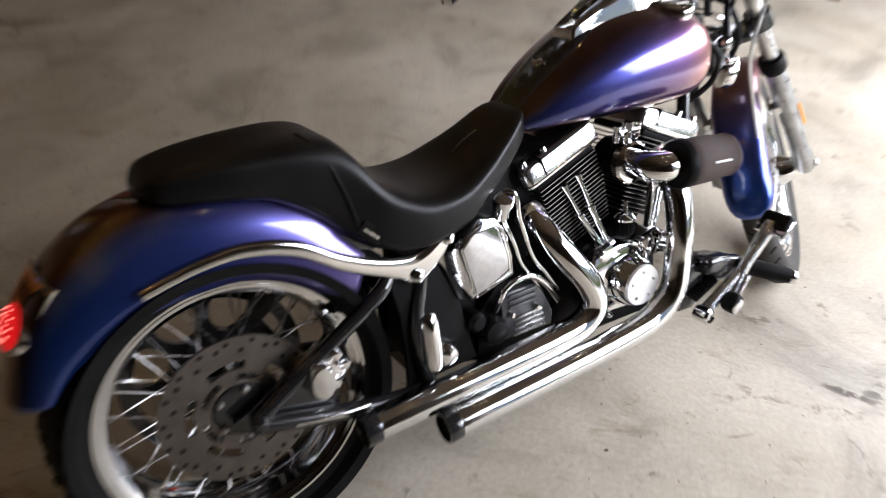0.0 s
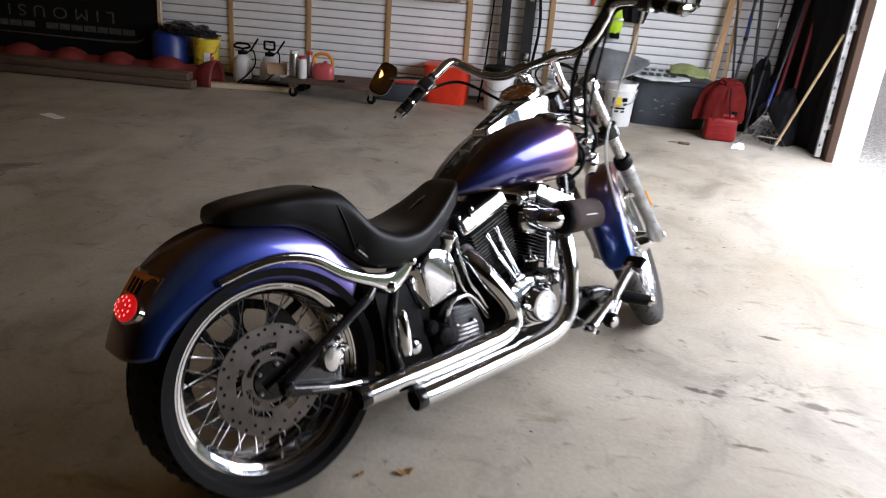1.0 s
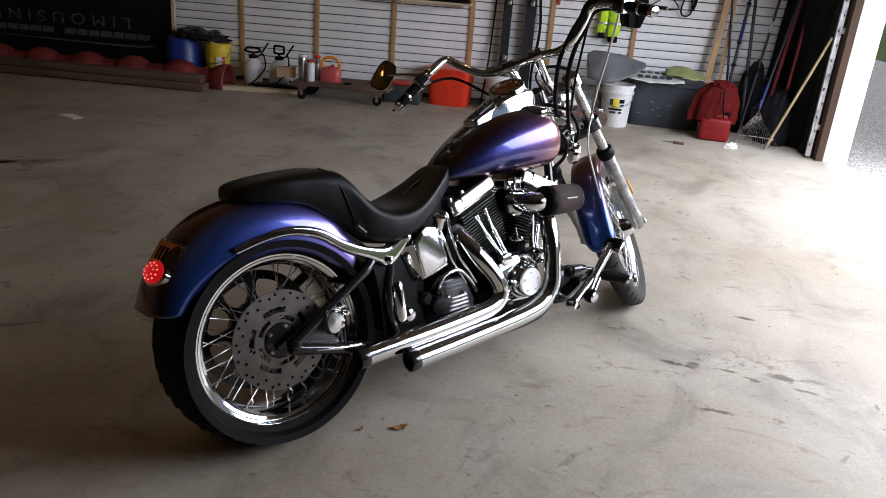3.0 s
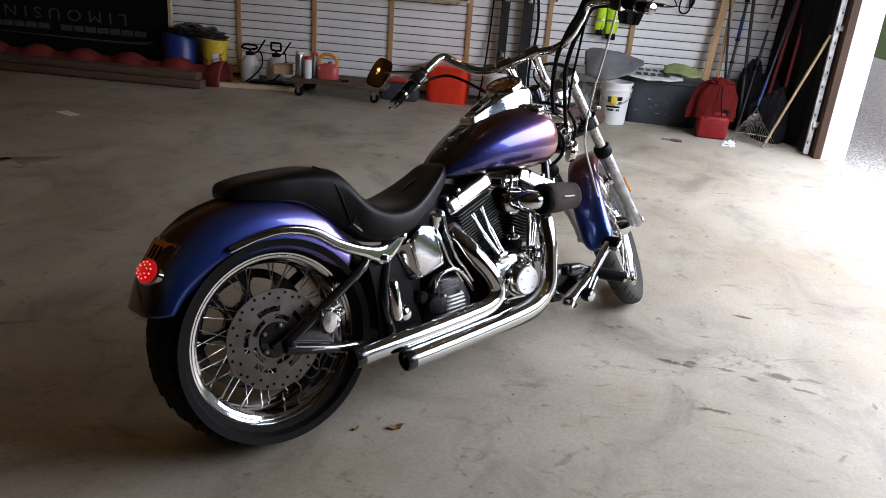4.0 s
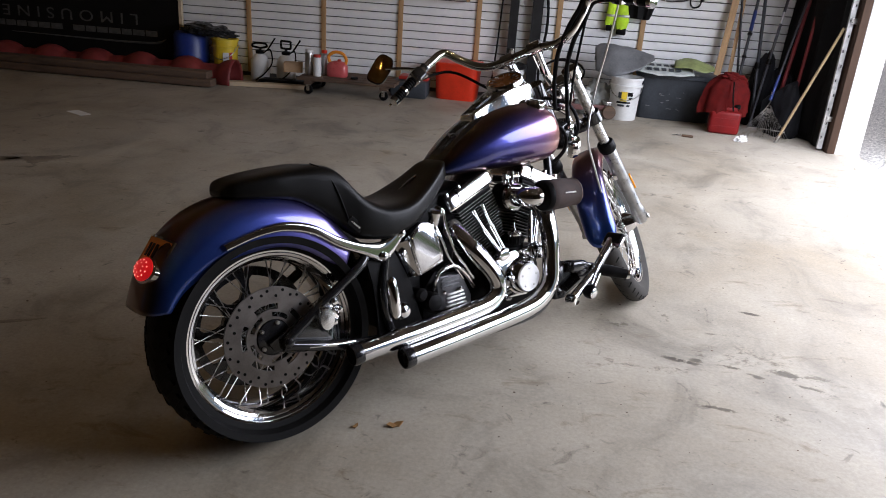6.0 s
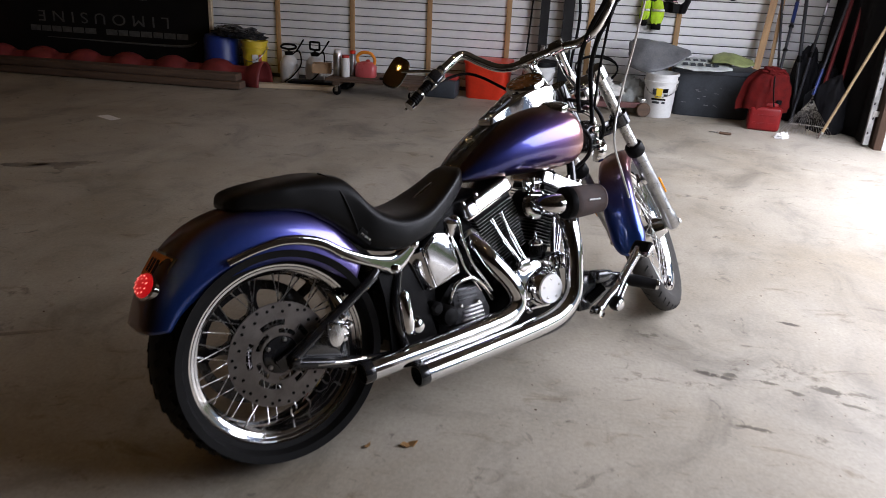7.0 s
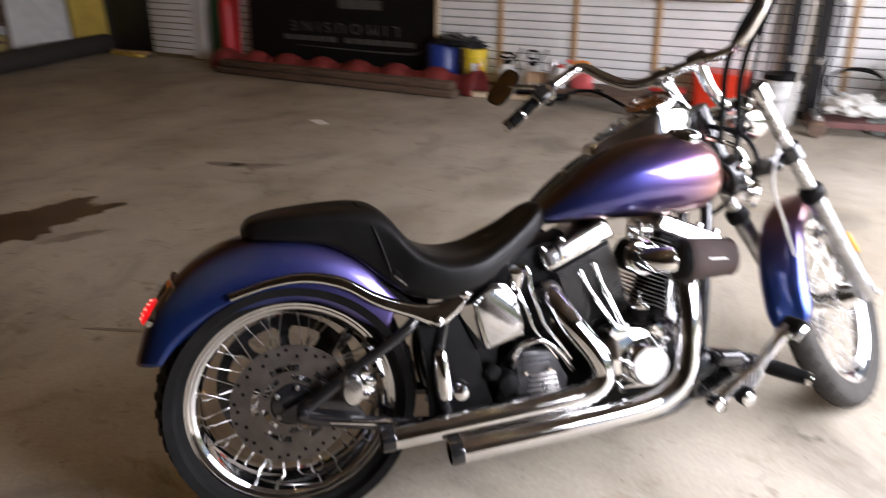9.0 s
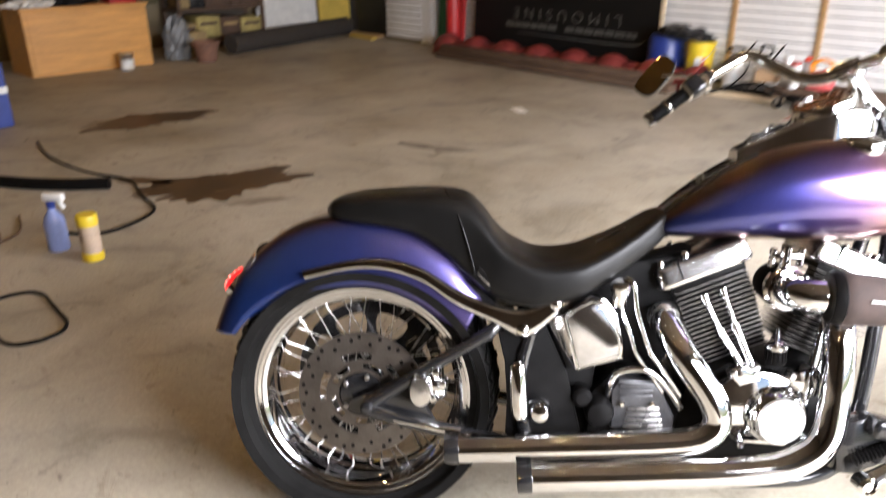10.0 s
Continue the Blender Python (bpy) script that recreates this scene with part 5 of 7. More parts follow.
def paddle(k, z):
    """A ring of the mirror's rounded outline, k times its full size."""
    out = []
    for i in range(36):
        c, q = math.cos(2 * math.pi * i / 36), math.sin(2 * math.pi * i / 36)
        out.append(mm @ Vector((0.036 * k * math.copysign(abs(c) ** 0.6, c), 0.062 * k * math.copysign(abs(q) ** 0.6, q) * (1 + 0.06 * c), z)))
    return out


bm = B()
loft(bm, [paddle(k, z) for k, z in ((0.10, -0.026), (0.55, -0.023), (0.86, -0.014), (1.0, 0.0), (1.0, 0.006), (0.94, 0.008))])
part("shell", bm, BLACK, mir, "black mirror shell")
bm = B()
loft(bm, [paddle(k, z) for k, z in ((0.93, 0.006), (0.93, 0.0088), (0.30, 0.0096), (0.02, 0.0097))])
part("glass", bm, WARM_MIRROR, mir, "mirror glass, tint stands for the warm room it reflects")

# ignition cover, horn and wiring round the steering head
bm = B()
box(bm, (0.085, 0.075, 0.105), pose(1.285, -0.045, 0.790, 0, -20, 8), 0.018, 3)
ig = part("ignition_cover", bm, BLACK, bike, "black cover under the steering head")
for y, z, r in ((-0.088, 0.815, 0.014), (-0.090, 0.770, 0.010), (-0.086, 0.745, 0.008)):
    bm = B()
    lathe(bm, [(r, 0), (r, 0.010), (r * 0.7, 0.016), (r * 0.2, 0.017)], Matrix.Translation((1.285 + (0.815 - z) * 0.3, y, z)) @ SIDE, 16)
    part("cap_nut", bm, CHROME, ig)
bm = B()
lathe(bm, [(0.030, -0.02), (0.044, -0.015), (0.046, 0.0), (0.040, 0.012), (0.010, 0.016)], along((1.345, -0.055, 0.735), (1.42, -0.10, 0.72)), 28)
part("horn", bm, CHROME, bike, "small chrome horn")
for k, pts in enumerate((((1.20, -0.05, 0.90), (1.27, -0.085, 0.87), (1.31, -0.08, 0.80), (1.29, -0.06, 0.74)), ((1.22, -0.03, 0.93), (1.30, -0.075, 0.90), (1.34, -0.085, 0.82), (1.33, -0.06, 0.75)), ((1.18, -0.07, 0.86), (1.24, -0.105, 0.80), (1.25, -0.09, 0.73), (1.20, -0.06, 0.68)))):
    bm = B()
    tube(bm, pts, 0.007, 8, 5)
    part("wiring", bm, SATIN if k else CHROME, bike)

# cables
for name, pts, r, m_, lab in (
        ("cable", [(1.00, -0.42, 1.10), (1.05, -0.37, 1.152), (1.078, -0.31, 1.178), (1.086, -0.262, 1.140), (1.098, -0.205, 1.100), (1.15, -0.13, 1.04), (1.20, -0.07, 0.95), (1.17, -0.05, 0.86)], 0.0085, SATIN, "black cable"),
        ("cable", [(1.01, -0.43, 1.07), (1.07, -0.378, 1.120), (1.112, -0.312, 1.146), (1.126, -0.262, 1.106), (1.140, -0.205, 1.064), (1.18, -0.14, 0.99), (1.21, -0.10, 0.90), (1.16, -0.08, 0.80)], 0.0085, SATIN, "black cable"),
        ("cable", [(1.10, -0.30, 1.145), (1.125, -0.25, 1.08), (1.175, -0.16, 0.96), (1.20, -0.10, 0.86)], 0.0045, SATIN, "thin black cable"),
        ("cable", [(1.03, 0.36, 1.14), (1.12, 0.27, 1.14), (1.15, 0.17, 1.04), (1.21, 0.08, 0.92), (1.17, 0.05, 0.84)], 0.0055, SATIN, "black cable"),
        ("brake_hose", [(1.03, -0.395, 1.16), (1.12, -0.40, 1.13), (1.24, -0.30, 1.02), (1.32, -0.18, 0.88), (1.33, -0.10, 0.74), (1.40, -0.07, 0.62), (1.46, -0.05, 0.50)], 0.0042, ALLOY, "braided steel brake hose")):
    bm = B()
    tube(bm, pts, r, 8, 6)
    steered(part(name, bm, m_, bike, lab))

# side stand
rod("side_stand", [(0.92, 0.12, 0.20), (0.95, 0.22, 0.12), (0.93, 0.31, 0.075)], [0.012, 0.011, 0.013], SATIN, "black side stand", smooth=3)

# ---- things along the back wall ----
def jar(prof, material, m=None, seg=32):
    bm = B()
    lathe(bm, prof, m, seg)
    return bm


def ring_pipe(pts, r, seg=8, n=5):
    bm = B()
    tube(bm, pts, r, seg, n)
    return bm


# big black sign, upside down, with a pale edge
sign = thing("sign_board", pose(-4.93, 6.97, 0, -2), "big black sign board standing upside down by the wall", "sign")
bm = B()
box(bm, (2.72, 0.03, 2.2), pose(0, 0, 1.1), 0.003)
part("board", bm, BLACKBOARD, sign, smooth=False)
bm = B()
box(bm, (0.035, 0.045, 2.2), pose(1.372, 0, 1.1), 0.003)
part("edge_strip", bm, PALEWOOD, sign, "pale wooden edge", smooth=False)
txt = bpy.data.curves.new("lettering", "FONT")
txt.body, txt.size, txt.align_x, txt.align_y, txt.extrude = "LIMOUSINE", 0.165, "LEFT", "CENTER", 0.001
txt.space_character = 1.62
txt.materials.append(LETTER)
lt = new("lettering", txt)
lt.parent, lt.matrix_local = sign, pose(0.90, -0.0175, 0.515, 90, 180, 0) @ Matrix.Diagonal((1.28, 1, 1, 1))
widths = [0.13, 0.13, 0.11, 0.13, 0.12, 0.11, 0.13, 0.0, 0.13, 0.13, 0.11, 0.11, 0.11, 0.12]
x = 1.10
for w in widths:
    if w:
        bm = B()
        box(bm, (w * 1.02, 0.003, 0.060), pose(x - w / 2, -0.017, 0.375), 0.001)
        part("name_bar", bm, LETTER, sign, smooth=False)
    x -= (w or 0.09) + 0.018
bm = B()
tube(bm, [(1.20, -0.018, 0.33), (1.10, -0.018, 0.285), (0.8, -0.018, 0.272), (0.2, -0.018, 0.275), (-0.6, -0.018, 0.285)], [0.004, 0.014, 0.012, 0.009, 0.004], 6, 5)
part("swoosh", bm, LETTER, sign)
bm = B()
box(bm, (0.60, 0.003, 0.10), pose(0.35, -0.017, 0.78))
for k in range(7):
    box(bm, (0.012, 0.005, 0.11), pose(0.09 + 0.085 * k, -0.017, 0.78))
part("emblem", bm, LETTER, sign, smooth=False)

# old beams on the floor with a red plastic culvert behind
for z, dy, ln in ((0.045, 0.0, 3.25), (0.118, 0.03, 3.15)):
    bm = B()
    box(bm, (ln, 0.14, 0.068), None, 0.008)
    noisy(bm, 0.004, 3, z * 10)
    ob = tagged(part("timber", bm, OLDWOOD), "old dark red-brown timber lying on the floor", "timber", "stacked timbers")
    ob.location = (-4.52, 6.25 + dy, z)
pipe = thing("red_culvert", pose(-4.5, 6.54, 0), "long red ribbed plastic half-pipe lying behind the timbers", "culvert")
bm = B()
rings = []
for k in range(121):
    x = -1.95 + 3.67 * k / 120
    ph = (x + 1.95) / 0.50 % 1.0
    bump = 0.085 * max(0.0, math.sin(math.pi * min(1, ph / 0.62))) ** 0.7 if ph < 0.62 else 0.0
    r = 0.140 + bump * 0.55
    row = []
    for j in range(17):
        a = math.pi * j / 16
        row.append((x, r * math.cos(a), 0.01 + r * 1.26 * math.sin(a)))
    rings.append(row)
loft(bm, rings, close=False)
sh = part("shell", bm, REDRUBBER, pipe, "faded red ribbed shell")
md = sh.modifiers.new("thick", "SOLIDIFY")
md.thickness = 0.012

# blue drum under a black cover, yellow pail
drum = thing("blue_drum", pose(-3.42, 6.90, 0), "dark blue plastic drum with a black plastic sheet over it", "drum")
bm = jar([(0.16, 0), (0.175, 0.02), (0.18, 0.15), (0.186, 0.17), (0.186, 0.20), (0.18, 0.22), (0.178, 0.40), (0.16, 0.44), (0.05, 0.45)], BLUE)
part("shell", bm, BLUE, drum)


def heap(name, m, sx, sy, sz, material, label, cat, seed, amp=0.35, sharp=2.5, parent=None):
    """A crumpled sheet or bag: a cushion with folds."""
    bm = B()
    bmesh.ops.create_icosphere(bm, subdivisions=5, radius=1)
    for v in bm.verts:
        n = noise.noise(v.co * sharp + Vector((seed, 0, 0))) + 0.5 * noise.noise(v.co * sharp * 2.3 + Vector((0, seed, 0))) - 0.35 * abs(noise.noise(v.co * sharp * 4.1 + Vector((0, 0, seed))))
        c = v.co * (1 + amp * n)
        if c.z < -0.35:
            c.z = -0.35 + 0.1 * (c.z + 0.35)
        v.co = (c.x * sx, c.y * sy, (c.z + 0.36) * sz)
    ob = part(name, bm, material, parent, "" if cat else label, sharp=60)
    if cat:
        tagged(ob, label, cat)
        ob.matrix_world = m
    else:
        ob.matrix_local = m
    return ob


BLACKSHEET = mat("black_plastic_sheet", (0.02, 0.021, 0.023), 0.25, scale=12, var=0.3)
heap("plastic_sheet", pose(-3.20, 6.84, 0.435, 0, 4, 0), 0.27, 0.17, 0.075, BLACKSHEET, "crumpled glossy black plastic sheet lying on the drum and pail", "sheet", 3.3)


def pail(name, m, r, h, material, label, lid=None, group=""):
    p = thing(name, m, label, "bucket", group)
    bm = jar([(r * 0.84, 0), (r * 0.86, 0.006), (r * 0.96, h * 0.78), (r * 1.04, h * 0.785), (r * 1.05, h * 0.83), (r * 0.97, h * 0.835), (r * 0.98, h * 0.94), (r * 1.05, h * 0.945), (r * 1.06, h), (r * 0.97, h), (r * 0.94, h * 0.9), (r * 0.8, 0.02)], material)
    part("shell", bm, material, p)
    bm = ring_pipe([(r * 1.06, 0, h * 0.86), (r * 0.8, -r * 0.75, h * 0.62), (0, -r * 1.08, h * 0.50), (-r * 0.8, -r * 0.75, h * 0.62), (-r * 1.06, 0, h * 0.86)], 0.004)
    part("bail", bm, STEEL, p, "wire handle")
    if lid:
        part("lid", jar([(r * 1.09, h * 0.93), (r * 1.10, h * 1.0), (r * 1.06, h * 1.035), (r * 0.9, h * 1.03), (0.01, h * 1.03)], lid), lid, p, "snap-on lid")
    return p


yp = pail("yellow_pail", pose(-3.04, 6.90, 0), 0.135, 0.40, YELLOW, "yellow plastic pail with a red and white print")
for a, w, z0, z1, mtl in ((-1.15, 0.45, 0.05, 0.27, WHITEPL), (-2.0, 0.5, 0.06, 0.26, YELLOW), (-0.75, 0.22, 0.12, 0.27, RED)):
    bm = B()
    rings = []
    for k in range(9):
        t = a + w * (k / 8 - 0.5)
        rings.append([(math.cos(t) * (0.119 + 0.05 * z + q), math.sin(t) * (0.119 + 0.05 * z + q), z) for z, q in ((z0, 0.001), (z1, 0.001), (z1, 0.004), (z0, 0.004))])
    loft(bm, rings)
    part("print_patch", bm, mtl, yp, smooth=False)

# two pump sprayers
def sprayer(x, y, r, h, turn, square):
    p = thing("pump_sprayer", pose(x, y, 0, 0, 0, turn), "translucent white pump sprayer with a black handle and hose", "sprayer", "pump sprayers")
    part("tank", jar([(r * 0.9, 0), (r, 0.012), (r * 1.02, h * 0.5), (r * 0.97, h * 0.72), (r * 0.72, h * 0.88), (r * 0.42, h * 0.95), (r * 0.40, h)], WHITEPL), WHITEPL, p, "milky white tank")
    part("collar", jar([(r * 0.44, h * 0.96), (r * 0.46, h * 1.06), (r * 0.2, h * 1.09)], SATIN), SATIN, p)
    if square:
        pts = [(0, 0, h * 1.08), (0, 0, h * 1.16), (-0.055, 0, h * 1.18), (-0.055, 0, h * 1.42), (0.055, 0, h * 1.42), (0.055, 0, h * 1.18), (0, 0, h * 1.16)]
        bm = B()
        for a, b in zip(pts, pts[1:]):
            tube(bm, [a, b], 0.011, 8)
        part("handle", bm, SATIN, p)
    else:
        part("handle", ring_pipe([(0, 0, h * 1.05), (0, 0, h * 1.14), (-0.075, 0, h * 1.20), (-0.05, 0, h * 1.30), (0.05, 0, h * 1.30), (0.075, 0, h * 1.20), (0, 0, h * 1.14)], 0.011), SATIN, p)
    part("hose", ring_pipe([(r * 0.4, -0.02, h * 0.98), (r * 1.2, -0.04, h * 1.12), (r * 1.5, -r, h * 0.7), (r * 0.6, -r * 1.2, h * 0.3), (-r * 0.2, -r * 1.5, 0.02), (r * 2.0, -r * 1.2, 0.012)], 0.007), SATIN, p, "black rubber hose")
    part("wand", ring_pipe([(r * 0.9, -0.02, h * 1.1), (r * 1.7, -0.01, h * 1.5)], 0.009, n=1), SATIN, p)
    return p


sprayer(-2.63, 6.82, 0.095, 0.30, 10, False)
sprayer(-2.36, 6.86, 0.100, 0.30, -8, True)
bm = B()
box(bm, (0.92, 0.09, 0.040), None, 0.003)
ob = tagged(part("lumber", bm, PALEWOOD, smooth=False), "pale new length of lumber lying on the floor", "lumber")
ob.matrix_world = pose(-2.47, 6.52, 0.0205, 0, 0, 9)
bm = B()
box(bm, (0.62, 0.16, 0.06), None, 0.02)
noisy(bm, 0.012, 6)
ob = tagged(part("black_bag", bm, SATIN), "flat black bag lying under the sprayers", "bag")
ob.matrix_world = pose(-2.25, 6.68, 0.035, 0, 0, 4)

# wooden dolly on casters, with cans and jugs
dolly = thing("dolly", pose(-1.58, 6.58, 0), "low wooden furniture dolly on black casters", "dolly")
for k in range(4):
    bm = B()
    box(bm, (0.98, 0.115, 0.028), pose(0, -0.20 + 0.133 * k, 0.150), 0.004)
    part("plank", bm, OLDWOOD, dolly, smooth=False)
for sx in (-0.38, 0.38):
    bm = B()
    box(bm, (0.07, 0.52, 0.035), pose(sx, 0, 0.118), 0.004)
    part("cross_beam", bm, OLDWOOD, dolly, smooth=False)
    for sy in (-0.22, 0.22):
        cst = new("caster")
        cst.parent, cst.matrix_local = dolly, pose(sx, sy, 0.045)
        part("wheel", jar([(0.012, -0.016), (0.040, -0.016), (0.044, -0.010), (0.044, 0.010), (0.040, 0.016), (0.012, 0.016)], SATIN, SIDE, 24), SATIN, cst)
        bm = B()
        for q in (-0.022, 0.022):
            box(bm, (0.03, 0.004, 0.065), pose(0, q, 0.026))
        box(bm, (0.06, 0.06, 0.005), pose(0, 0, 0.054))
        part("fork", bm, STEEL, cst, smooth=False)
TOPZ = 0.165


def can(x, y, r, h, body_m, cap_m, label):
    p = thing("spray_can", pose(x, y, TOPZ), label, "can", "cans on the dolly")
    part("body", jar([(r * 0.95, 0), (r, 0.006), (r, h * 0.82), (r * 0.9, h * 0.87), (r * 0.6, h * 0.90)], body_m, None, 24), body_m, p)
    part("cap", jar([(r * 0.85, h * 0.86), (r * 0.88, h * 0.98), (r * 0.7, h), (0.005, h)], cap_m, None, 24), cap_m, p)


can(-2.00, 6.52, 0.046, 0.25, ALLOY, WHITEPL, "tall silver can on the wooden dolly")
can(-1.905, 6.47, 0.042, 0.21, WHITEPL, RED, "silver spray can with a red cap on the dolly")
can(-1.87, 6.60, 0.032, 0.24, ALLOY, BRIGHTRED, "silver spray can with a red top on the dolly")
bx = thing("cardboard_box", pose(-2.20, 6.62, TOPZ, 0, 0, 14), "small open cardboard box beside the cans", "box")
CARD = mat("cardboard", (0.46, 0.30, 0.17), 0.8, scale=10, var=0.15, bump=0.1)
for q, sz in (((0, 0.07), (0.18, 0.004, 0.09)), ((0, -0.07), (0.18, 0.004, 0.09)), ((0.09, 0), (0.004, 0.136, 0.09)), ((-0.09, 0), (0.004, 0.136, 0.09))):
    bm = B()
    box(bm, sz, pose(*q, 0.045))
    part("side", bm, CARD, bx, smooth=False)
bm = B()
box(bm, (0.18, 0.14, 0.004), pose(0, 0, 0.002))
part("bottom", bm, CARD, bx, smooth=False)
jug = thing("jug", pose(-1.72, 6.55, TOPZ), "pink-red fluid jug with a big orange handle on the dolly", "jug")
PINK = mat("pink_red_plastic", (0.55, 0.10, 0.10), 0.3, scale=9, var=0.12)
ORANGE = mat("orange_plastic", (0.80, 0.27, 0.02), 0.4, scale=9, var=0.1)
bm = B()
loft(bm, [[(x * sx, y * sy, z) for x, y in [(math.copysign(abs(math.cos(a)) ** 0.6, math.cos(a)), math.copysign(abs(math.sin(a)) ** 0.6, math.sin(a))) for a in [2 * math.pi * k / 20 for k in range(20)]]] for z, sx, sy in ((0, 0.10, 0.06), (0.01, 0.105, 0.065), (0.10, 0.105, 0.065), (0.135, 0.085, 0.05), (0.15, 0.04, 0.03))])
part("body", bm, PINK, jug)
part("handle", ring_pipe([(-0.07, 0, 0.12), (-0.09, 0, 0.19), (-0.03, 0, 0.235), (0.05, 0, 0.225), (0.09, 0, 0.17), (0.08, 0, 0.12)], 0.016), ORANGE, jug, "orange handle")
part("spout", jar([(0.02, 0.13), (0.02, 0.165), (0.012, 0.17)], RED, pose(0.02, 0, 0)), RED, jug)
bm = B()
box(bm, (0.07, 0.03, 0.022), None, 0.004)
ob = tagged(part("black_fitting", bm, SATIN), "small black fitting on the dolly", "fitting")
ob.matrix_world = pose(-1.52, 6.45, TOPZ + 0.012, 0, 0, 20)

# orange-red storage bin and low red tray
tote = thing("storage_bin", pose(-0.535, 6.86, 0, 0, 0, -4) @ Matrix.Diagonal((0.86, 1, 0.98, 1)), "bright orange-red plastic storage bin by the wall", "bin")
bm = B()
loft(bm, [[(x * sx, y * sy, z) for x, y in [(math.copysign(abs(math.cos(a)) ** 0.35, math.cos(a)), math.copysign(abs(math.sin(a)) ** 0.35, math.sin(a))) for a in [2 * math.pi * k / 32 for k in range(32)]]] for z, sx, sy in ((0, 0.23, 0.15), (0.01, 0.235, 0.155), (0.35, 0.26, 0.175), (0.352, 0.275, 0.19), (0.375, 0.275, 0.19), (0.38, 0.25, 0.17))])
part("shell", bm, BRIGHTRED, tote)
bm = B()
box(bm, (0.30, 0.20, 0.035), None, 0.010)
ob = tagged(part("red_tray", bm, RED), "low red plastic tray beside the bin", "tray")
ob.matrix_world = pose(-0.97, 6.78, 0.186)
# Block added to fill the dark gap under the tray.
bm = B()
box(bm, (0.36, 0.26, 0.165), None, 0.02)
noisy(bm, 0.01, 5)
ob = tagged(part("dark_case", bm, GREYPL), "dark grey filler block under the red tray", "case")
ob.matrix_world = pose(-1.00, 6.72, 0.0835)

# floor jack parts, white pail with a dark lid, engine hoist uprights
pail("white_pail", pose(-0.02, 6.70, 0), 0.15, 0.40, WHITEPL, "white plastic pail with a dark lid", SATIN)
for x, w, h, lab in ((-0.03, 0.085, 2.3, "tall dark steel post standing at the wall"), (0.20, 0.105, 2.4, "dark steel upright with brackets standing at the wall")):
    post = thing("steel_post", pose(x, 7.00, 0), lab, "post", "dark posts")
    bm = B()
    plate(bm, [(-w / 2, -0.03), (w / 2, -0.03), (w / 2, 0.03), (w / 2 - 0.012, 0.03), (w / 2 - 0.012, -0.018), (-w / 2 + 0.012, -0.018), (-w / 2 + 0.012, 0.03), (-w / 2, 0.03)], h, pose(0, 0, h / 2))
    part("channel", bm, mat("dark_steel", (0.03, 0.03, 0.031), 0.5, 0.5, scale=10, var=0.25), post, smooth=False)
    bm = B()
    box(bm, (w * 1.5, 0.08, 0.012), pose(0, 0, 0.006), 0.002)
    part("foot", bm, SATIN, post, smooth=False)
    for k in range(3):
        bm = B()
        box(bm, (0.045, 0.03, 0.06), pose(0.01, -0.046, 0.5 + 0.55 * k), 0.006)
        part("bracket", bm, STEEL, post)
bm = ring_pipe([(-0.16, 7.07, 2.2), (-0.15, 7.06, 1.3), (-0.17, 7.05, 0.7), (-0.19, 6.98, 0.30), (-0.22, 6.90, 0.010)], 0.009)
tagged(part("hanging_cable", bm, SATIN), "black cable hanging down the wall", "cable")
bm = ring_pipe([(0.30, 7.07, 2.2), (0.27, 7.05, 1.3), (0.31, 7.04, 0.8), (0.27, 7.0, 0.35), (0.30, 6.92, 0.015)], 0.014)
tagged(part("hanging_cable", bm, SATIN), "thick black cable hanging beside the upright", "cable")

# red trolley with coiled cable and a cloth bundle
trol = thing("floor_trolley", pose(0.62, 6.55, 0, 0, 0, 12), "low red wheeled floor trolley", "trolley")
for y in (-0.14, 0.14):
    bm = B()
    box(bm, (0.72, 0.05, 0.05), pose(0, y, 0.10), 0.006)
    part("rail", bm, mat("dull_red_steel", (0.12, 0.048, 0.042), 0.55, 0.2, scale=9, var=0.3), trol, smooth=False)
for x in (-0.33, 0.33):
    bm = B()
    box(bm, (0.05, 0.33, 0.04), pose(x, 0, 0.14), 0.006)
    part("cross_bar", bm, STEEL, trol, smooth=False)
    for y in (-0.19, 0.19):
        part("wheel", jar([(0.01, -0.02), (0.06, -0.02), (0.066, -0.012), (0.066, 0.012), (0.06, 0.02), (0.01, 0.02)], REDRUBBER, Matrix.Translation((x, y, 0.066)) @ SIDE, 24), OLDWOOD, trol)
heap("white_cloth", pose(0.55, 6.55, 0.165), 0.20, 0.14, 0.11, mat("white_cloth", (0.55, 0.54, 0.50), 0.85, scale=14, var=0.15), "bundle of off-white cloth on the trolley", "cloth", 7.7, 0.4)
heap("feed_sack", pose(0.88, 6.72, 0.0), 0.22, 0.15, 0.22, mat("grey_sack", (0.34, 0.36, 0.34), 0.8, scale=12, var=0.2), "slumped grey-white sack on the floor", "sack", 9.1, 0.3)
pts = []
for k in range(60):
    a = 2 * math.pi * k / 20
    pts.append((0.52 + (0.20 + 0.01 * math.sin(3 * a)) * math.cos(a), 6.72 + 0.05 * math.sin(a) + 0.001 * k, 0.36 + (0.12 + 0.008 * math.cos(2.3 * a)) * math.sin(a)))
bm = B()
tube(bm, pts, 0.009, 7)
tagged(part("coiled_cable", bm, SATIN), "loose coil of black cable over the trolley", "cable")

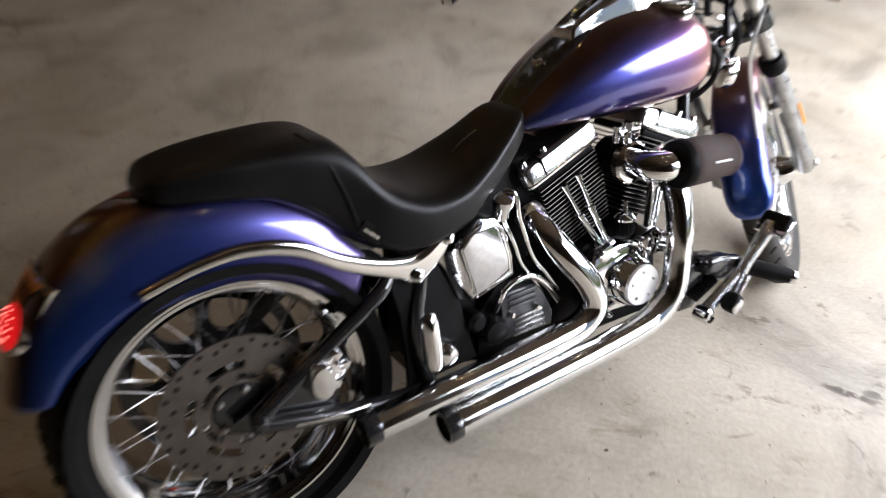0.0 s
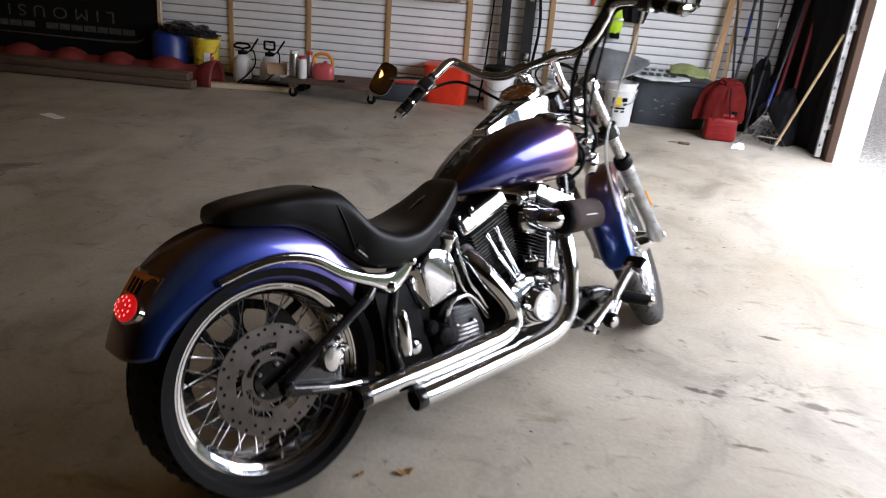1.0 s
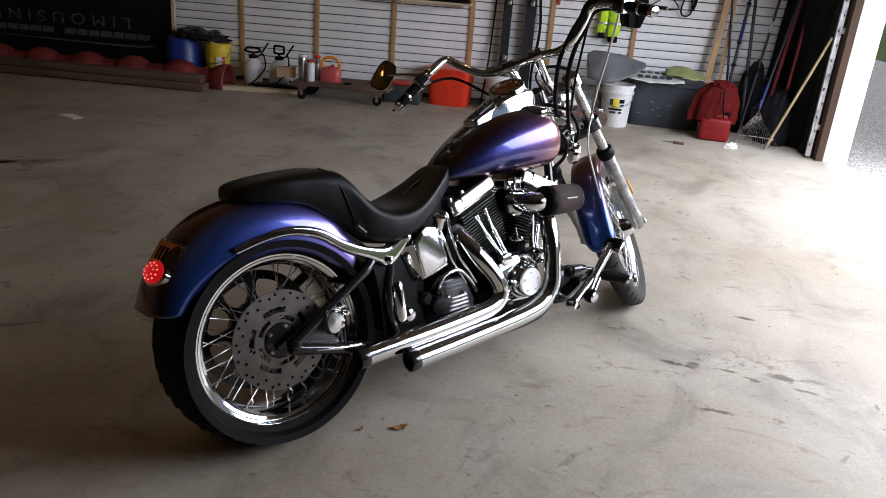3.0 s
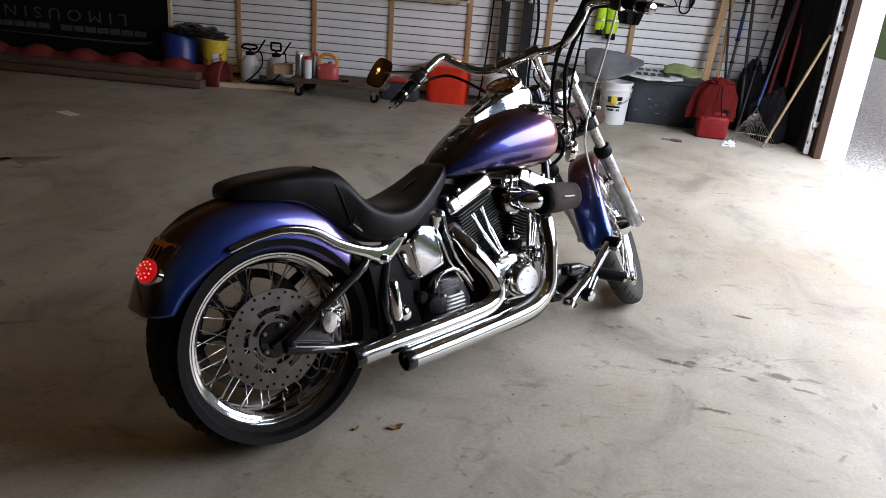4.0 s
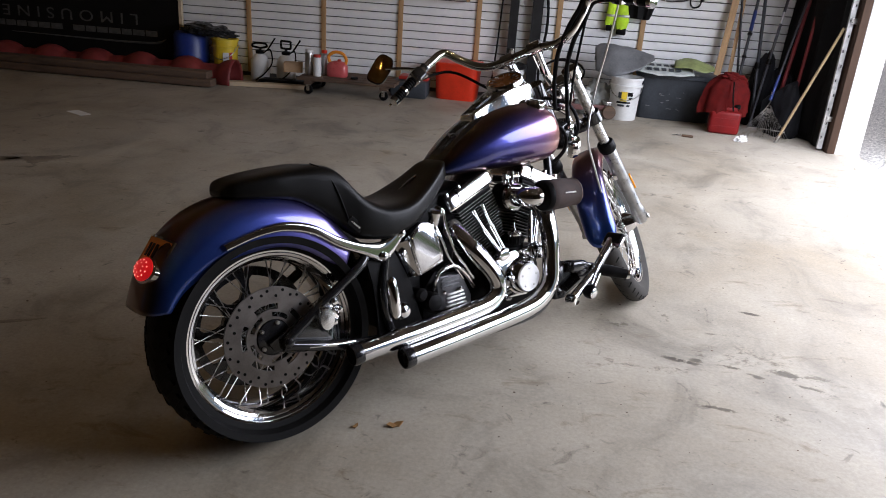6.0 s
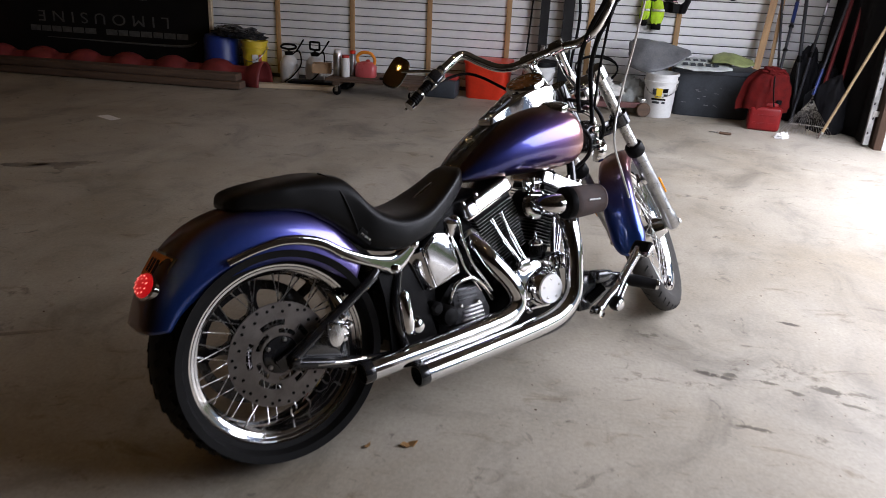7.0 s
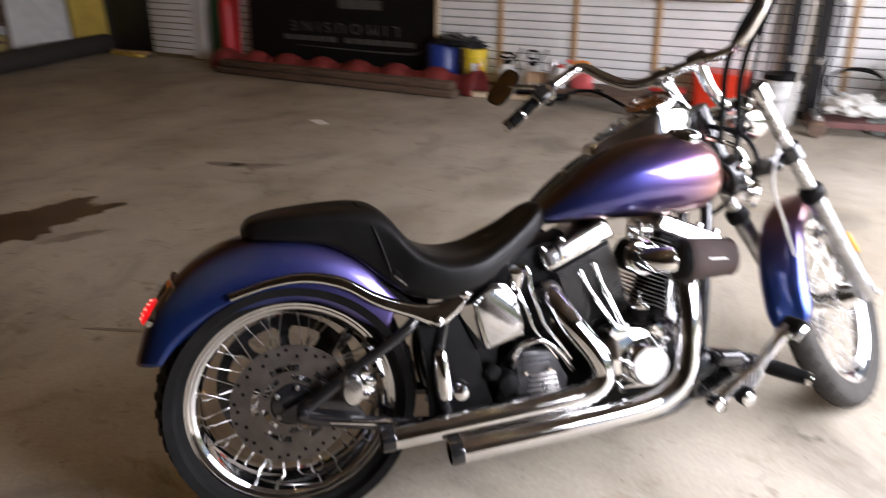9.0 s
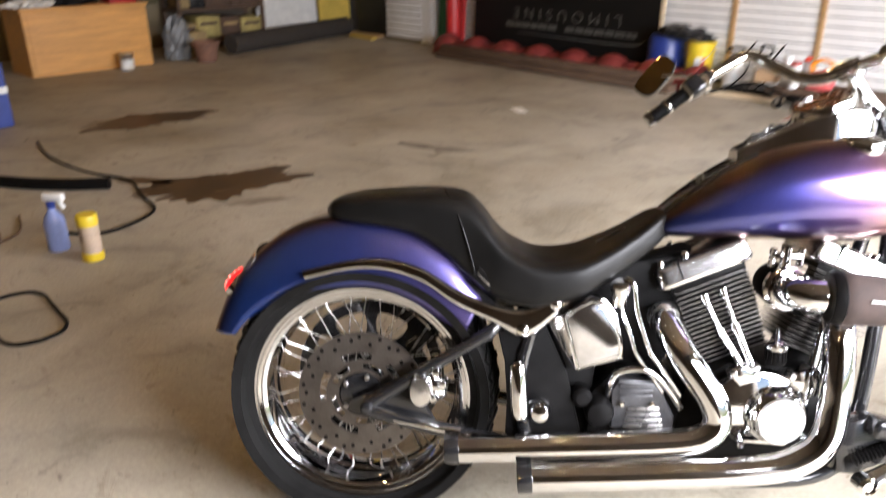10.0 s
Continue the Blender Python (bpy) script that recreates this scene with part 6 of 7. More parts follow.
# white bucket, grey tub, tarp, sacks
wb = pail("white_bucket", pose(1.12, 6.56, 0), 0.150, 0.40, WHITEPL, "white five-gallon plastic bucket with a worn label")
for a, w, z0, z1, mtl in ((-1.72, 0.42, 0.185, 0.275, YELLOW), (-1.98, 0.22, 0.215, 0.270, GREYPL), (-1.30, 0.34, 0.235, 0.272, SATIN), (-1.25, 0.26, 0.205, 0.225, GREYPL), (-1.70, 0.95, 0.165, 0.182, SATIN), (-1.85, 0.45, 0.135, 0.155, GREYPL), (-1.35, 0.22, 0.135, 0.155, GREYPL)):
    bm = B()
    rings = []
    for k in range(9):
        t = a + w * (k / 8 - 0.5)
        q0 = {GREYPL: 0.004, YELLOW: 0.0035}.get(mtl, 0.001)
        rings.append([(math.cos(t) * (0.127 + 0.058 * z + q), math.sin(t) * (0.127 + 0.058 * z + q), z) for z, q in ((z0, q0), (z1, q0), (z1, q0 + 0.002), (z0, q0 + 0.002))])
    loft(bm, rings)
    part("label_patch", bm, mtl, wb, smooth=False)
tub = thing("storage_tub", pose(1.62, 6.86, 0, 0, 0, -3), "scuffed dark grey plastic storage tub by the wall", "tub")
bm = B()
loft(bm, [[(x * sx, y * sy, z) for x, y in [(math.copysign(abs(math.cos(a)) ** 0.3, math.cos(a)), math.copysign(abs(math.sin(a)) ** 0.3, math.sin(a))) for a in [2 * math.pi * k / 36 for k in range(36)]]] for z, sx, sy in ((0, 0.345, 0.20), (0.012, 0.35, 0.205), (0.40, 0.375, 0.225), (0.405, 0.392, 0.24), (0.435, 0.392, 0.24), (0.44, 0.37, 0.22))])
part("shell", bm, GREYPL, tub)
for k in range(14):
    bm = B()
    box(bm, (random.uniform(0.01, 0.05), 0.002, random.uniform(0.003, 0.008)), pose(random.uniform(-0.3, 0.3), -0.224 + 0.001 * (k % 2), random.uniform(0.05, 0.3), 0, random.uniform(-30, 30), 0) @ pose(0, 0, 0, -3))
    part("scuff", bm, GREYSHEET, tub, smooth=False)
def folded_sheet(name, m, facets, material, label, cat, seed, thick=0.008):
    """A stiff sheet folded over: rows of points from the front edge to the back, made denser and slightly crumpled."""
    bm = B()
    rows = [spline([Vector(p) for p in row], 4) for row in facets]
    cols = [spline(list(c), 4) for c in zip(*rows)]
    loft(bm, cols, close=False)
    noisy(bm, 0.010, 9, seed)
    noisy(bm, 0.004, 26, seed)
    ob = tagged(part(name, bm, material, sharp=25), label, cat)
    ob.matrix_world = m
    mod = ob.modifiers.new("thick", "SOLIDIFY")
    mod.thickness = thick
    return ob


folded_sheet("grey_tarp", pose(1.06, 6.70, 0), [
    [(-0.24, -0.10, 0.43), (-0.16, -0.17, 0.405), (-0.04, -0.19, 0.405), (0.12, -0.17, 0.46), (0.29, -0.10, 0.575)],
    [(-0.27, -0.04, 0.60), (-0.15, -0.09, 0.60), (0.0, -0.10, 0.57), (0.15, -0.07, 0.58), (0.29, -0.07, 0.59)],
    [(-0.26, 0.02, 0.64), (-0.20, 0.01, 0.675), (0.0, 0.0, 0.665), (0.14, 0.02, 0.635), (0.28, -0.03, 0.600)],
    [(-0.25, 0.14, 0.50), (-0.18, 0.17, 0.52), (0.0, 0.18, 0.50), (0.14, 0.18, 0.48), (0.26, 0.10, 0.50)]], GREYSHEET, "stiff grey tarp folded over the bucket and tub", "tarp", 2.2)
PAPER = mat("printed_sack", (0.55, 0.58, 0.55), 0.6, scale=12, var=0.15)
sack = folded_sheet("printed_sack", pose(1.50, 6.76, 0.455), [
    [(-0.28, -0.18, 0.008), (-0.10, -0.21, -0.012), (0.08, -0.21, -0.010), (0.24, -0.17, 0.004)],
    [(-0.27, -0.05, 0.040), (-0.10, -0.07, 0.045), (0.08, -0.07, 0.040), (0.24, -0.04, 0.035)],
    [(-0.20, 0.10, 0.050), (-0.06, 0.10, 0.062), (0.10, 0.10, 0.060), (0.24, 0.10, 0.045)],
    [(-0.16, 0.20, 0.010), (-0.04, 0.20, 0.012), (0.10, 0.20, 0.010), (0.22, 0.20, 0.008)]], PAPER, "pale printed paper sack lying flat on the tub", "sack", 4.4)
for row, (n, y, z) in enumerate(((5, -0.135, 0.030), (4, -0.025, 0.056))):
    for k in range(n):
        bm = B()
        box(bm, (0.046, 0.055, 0.004), pose(-0.18 + 0.03 * row + 0.068 * k, y, z, 18 - 8 * row, 0, 3), 0.001)
        part("print_bar", bm, GREYPL, sack, smooth=False)
LIME = mat("lime_bag", (0.25, 0.29, 0.11), 0.5, scale=12, var=0.25)
folded_sheet("green_bag", pose(1.74, 6.80, 0.50), [
    [(-0.19, -0.16, 0.012), (-0.06, -0.20, 0.020), (0.08, -0.22, -0.008), (0.19, -0.17, 0.010)],
    [(-0.17, -0.02, 0.055), (-0.05, -0.04, 0.092), (0.08, -0.05, 0.070), (0.19, -0.02, 0.035)],
    [(-0.14, 0.12, 0.020), (-0.04, 0.12, 0.060), (0.08, 0.12, 0.045), (0.17, 0.12, 0.015)]], LIME, "crumpled olive-green bag lying on the tub", "bag", 5.5)

# red fuel can with a red jacket thrown over it
FUELRED = mat("dull_red_plastic", (0.20, 0.010, 0.010), 0.45, spec=0.25, scale=8, var=0.2)
fuel = thing("fuel_can", pose(2.02, 6.31, 0, 0, 0, -8), "red plastic fuel can on the floor", "fuel can")
bm = B()
box(bm, (0.27, 0.20, 0.21), pose(0, 0, 0.105), 0.03, 3)
box(bm, (0.19, 0.15, 0.04), pose(0, 0, 0.225), 0.015, 3)
part("body", bm, FUELRED, fuel)
part("handle", ring_pipe([(-0.08, 0, 0.235), (-0.05, 0, 0.285), (0.06, 0, 0.285), (0.09, 0, 0.24)], 0.013), FUELRED, fuel)
part("cap", jar([(0.03, 0), (0.03, 0.03), (0.02, 0.035)], SATIN, pose(0.09, -0.03, 0.235)), SATIN, fuel)
for z in (0.07, 0.14):
    bm = B()
    box(bm, (0.19, 0.004, 0.012), pose(0, -0.101, z), 0.001)
    part("rib", bm, FUELRED, fuel, smooth=False)
JACKET = mat("red_jacket_cloth", (0.095, 0.008, 0.007), 0.8, spec=0.08, scale=16, var=0.25, bump=0.3, depth=0.003)
jk = thing("jacket", pose(2.00, 6.37, 0.20), "dark red jacket slumped over the fuel can and tub", "jacket")
bm = B()
rings = []
for k in range(18):
    f = k / 17
    z = 0.345 * math.cos(f * math.pi / 2) ** 0.75 - 0.03
    ring = []
    for j in range(56):
        a = 2 * math.pi * j / 56
        fold = 0.016 * f * math.sin(6 * a + 1.8 * math.sin(2 * a)) + 0.010 * f * math.sin(15 * a + 2 * math.sin(4 * a))
        r = 0.03 + 0.165 * math.sin(f * math.pi / 2) ** 0.7 + fold
        ring.append((r * 1.08 * math.cos(a) + 0.03 * (1 - f), r * 0.72 * math.sin(a), z + 0.012 * math.sin(3 * a + 1) * f))
    rings.append(ring)
loft(bm, rings)
noisy(bm, 0.016, 8)
noisy(bm, 0.006, 24)
part("cloth", bm, JACKET, jk)
heap("sleeve", pose(0.05, -0.02, 0.27, 0, 12, 20), 0.13, 0.07, 0.05, JACKET, "folded sleeve", "", 6.1, 0.35, 2.2, jk)
part("strap", ring_pipe([(0.02, -0.16, 0.28), (0.03, -0.175, 0.16), (0.06, -0.17, 0.02)], 0.007), SATIN, jk, "black strap")
heap("white_rag", pose(2.12, 5.98, 0.0, 0, 0, 30), 0.055, 0.035, 0.035, mat("rag_cloth", (0.75, 0.74, 0.72), 0.85, scale=20, var=0.1), "small crumpled white rag on the floor", "rag", 8.2, 0.6)
chis = thing("hand_tool", pose(1.60, 5.95, 0.012, 0, 0, -12), "small hand tool with a brown handle on the floor", "hand tool")
part("handle", jar([(0.006, 0), (0.012, 0.01), (0.012, 0.09), (0.008, 0.10)], OLDWOOD, Matrix.Rotation(radians(90), 4, "Y"), 12), OLDWOOD, chis)
part("blade", jar([(0.005, 0), (0.005, 0.08), (0.002, 0.085)], STEEL, Matrix.Rotation(radians(-90), 4, "Y"), 10), STEEL, chis)

# long-handled tools leaning in the corner
def leaning(name, a, b, r, material, label, cat, group="long tools"):
    bm = B()
    tube(bm, [a, b], r, 10)
    t = thing(name, Matrix.Translation(a), label, cat, group)
    bm.transform(Matrix.Translation([-v for v in a]))
    part("handle", bm, material, t)
    return t


BLUEH = mat("blue_handle", (0.015, 0.035, 0.17), 0.4, scale=10, var=0.15)
DKST = mat("dark_tool_steel", (0.05, 0.052, 0.058), 0.45, 0.6, scale=12, var=0.2)
for x0, x1, mtl, lab in ((1.98, 2.10, PINE, "bare pine board leaning on the slat wall"), (2.12, 2.15, PINE, "narrow pine lath leaning on the slat wall")):
    w = 0.062 if x0 < 2 else 0.034
    bm = B()
    box(bm, (w, 0.02, 1.55), None, 0.003)
    ob = tagged(part("board", bm, mtl, smooth=False), lab, "board", "leaning boards")
    d = Vector((x1 - x0, 0.12, 1.5))
    ob.matrix_world = Matrix.Translation(Vector((x0, 6.90, 0.02)) + d / 2) @ Matrix.Rotation(math.atan2(x1 - x0, 1.5), 4, "Y") @ Matrix.Rotation(-math.atan2(0.12, 1.5), 4, "X")
leaning("long_tool", (2.225, 6.76, 0.02), (2.10, 7.04, 1.42), 0.011, DKST, "thin black rod leaning on the slat wall", "rod")
t1 = leaning("long_tool", (2.14, 6.66, 0.02), (2.30, 7.04, 1.50), 0.014, DKST, "long dark steel-handled tool leaning on the wall", "tool")
part("sleeve", ring_pipe([(0.092, 0.218, 0.86), (0.112, 0.264, 1.04)], 0.017, n=1), BLUEH, t1, "blue grip sleeve")
for f in (0.42, 0.56, 0.80):
    bm = B()
    lathe(bm, [(0.019, -0.012), (0.023, -0.006), (0.023, 0.006), (0.019, 0.012)], along((0.16 * f, 0.38 * f, 1.48 * f), (0.16, 0.38, 1.48)), 12)
    part("collar", bm, SATIN, t1)
t2 = leaning("long_tool", (2.352, 6.64, 0.02), (2.318, 7.04, 1.50), 0.016, DKST, "black pole leaning on the slat wall", "pole")
part("clamp", jar([(0.026, 0), (0.026, 0.06)], SATIN, along((-0.012, 0.14, 0.52), (-0.034, 0.40, 1.48)), 14), SATIN, t2)
t3 = leaning("long_tool", (2.32, 6.58, 0.02), (2.585, 7.04, 1.50), 0.013, DKST, "dark pole with clamps leaning on the wall", "pole")
part("clamp", jar([(0.024, 0), (0.024, 0.05)], SATIN, along((0.102, 0.178, 0.57), (0.265, 0.46, 1.48)), 14), SATIN, t3)
part("pale_band", jar([(0.0145, 0), (0.0145, 0.11)], ALLOY, along((0.168, 0.292, 0.94), (0.265, 0.46, 1.48)), 12), ALLOY, t3, "pale metal band")
REDH = mat("red_handle", (0.16, 0.010, 0.012), 0.5, scale=10, var=0.2)
t5 = leaning("shovel", (2.50, 6.55, 0.02), (2.70, 6.82, 1.35), 0.018, REDH, "red-handled shovel leaning in the corner", "shovel")
bm = B()
plate(bm, [(-0.10, 0.0), (0.10, 0.0), (0.115, 0.12), (0.10, 0.27), (0.03, 0.32), (-0.03, 0.32), (-0.10, 0.27), (-0.115, 0.12)], 0.006, pose(0.0, 0.0, 0.0, 80, 0, 20))
part("blade", bm, DKST, t5)
t6 = leaning("shovel", (2.60, 6.40, 0.02), (2.715, 6.60, 1.30), 0.015, REDH, "second red-handled shovel in the dark corner", "shovel")
bm = B()
plate(bm, [(-0.09, 0.0), (0.09, 0.0), (0.105, 0.12), (0.09, 0.25), (-0.09, 0.25), (-0.105, 0.12)], 0.006, pose(0.0, 0.0, 0.0, 80, 0, 60))
part("blade", bm, DKST, t6)
# Dull black lumps fill in for the corner's unclear dark clutter.
DARKBAG = mat("dull_black_sack", (0.010, 0.010, 0.012), 0.7, spec=0.15, scale=9, var=0.3)
heap("black_sack", pose(2.43, 6.86, 0.0), 0.13, 0.15, 0.52, DARKBAG, "dull black filler lump for the dark clutter behind the poles", "sack", 17.5, 0.2, 1.4)
heap("black_sack", pose(2.58, 6.44, 0.0), 0.15, 0.18, 0.36, DARKBAG, "full dull black sack standing in the corner", "sack", 12.5, 0.2, 1.4)
heap("black_sack", pose(2.60, 6.82, 0.0), 0.15, 0.20, 0.42, DARKBAG, "slumped dull black sack against the corner", "sack", 14.5, 0.2, 1.4)

# Dark cloth, widened over the slats to stand for the corner's shade.
CORNER_DARK = mat("black_tarp", (0.006, 0.0055, 0.006), 0.7, spec=0.12, scale=9, var=0.3, bump=0.2)
bm = B()
rings = []
for k in range(25):
    z = 0.01 + 2.0 * k / 24
    row = []
    for j in range(41):
        y = 5.90 + 1.16 * j / 40
        row.append((2.735 - 0.12 * min(1, max(0, (y - 6.45) / 0.45)) * (1 - 0.30 * z) - 0.030 * math.sin(9 * y + 0.5 * math.sin(3 * z)) - 0.015 * math.sin(23 * y + z), y, z))
    rings.append(row)
loft(bm, rings, close=False)
tp = tagged(part("black_tarp", bm, CORNER_DARK), "dark folded cloth in the corner, widened to stand for shade", "tarp")
md = tp.modifiers.new("thick", "SOLIDIFY")
md.thickness = 0.004

# leaf rake, standing tines down
STICKWOOD = mat("weathered_stick", (0.40, 0.29, 0.16), 0.7, scale=6, var=0.25, stretch=(6, 6, 0.8))
rake = thing("leaf_rake", pose(2.36, 6.20, 0, 0, 0, -14), "leaf rake with wire tines leaning in the corner", "rake")
for k in range(19):
    f = (k - 9) / 9
    bm = B()
    tube(bm, [(0.02 * f, 0.10, 0.26), (0.13 * f, 0.04, 0.12), (0.21 * f, 0.0, 0.022), (0.215 * f, -0.03, 0.004)], 0.0022, 5, 3)
    part("tine", bm, STEEL, rake)
bm = B()
tube(bm, [(-0.175, 0.02, 0.075), (0, 0.02, 0.082), (0.175, 0.02, 0.075)], 0.005, 6, 3)
part("brace", bm, STEEL, rake)
bm = B()
tube(bm, [(-0.06, 0.08, 0.20), (0.0, 0.115, 0.30), (0.0, 0.15, 0.40)], 0.006, 6, 3)
tube(bm, [(0.06, 0.08, 0.20), (0.0, 0.115, 0.30)], 0.006, 6, 3)
part("socket", bm, STEEL, rake)
bm = B()
tube(bm, [(0, 0.125, 0.33), (0.035, 0.235, 0.54)], 0.0135, 10)
part("grip_sleeve", bm, BLUEH, rake, "blue lower handle")
bm = B()
tube(bm, [(0.035, 0.235, 0.54), (0.17, 0.62, 1.38)], 0.011, 10)
part("handle", bm, DKST, rake, "dark handle")
broom = leaning("broom_stick", (2.435, 6.06, 0.0), (2.725, 5.925, 1.02), 0.012, STICKWOOD, "pale wooden stick leaning against the door track", "stick")
part("ferrule", jar([(0.016, 0), (0.016, 0.07)], STEEL, along((0, 0, 0), (0.29, -0.135, 1.02)), 12), STEEL, broom)

# wall things: shelf, vest, hooks, sign
shelf = thing("wall_shelf", pose(-0.80, 6.98, 0.985), "short pine wall shelf with dark clutter", "shelf")
bm = B()
box(bm, (0.80, 0.22, 0.022), pose(0, 0, 0), 0.003)
part("board", bm, PALEWOOD, shelf, smooth=False)
for x in (-0.3, 0.3):
    bm = B()
    box(bm, (0.02, 0.18, 0.03), pose(x, 0.01, -0.026), 0.002)
    part("bracket", bm, PINE, shelf, smooth=False)
for k, (x, w, h) in enumerate(((-0.22, 0.34, 0.09), (0.12, 0.30, 0.075), (0.32, 0.13, 0.06))):
    bm = B()
    box(bm, (w, 0.14, h), None, 0.01)
    noisy(bm, 0.008, 8, k)
    ob = tagged(part("tool_case", bm, SATIN if k else mat("oxblood_case", (0.06, 0.015, 0.012), 0.5, var=0.2)), "dark tool case lying on the wall shelf", "case", "cases on the shelf")
    ob.matrix_world = pose(-0.80 + x, 6.96, 0.997 + h / 2 + 0.004)

HIVIS = mat("hi_vis_yellow", (0.55, 0.85, 0.02), 0.7, scale=20, var=0.15, bump=0.2)
vest = thing("safety_vest", pose(1.00, 7.03, 0.86), "fluorescent yellow safety vest hanging on the wall", "vest")
for cx, w, bot in ((-0.080, 0.044, -0.04), (0.040, 0.060, -0.070)):
    bm = B()
    loft(bm, [[(cx * (1 - 0.5 * max(0, z)) + x * w * sx + 0.006 * math.sin(30 * z), y * 0.03 + 0.006 * math.sin(9 * x + 25 * z), z) for x, y in [(math.cos(a), math.sin(a)) for a in [2 * math.pi * k / 20 for k in range(20)]]] for z, sx in ((bot, 0.90), (0.0, 1.05), (0.10, 1.0), (0.22, 1.05), (0.34, 0.95), (0.38, 0.5))])
    noisy(bm, 0.006, 14, cx)
    flap = part("cloth", bm, HIVIS, vest, "fluorescent yellow flap")
    bm = B()
    box(bm, (w * 2.1, 0.066, 0.030), pose(cx, 0, 0.055), 0.012, 2)
    part("reflective_band", bm, ALLOY, flap)
    bm = B()
    box(bm, (w * 1.5, 0.055, 0.070), pose(cx, 0, bot - 0.02), 0.014, 2)
    noisy(bm, 0.006, 18, cx)
    part("dark_hem", bm, SATIN, flap)
coat = thing("dark_coat", pose(1.20, 7.03, 1.00), "black coat hanging beside the yellow vest", "coat")
bm = B()
loft(bm, [[(x * sx, y * 0.05 + 0.012 * math.sin(8 * x), z) for x, y in [(math.cos(a), math.sin(a)) for a in [2 * math.pi * k / 24 for k in range(24)]]] for z, sx in ((-0.10, 0.10), (0.0, 0.13), (0.15, 0.14), (0.35, 0.13), (0.45, 0.06))])
noisy(bm, 0.008, 10)
part("cloth", bm, SATIN, coat)
for x, z, ln, mtl, lab in ((-2.55, 1.02, 0.30, SATIN, "black hand tool hanging on the slat wall"), (0.47, 1.05, 0.35, RED, "red-handled tool hanging on the slat wall"), (0.80, 1.02, 0.30, RED, "red pry bar hanging on the slat wall"), (1.78, 1.10, 0.22, SATIN, "black tool hanging from a hook")):
    bm = B()
    tube(bm, [(x, 7.07, z + ln), (x + 0.01, 7.065, z + ln * 0.4), (x - 0.005, 7.065, z)], [0.018, 0.024, 0.016], 8, 3, flat=0.5)
    tagged(part("hanging_tool", bm, mtl), lab, "hand tool", "tools on the wall")
bm = ring_pipe([(1.52, 7.06, 1.22), (1.40, 7.055, 1.14), (1.36, 7.05, 1.10), (1.45, 7.045, 1.085), (1.62, 7.045, 1.10), (1.60, 7.05, 1.16), (1.52, 7.06, 1.22), (1.52, 7.06, 1.30)], 0.006)
tagged(part("wire_hanger", bm, SATIN), "black wire hanger on the slat wall", "hanger")
bm = ring_pipe([(1.70, 7.06, 1.3), (1.66, 7.05, 1.10), (1.70, 7.05, 1.04), (1.76, 7.05, 1.08), (1.74, 7.06, 1.25)], 0.008)
tagged(part("hanging_loop", bm, SATIN), "loop of black strap hanging on the wall", "strap")
ws = thing("wall_sign", pose(-3.12, 7.075, 1.22), "small framed red sign with white shapes on the slat wall", "sign")
bm = B()
box(bm, (0.46, 0.012, 0.30), pose(0, 0, 0), 0.002)
part("panel", bm, REDP, ws, smooth=False)
bm = B()
for q, sz in (((0, -0.152), (0.48, 0.02, 0.014)), ((0, 0.152), (0.48, 0.02, 0.014)), ((-0.233, 0), (0.014, 0.02, 0.29)), ((0.233, 0), (0.014, 0.02, 0.29))):
    box(bm, sz, pose(q[0], 0, q[1]), 0.002)
part("frame", bm, STEEL, ws, smooth=False)
bm = B()
tube(bm, [(-0.08, -0.009, -0.10), (-0.14, -0.009, -0.04), (-0.09, -0.009, 0.03), (-0.02, -0.009, -0.02), (-0.06, -0.009, -0.09)], 0.014, 8, 4, flat=0.3)
part("white_shape", bm, WHITEPL, ws)
bm = B()
box(bm, (0.075, 0.012, 0.16), None, 0.004)
ob = tagged(part("wall_bracket", bm, BRIGHTRED), "red bracket on the back wall", "bracket")
ob.matrix_world = pose(-2.55, 7.085, 1.55)

# paper and grit on the floor
bm = B()
plate(bm, [(-0.11, -0.04), (0.10, -0.05), (0.11, 0.035), (-0.09, 0.05)], 0.002, pose(-3.36, 4.72, 0.0015, 0, 0, -25))
tagged(part("paper_scrap", bm, mat("paper", (0.72, 0.70, 0.66), 0.8, var=0.05), smooth=False), "small scrap of white paper on the floor", "paper")
LEAF = mat("dry_leaf", (0.30, 0.16, 0.05), 0.8, scale=40, var=0.3)
for x, y, sz, turn in ((-0.018, 1.119, 0.026, 20), (-0.137, 1.086, 0.012, 60)):
    bm = B()
    plate(bm, [(-1.0 * sz, 0), (-0.3 * sz, -0.45 * sz), (0.2 * sz, -0.3 * sz), (0.5 * sz, -0.5 * sz), (1.1 * sz, 0.1 * sz), (0.3 * sz, 0.4 * sz), (-0.1 * sz, 0.25 * sz), (-0.5 * sz, 0.45 * sz)], 0.004, pose(x, y, 0.004, 8, -6, turn))
    for v in bm.verts:
        v.co.z += 0.25 * abs((v.co.x - x) * math.cos(radians(turn)) + (v.co.y - y) * math.sin(radians(turn)))
    tagged(part("dry_leaf", bm, LEAF, smooth=False), "small curled dry brown leaf on the floor", "leaf", "dry leaves")
bm = B()
for k in range(260):
    x, y = (random.uniform(-2.2, 2.4), random.uniform(0.0, 5.6)) if k % 3 else (random.uniform(0.3, 1.8), random.uniform(0.6, 2.4))
    r = random.uniform(0.0008, 0.0026) * (1.7 if random.random() < 0.08 else 1)
    bmesh.ops.create_icosphere(bm, subdivisions=1, radius=r, matrix=pose(x, y, r * 0.5) @ Matrix.Diagonal((1.5, 1, 0.6, 1)))
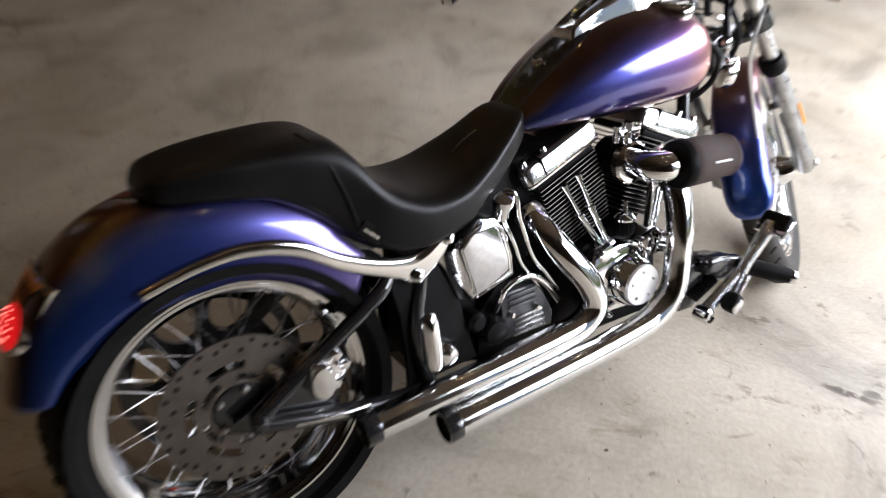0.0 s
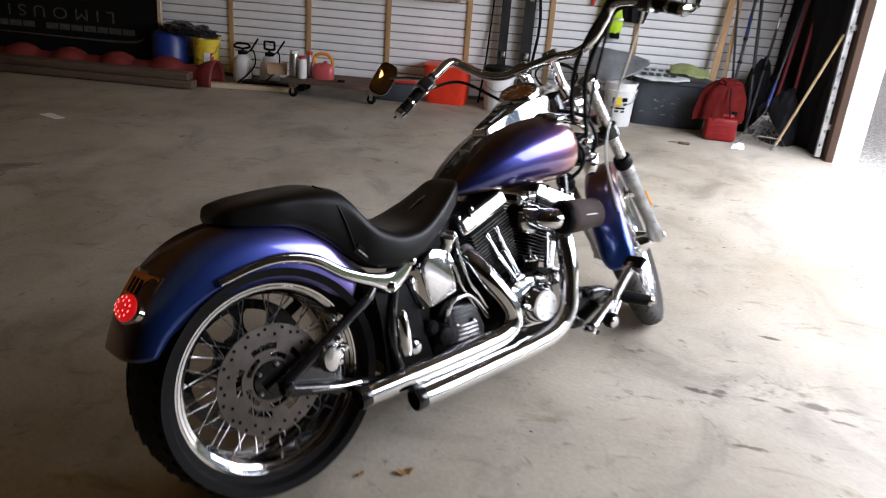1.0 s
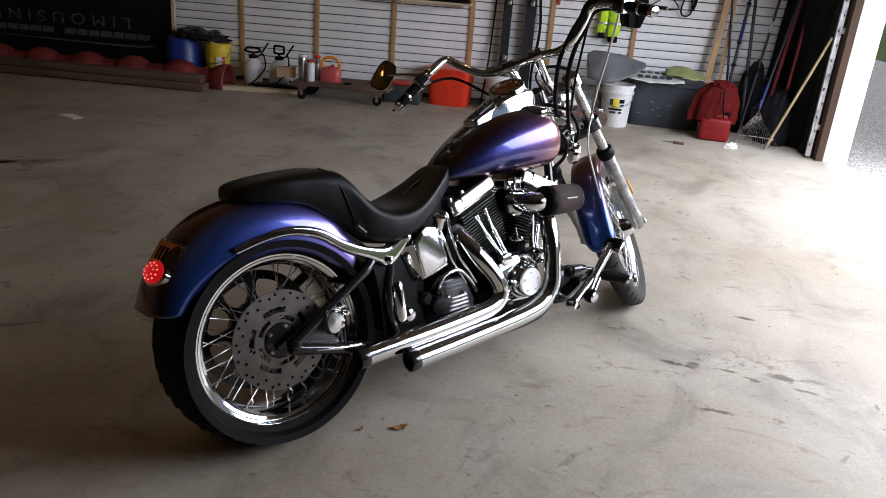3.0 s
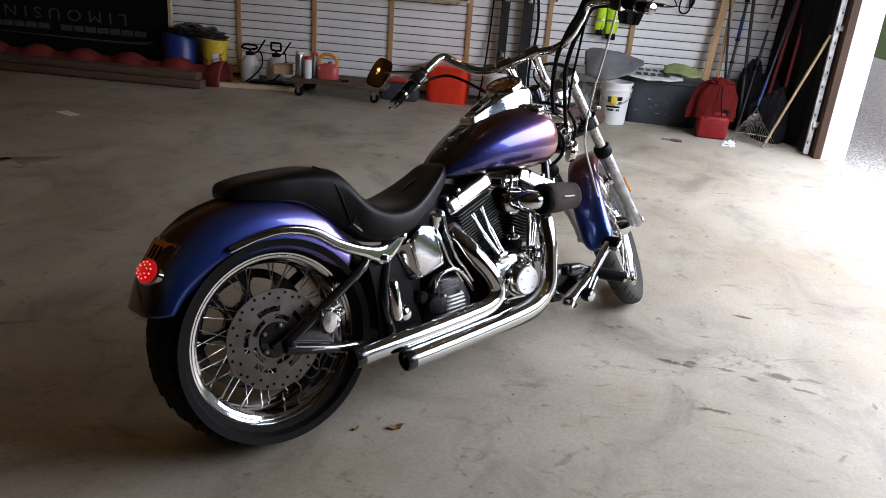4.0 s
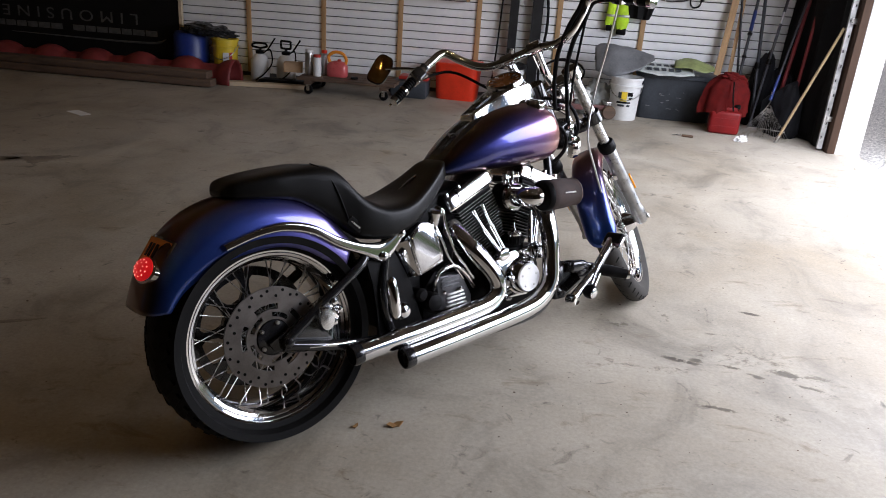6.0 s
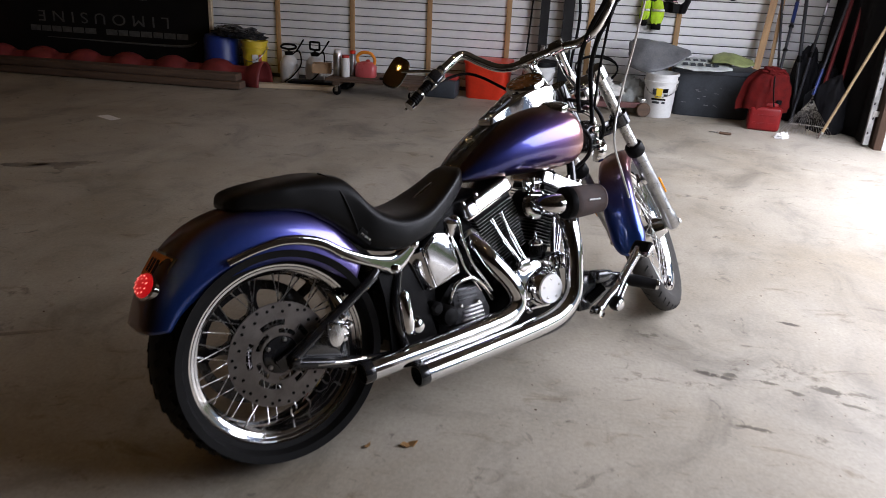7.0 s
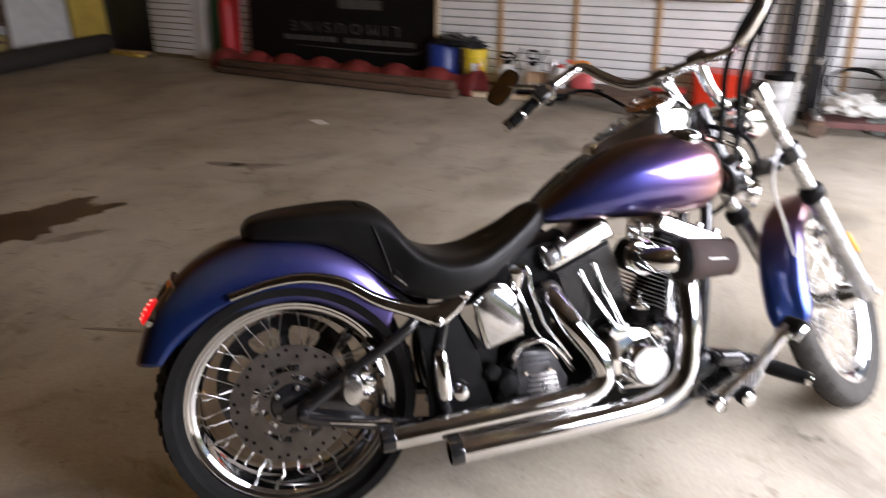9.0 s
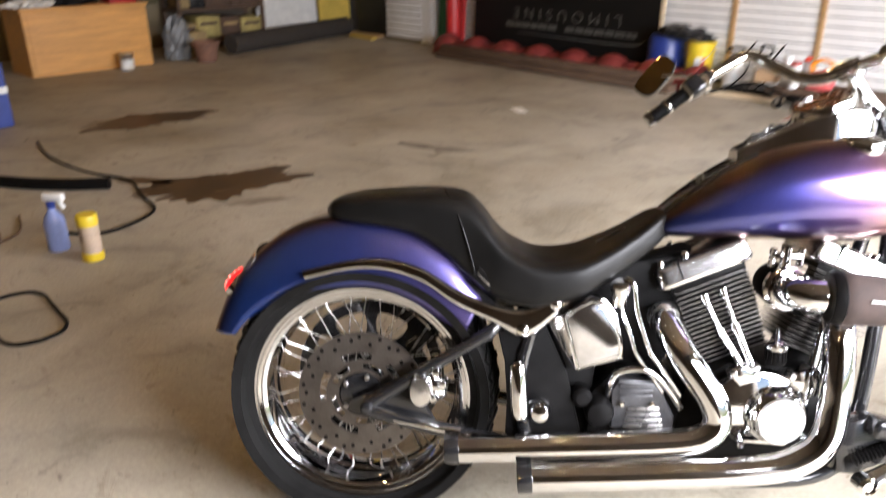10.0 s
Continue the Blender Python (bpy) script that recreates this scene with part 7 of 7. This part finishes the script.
tagged(part("floor_grit", bm, OLDWOOD), "scattered grit and crumbs on the concrete floor", "grit", kind="stuff")

# ---- the west end of the garage ----
col = slab("wall_stub", (-8.0, 6.86, 0), (-7.10, NORTH, HIGH), WALLPAINT, "short wall stub clad in white slats", cat="wall")
for k in range(21):
    bm = B()
    box(bm, (0.78, 0.018, PITCH - 0.014), None, 0.003)
    ob = part("slat", bm, WHITE, col)
    ob.location = (-7.60, 6.852, 0.085 + PITCH * k)
bm = B()
box(bm, (0.20, 0.24, 2.95), pose(-7.115, 6.965, 1.49), 0.004)
part("corner_board", bm, EXTWHITE, col, smooth=False)
for x, w, mtl, lab in ((-6.78, 0.20, GREENP, "dark green painted board leaning at the back wall"), (-6.48, 0.16, REDP, "red painted board leaning at the back wall")):
    bm = B()
    box(bm, (w, 0.04, 2.2), None, 0.004)
    ob = tagged(part("painted_board", bm, mtl, smooth=False), lab, "board", "painted boards")
    ob.matrix_world = pose(x, 6.93, 1.10, -3)
rc = thing("gas_cylinder", pose(-6.42, 6.72, 0), "red steel gas cylinder standing by the sign", "cylinder")
part("bottle", jar([(0.07, 0), (0.085, 0.01), (0.088, 0.04), (0.088, 0.70), (0.07, 0.78), (0.03, 0.82), (0.028, 0.86)], REDP), REDP, rc)
part("valve", jar([(0.02, 0.85), (0.022, 0.90), (0.035, 0.905), (0.035, 0.925), (0.01, 0.93)], STEEL), STEEL, rc)

# Black panel paints the darkness of an opening in the corner.
DARK_OPENING = mat("dark_doorway", (0.012, 0.012, 0.013), 0.6, var=0.2)
bm = B()
box(bm, (0.95, 0.03, 2.1), None, 0.004)
ob = tagged(part("door_1", bm, DARK_OPENING, smooth=False), "black panel standing for the dark opening in the corner", "door", kind="structure")
ob.matrix_world = pose(-8.55, NORTH - 0.02, 1.05)
for y0, w, mtl, lab, h in ((5.93, 0.98, WHITEPL, "white panel leaning on the side wall", 2.0), (6.74, 0.55, YELLOWP, "yellow painted panel leaning on the side wall", 2.1)):
    bm = B()
    box(bm, (0.035, w, h), None, 0.004)
    ob = tagged(part("panel", bm, mtl, smooth=False), lab, "panel", "leaning panels")
    ob.matrix_world = pose(-9.22, y0, h / 2 + 0.01, 0, -4, 0)
for k, (x, y, turn) in enumerate(((-8.45, 6.82, 8), (-8.30, 6.70, -4))):
    bm = B()
    box(bm, (0.62, 0.09, 0.04), None, 0.004)
    ob = tagged(part("lumber", bm, YELLOWP if k else PINE, smooth=False), "short yellow lumber offcut on the floor", "lumber", "offcuts")
    ob.matrix_world = pose(x, y, 0.021 + 0.0415 * 0, 0, 0, turn) if k == 0 else pose(x, y - 0.06, 0.021, 0, 0, turn)

# rolled carpet
bm = B()
a, b = Vector((-8.05, 4.45, 0.125)), Vector((-8.92, 6.78, 0.125))
lathe(bm, [(0.02, 0), (0.115, 0.0), (0.125, 0.01), (0.122, 0.6), (0.125, 1.2), (0.121, 1.9), (0.125, (b - a).length - 0.01), (0.115, (b - a).length), (0.02, (b - a).length)], along(a, b), 28)
noisy(bm, 0.008, 4)
tagged(part("rolled_carpet", bm, mat("charcoal_carpet", (0.038, 0.031, 0.026), 0.95, scale=30, var=0.3, bump=0.4, depth=0.004)), "rolled charcoal carpet lying along the wall", "carpet")

# shelving with boxes
rack = thing("shelf_rack", pose(-9.0, 4.72, 0), "brown wooden shelf rack full of boxes", "shelf")
for y in (-0.58, 0.58):
    for x in (-0.25, 0.25):
        bm = B()
        box(bm, (0.05, 0.05, 2.0), pose(x, y, 1.0), 0.004)
        part("upright", bm, OLDWOOD, rack, smooth=False)
for z in (0.12, 0.50, 0.88, 1.30, 1.75):
    bm = B()
    box(bm, (0.55, 1.20, 0.03), pose(0, 0, z), 0.003)
    part("shelf_board", bm, OLDWOOD, rack, smooth=False)
TANC, BRNC = mat("tan_carton", (0.30, 0.215, 0.10), 0.8, scale=7, var=0.25), mat("brown_carton", (0.085, 0.050, 0.034), 0.8, scale=7, var=0.3)
OLIVE = mat("olive_carton", (0.36, 0.29, 0.10), 0.7, scale=7, var=0.3)
for row, (z, room) in enumerate(((0.137, 0.33), (0.517, 0.33), (0.897, 0.36), (1.317, 0.38))):
    y = -0.56
    while y < 0.46:
        w = min(random.uniform(0.12, 0.34), 0.57 - y)
        h, d = room * random.uniform(0.55, 0.95), random.uniform(0.34, 0.46)
        bm = B()
        box(bm, (d, w, h), None, 0.008)
        noisy(bm, 0.006, 9, row + y)
        tone = random.choice((BRNC, BRNC, TANC, BLACKSHEET) if row % 2 else (OLIVE, TANC, TANC, BRNC))
        carton = tagged(part("carton", bm, tone), "old cardboard carton standing on the shelf rack", "carton", "cartons on the rack")
        carton.matrix_world = pose(-8.76 - d / 2, 4.72 + y + w / 2, z + h / 2 + 0.004)
        bm = B()
        box(bm, (0.004, w * 0.7, 0.04), pose(d / 2 + 0.001, 0, h * 0.15), 0.001)
        part("tape_band", bm, TANC if tone is BRNC else BRNC, carton, smooth=False)
        y += w + 0.012
bm = B()
box(bm, (0.012, 1.16, 1.95), pose(-0.262, 0, 1.0), 0.002)
part("back_board", bm, DARKWALL, rack, smooth=False)
heap("grey_bag", pose(-8.15, 3.83, 0.0), 0.12, 0.16, 0.36, GREYSHEET, "slumped grey bag standing beside the cabinet", "bag", 21.3, 0.3)
bm = B()
box(bm, (0.14, 0.24, 0.30), None, 0.02, 3)
noisy(bm, 0.01, 8, 3)
ob = tagged(part("wall_box", bm, mat("olive_box", (0.10, 0.085, 0.04), 0.7, scale=8, var=0.3)), "dull olive box on the side wall over the cabinet", "box")
ob.matrix_world = pose(WEST + 0.075, 3.95, 0.72)
bm = B()
loft(bm, [[(x * 0.05, c + y * w + 0.02 * math.sin(9 * z), z) for x, y in [(math.cos(a), math.sin(a)) for a in [2 * math.pi * k / 20 for k in range(20)]]] for z, w, c in ((-0.26, 0.10, 0.10), (-0.16, 0.15, 0.06), (0.0, 0.16, 0.02), (0.18, 0.14, -0.03), (0.30, 0.05, -0.06))])
noisy(bm, 0.015, 7)
ob = tagged(part("hanging_coat", bm, DARKBAG), "dark coat hanging on the side wall", "coat")
ob.matrix_world = pose(WEST + 0.075, 3.72, 1.16)
pot = thing("plant_pot", pose(-7.72, 3.98, 0), "brown clay pot standing on the floor", "pot")
part("shell", jar([(0.10, 0), (0.11, 0.01), (0.145, 0.19), (0.158, 0.19), (0.162, 0.23), (0.146, 0.235), (0.13, 0.18), (0.02, 0.17)], RED), mat("clay", (0.21, 0.105, 0.070), 0.8, scale=8, var=0.25), pot)
bm = B()
box(bm, (0.22, 0.24, 0.30), None, 0.01)
ob = tagged(part("carton", bm, TANC), "open tan carton beside the clay pot", "carton")
ob.matrix_world = pose(-8.2, 4.05, 0.152, 0, 0, 12)
# honey oak cabinet with things on it
cab = thing("cabinet", pose(-8.20, 2.75, 0, 0, 0, 5), "honey-coloured wooden cabinet standing on the floor", "cabinet")
bm = B()
box(bm, (0.60, 1.32, 0.66), pose(0, 0, 0.33), 0.006)
part("carcass", bm, OAK, cab, smooth=False)
bm = B()
box(bm, (0.64, 1.36, 0.03), pose(0.01, 0, 0.675), 0.006)
part("top", bm, OAK, cab, smooth=False)
bm = B()
box(bm, (0.012, 1.24, 0.56), pose(0.306, 0, 0.34), 0.004)
part("front_panel", bm, OAK, cab, smooth=False)
pt = thing("paint_can", pose(-7.72, 3.05, 0), "small white paint can with a pale label on the floor", "can")
part("tin", jar([(0.07, 0), (0.072, 0.006), (0.072, 0.165), (0.076, 0.17), (0.076, 0.18), (0.066, 0.182), (0.02, 0.178)], ALLOY), ALLOY, pt)
part("label", jar([(0.0735, 0.02), (0.0735, 0.12)], WHITEPL), WHITEPL, pt)
heap("black_bag", pose(-8.25, 2.55, 0.692), 0.26, 0.42, 0.22, SATIN, "black bag heaped on the cabinet", "bag", 15.2, 0.3)
bm = B()
box(bm, (0.26, 0.30, 0.22), None, 0.01)
ob = tagged(part("red_box", bm, REDP), "dark red box standing on the cabinet", "box")
ob.matrix_world = pose(-8.05, 3.18, 0.803, 0, 0, 5)
heap("white_cloth", pose(-8.0, 2.25, 0.692), 0.14, 0.24, 0.06, mat("linen", (0.62, 0.60, 0.56), 0.85, var=0.15, scale=14), "white cloth lying on the cabinet", "cloth", 16.4, 0.4)

# blue crate, hose, cables, spray bottles
crate = thing("blue_crate", pose(-5.72, 1.18, 0, 0, 0, 10), "blue carton with a white band standing on the floor", "box")
bm = B()
box(bm, (0.34, 0.42, 0.48), pose(0, 0, 0.24), 0.008)
part("body", bm, BLUE, crate, smooth=False)
bm = B()
box(bm, (0.346, 0.426, 0.05), pose(0, 0, 0.28), 0.002)
part("band", bm, WHITEPL, crate, smooth=False)
bm = ring_pipe([(-4.6, 0.55, 0.035), (-3.9, 0.98, 0.035), (-3.62, 1.22, 0.035), (-3.47, 1.42, 0.035)], 0.034, 14)
tagged(part("thick_hose", bm, SATIN), "thick black hose lying on the floor", "hose")
bm = ring_pipe([(-4.9, 1.4, 0.008), (-4.4, 1.35, 0.008), (-3.9, 1.42, 0.008), (-3.55, 1.55, 0.008), (-3.2, 1.50, 0.008), (-2.9, 1.45, 0.008), (-2.75, 1.15, 0.008), (-2.95, 0.95, 0.008)], 0.008)
tagged(part("floor_cable", bm, SATIN), "black cable snaking over the floor", "cable")
pts = [(-2.05 + 0.24 * math.cos(a), 0.62 + 0.13 * math.sin(a) + 0.02 * math.sin(3 * a), 0.008) for a in [2 * math.pi * k / 14 for k in range(15)]]
bm = ring_pipe(pts, 0.007)
tagged(part("floor_cable", bm, SATIN), "loop of black cable on the floor", "cable")
bm = ring_pipe([(-3.3, 0.9, 0.006), (-3.0, 0.82, 0.012), (-2.95, 0.6, 0.006), (-3.2, 0.55, 0.006), (-3.1, 0.75, 0.016), (-2.85, 0.7, 0.006)], 0.006)
tagged(part("loose_wires", bm, OLDWOOD), "tangle of loose brown wires on the floor", "wires")
sb = thing("spray_bottle", pose(-2.70, 0.93, 0, 0, 0, 40), "blue spray bottle with a white trigger on the floor", "bottle")
part("bottle", jar([(0.044, 0), (0.048, 0.006), (0.048, 0.13), (0.040, 0.16), (0.018, 0.19), (0.016, 0.21)], BLUE), mat("blue_liquid_bottle", (0.24, 0.30, 0.56), 0.15, scale=8, var=0.1), sb)
part("collar", jar([(0.019, 0.205), (0.020, 0.232), (0.012, 0.235)], BLUE), BLUE, sb)
bm = B()
box(bm, (0.105, 0.032, 0.038), pose(0.02, 0, 0.255), 0.010, 3)
box(bm, (0.02, 0.018, 0.05), pose(0.052, 0, 0.222, 0, -25, 0), 0.005)
part("trigger_head", bm, WHITEPL, sb, "white trigger head")
yt = thing("wipes_tub", pose(-2.47, 1.01, 0, 0, 0, 10), "beige canister with yellow lid and yellow base on the floor", "canister")
part("body", jar([(0.043, 0.03), (0.043, 0.17)], TANC), mat("beige_label", (0.52, 0.40, 0.30), 0.6, scale=12, var=0.15), yt)
part("lid", jar([(0.045, 0.165), (0.047, 0.205), (0.040, 0.215), (0.005, 0.215)], YELLOW), YELLOW, yt)
part("base", jar([(0.044, 0), (0.047, 0.004), (0.047, 0.035), (0.044, 0.038)], YELLOW), YELLOW, yt)
for k in range(4):
    bm = B()
    box(bm, (0.03, 0.002, 0.004), pose(0.012, -0.0435, 0.10 + 0.015 * k), 0.0005)
    part("print_bar", bm, SATIN, yt, smooth=False)

# small round ceiling lamps
BULB = glow("ceiling_bulb", (1.0, 0.60, 0.20), 300)
first = None
for i in range(10):
    for j in range(8):
        x, y = -7.0 + 0.95 * i, -3.2 + 1.35 * j
        if first is None:
            first = thing("ceiling_light", pose(x, y, HIGH), "small round lit ceiling lamp", "ceiling light", "ceiling lights")
            part("rim", jar([(0.036, 0.0), (0.036, -0.010), (0.028, -0.015), (0.024, -0.004)], WHITEPL), WHITEPL, first)
            part("diffuser", jar([(0.0116, -0.002), (0.011, -0.008), (0.007, -0.012), (0.002, -0.013)], BULB, None, 20), BULB, first, "glowing diffuser")
        else:
            copy_thing(first, pose(x, y, HIGH))
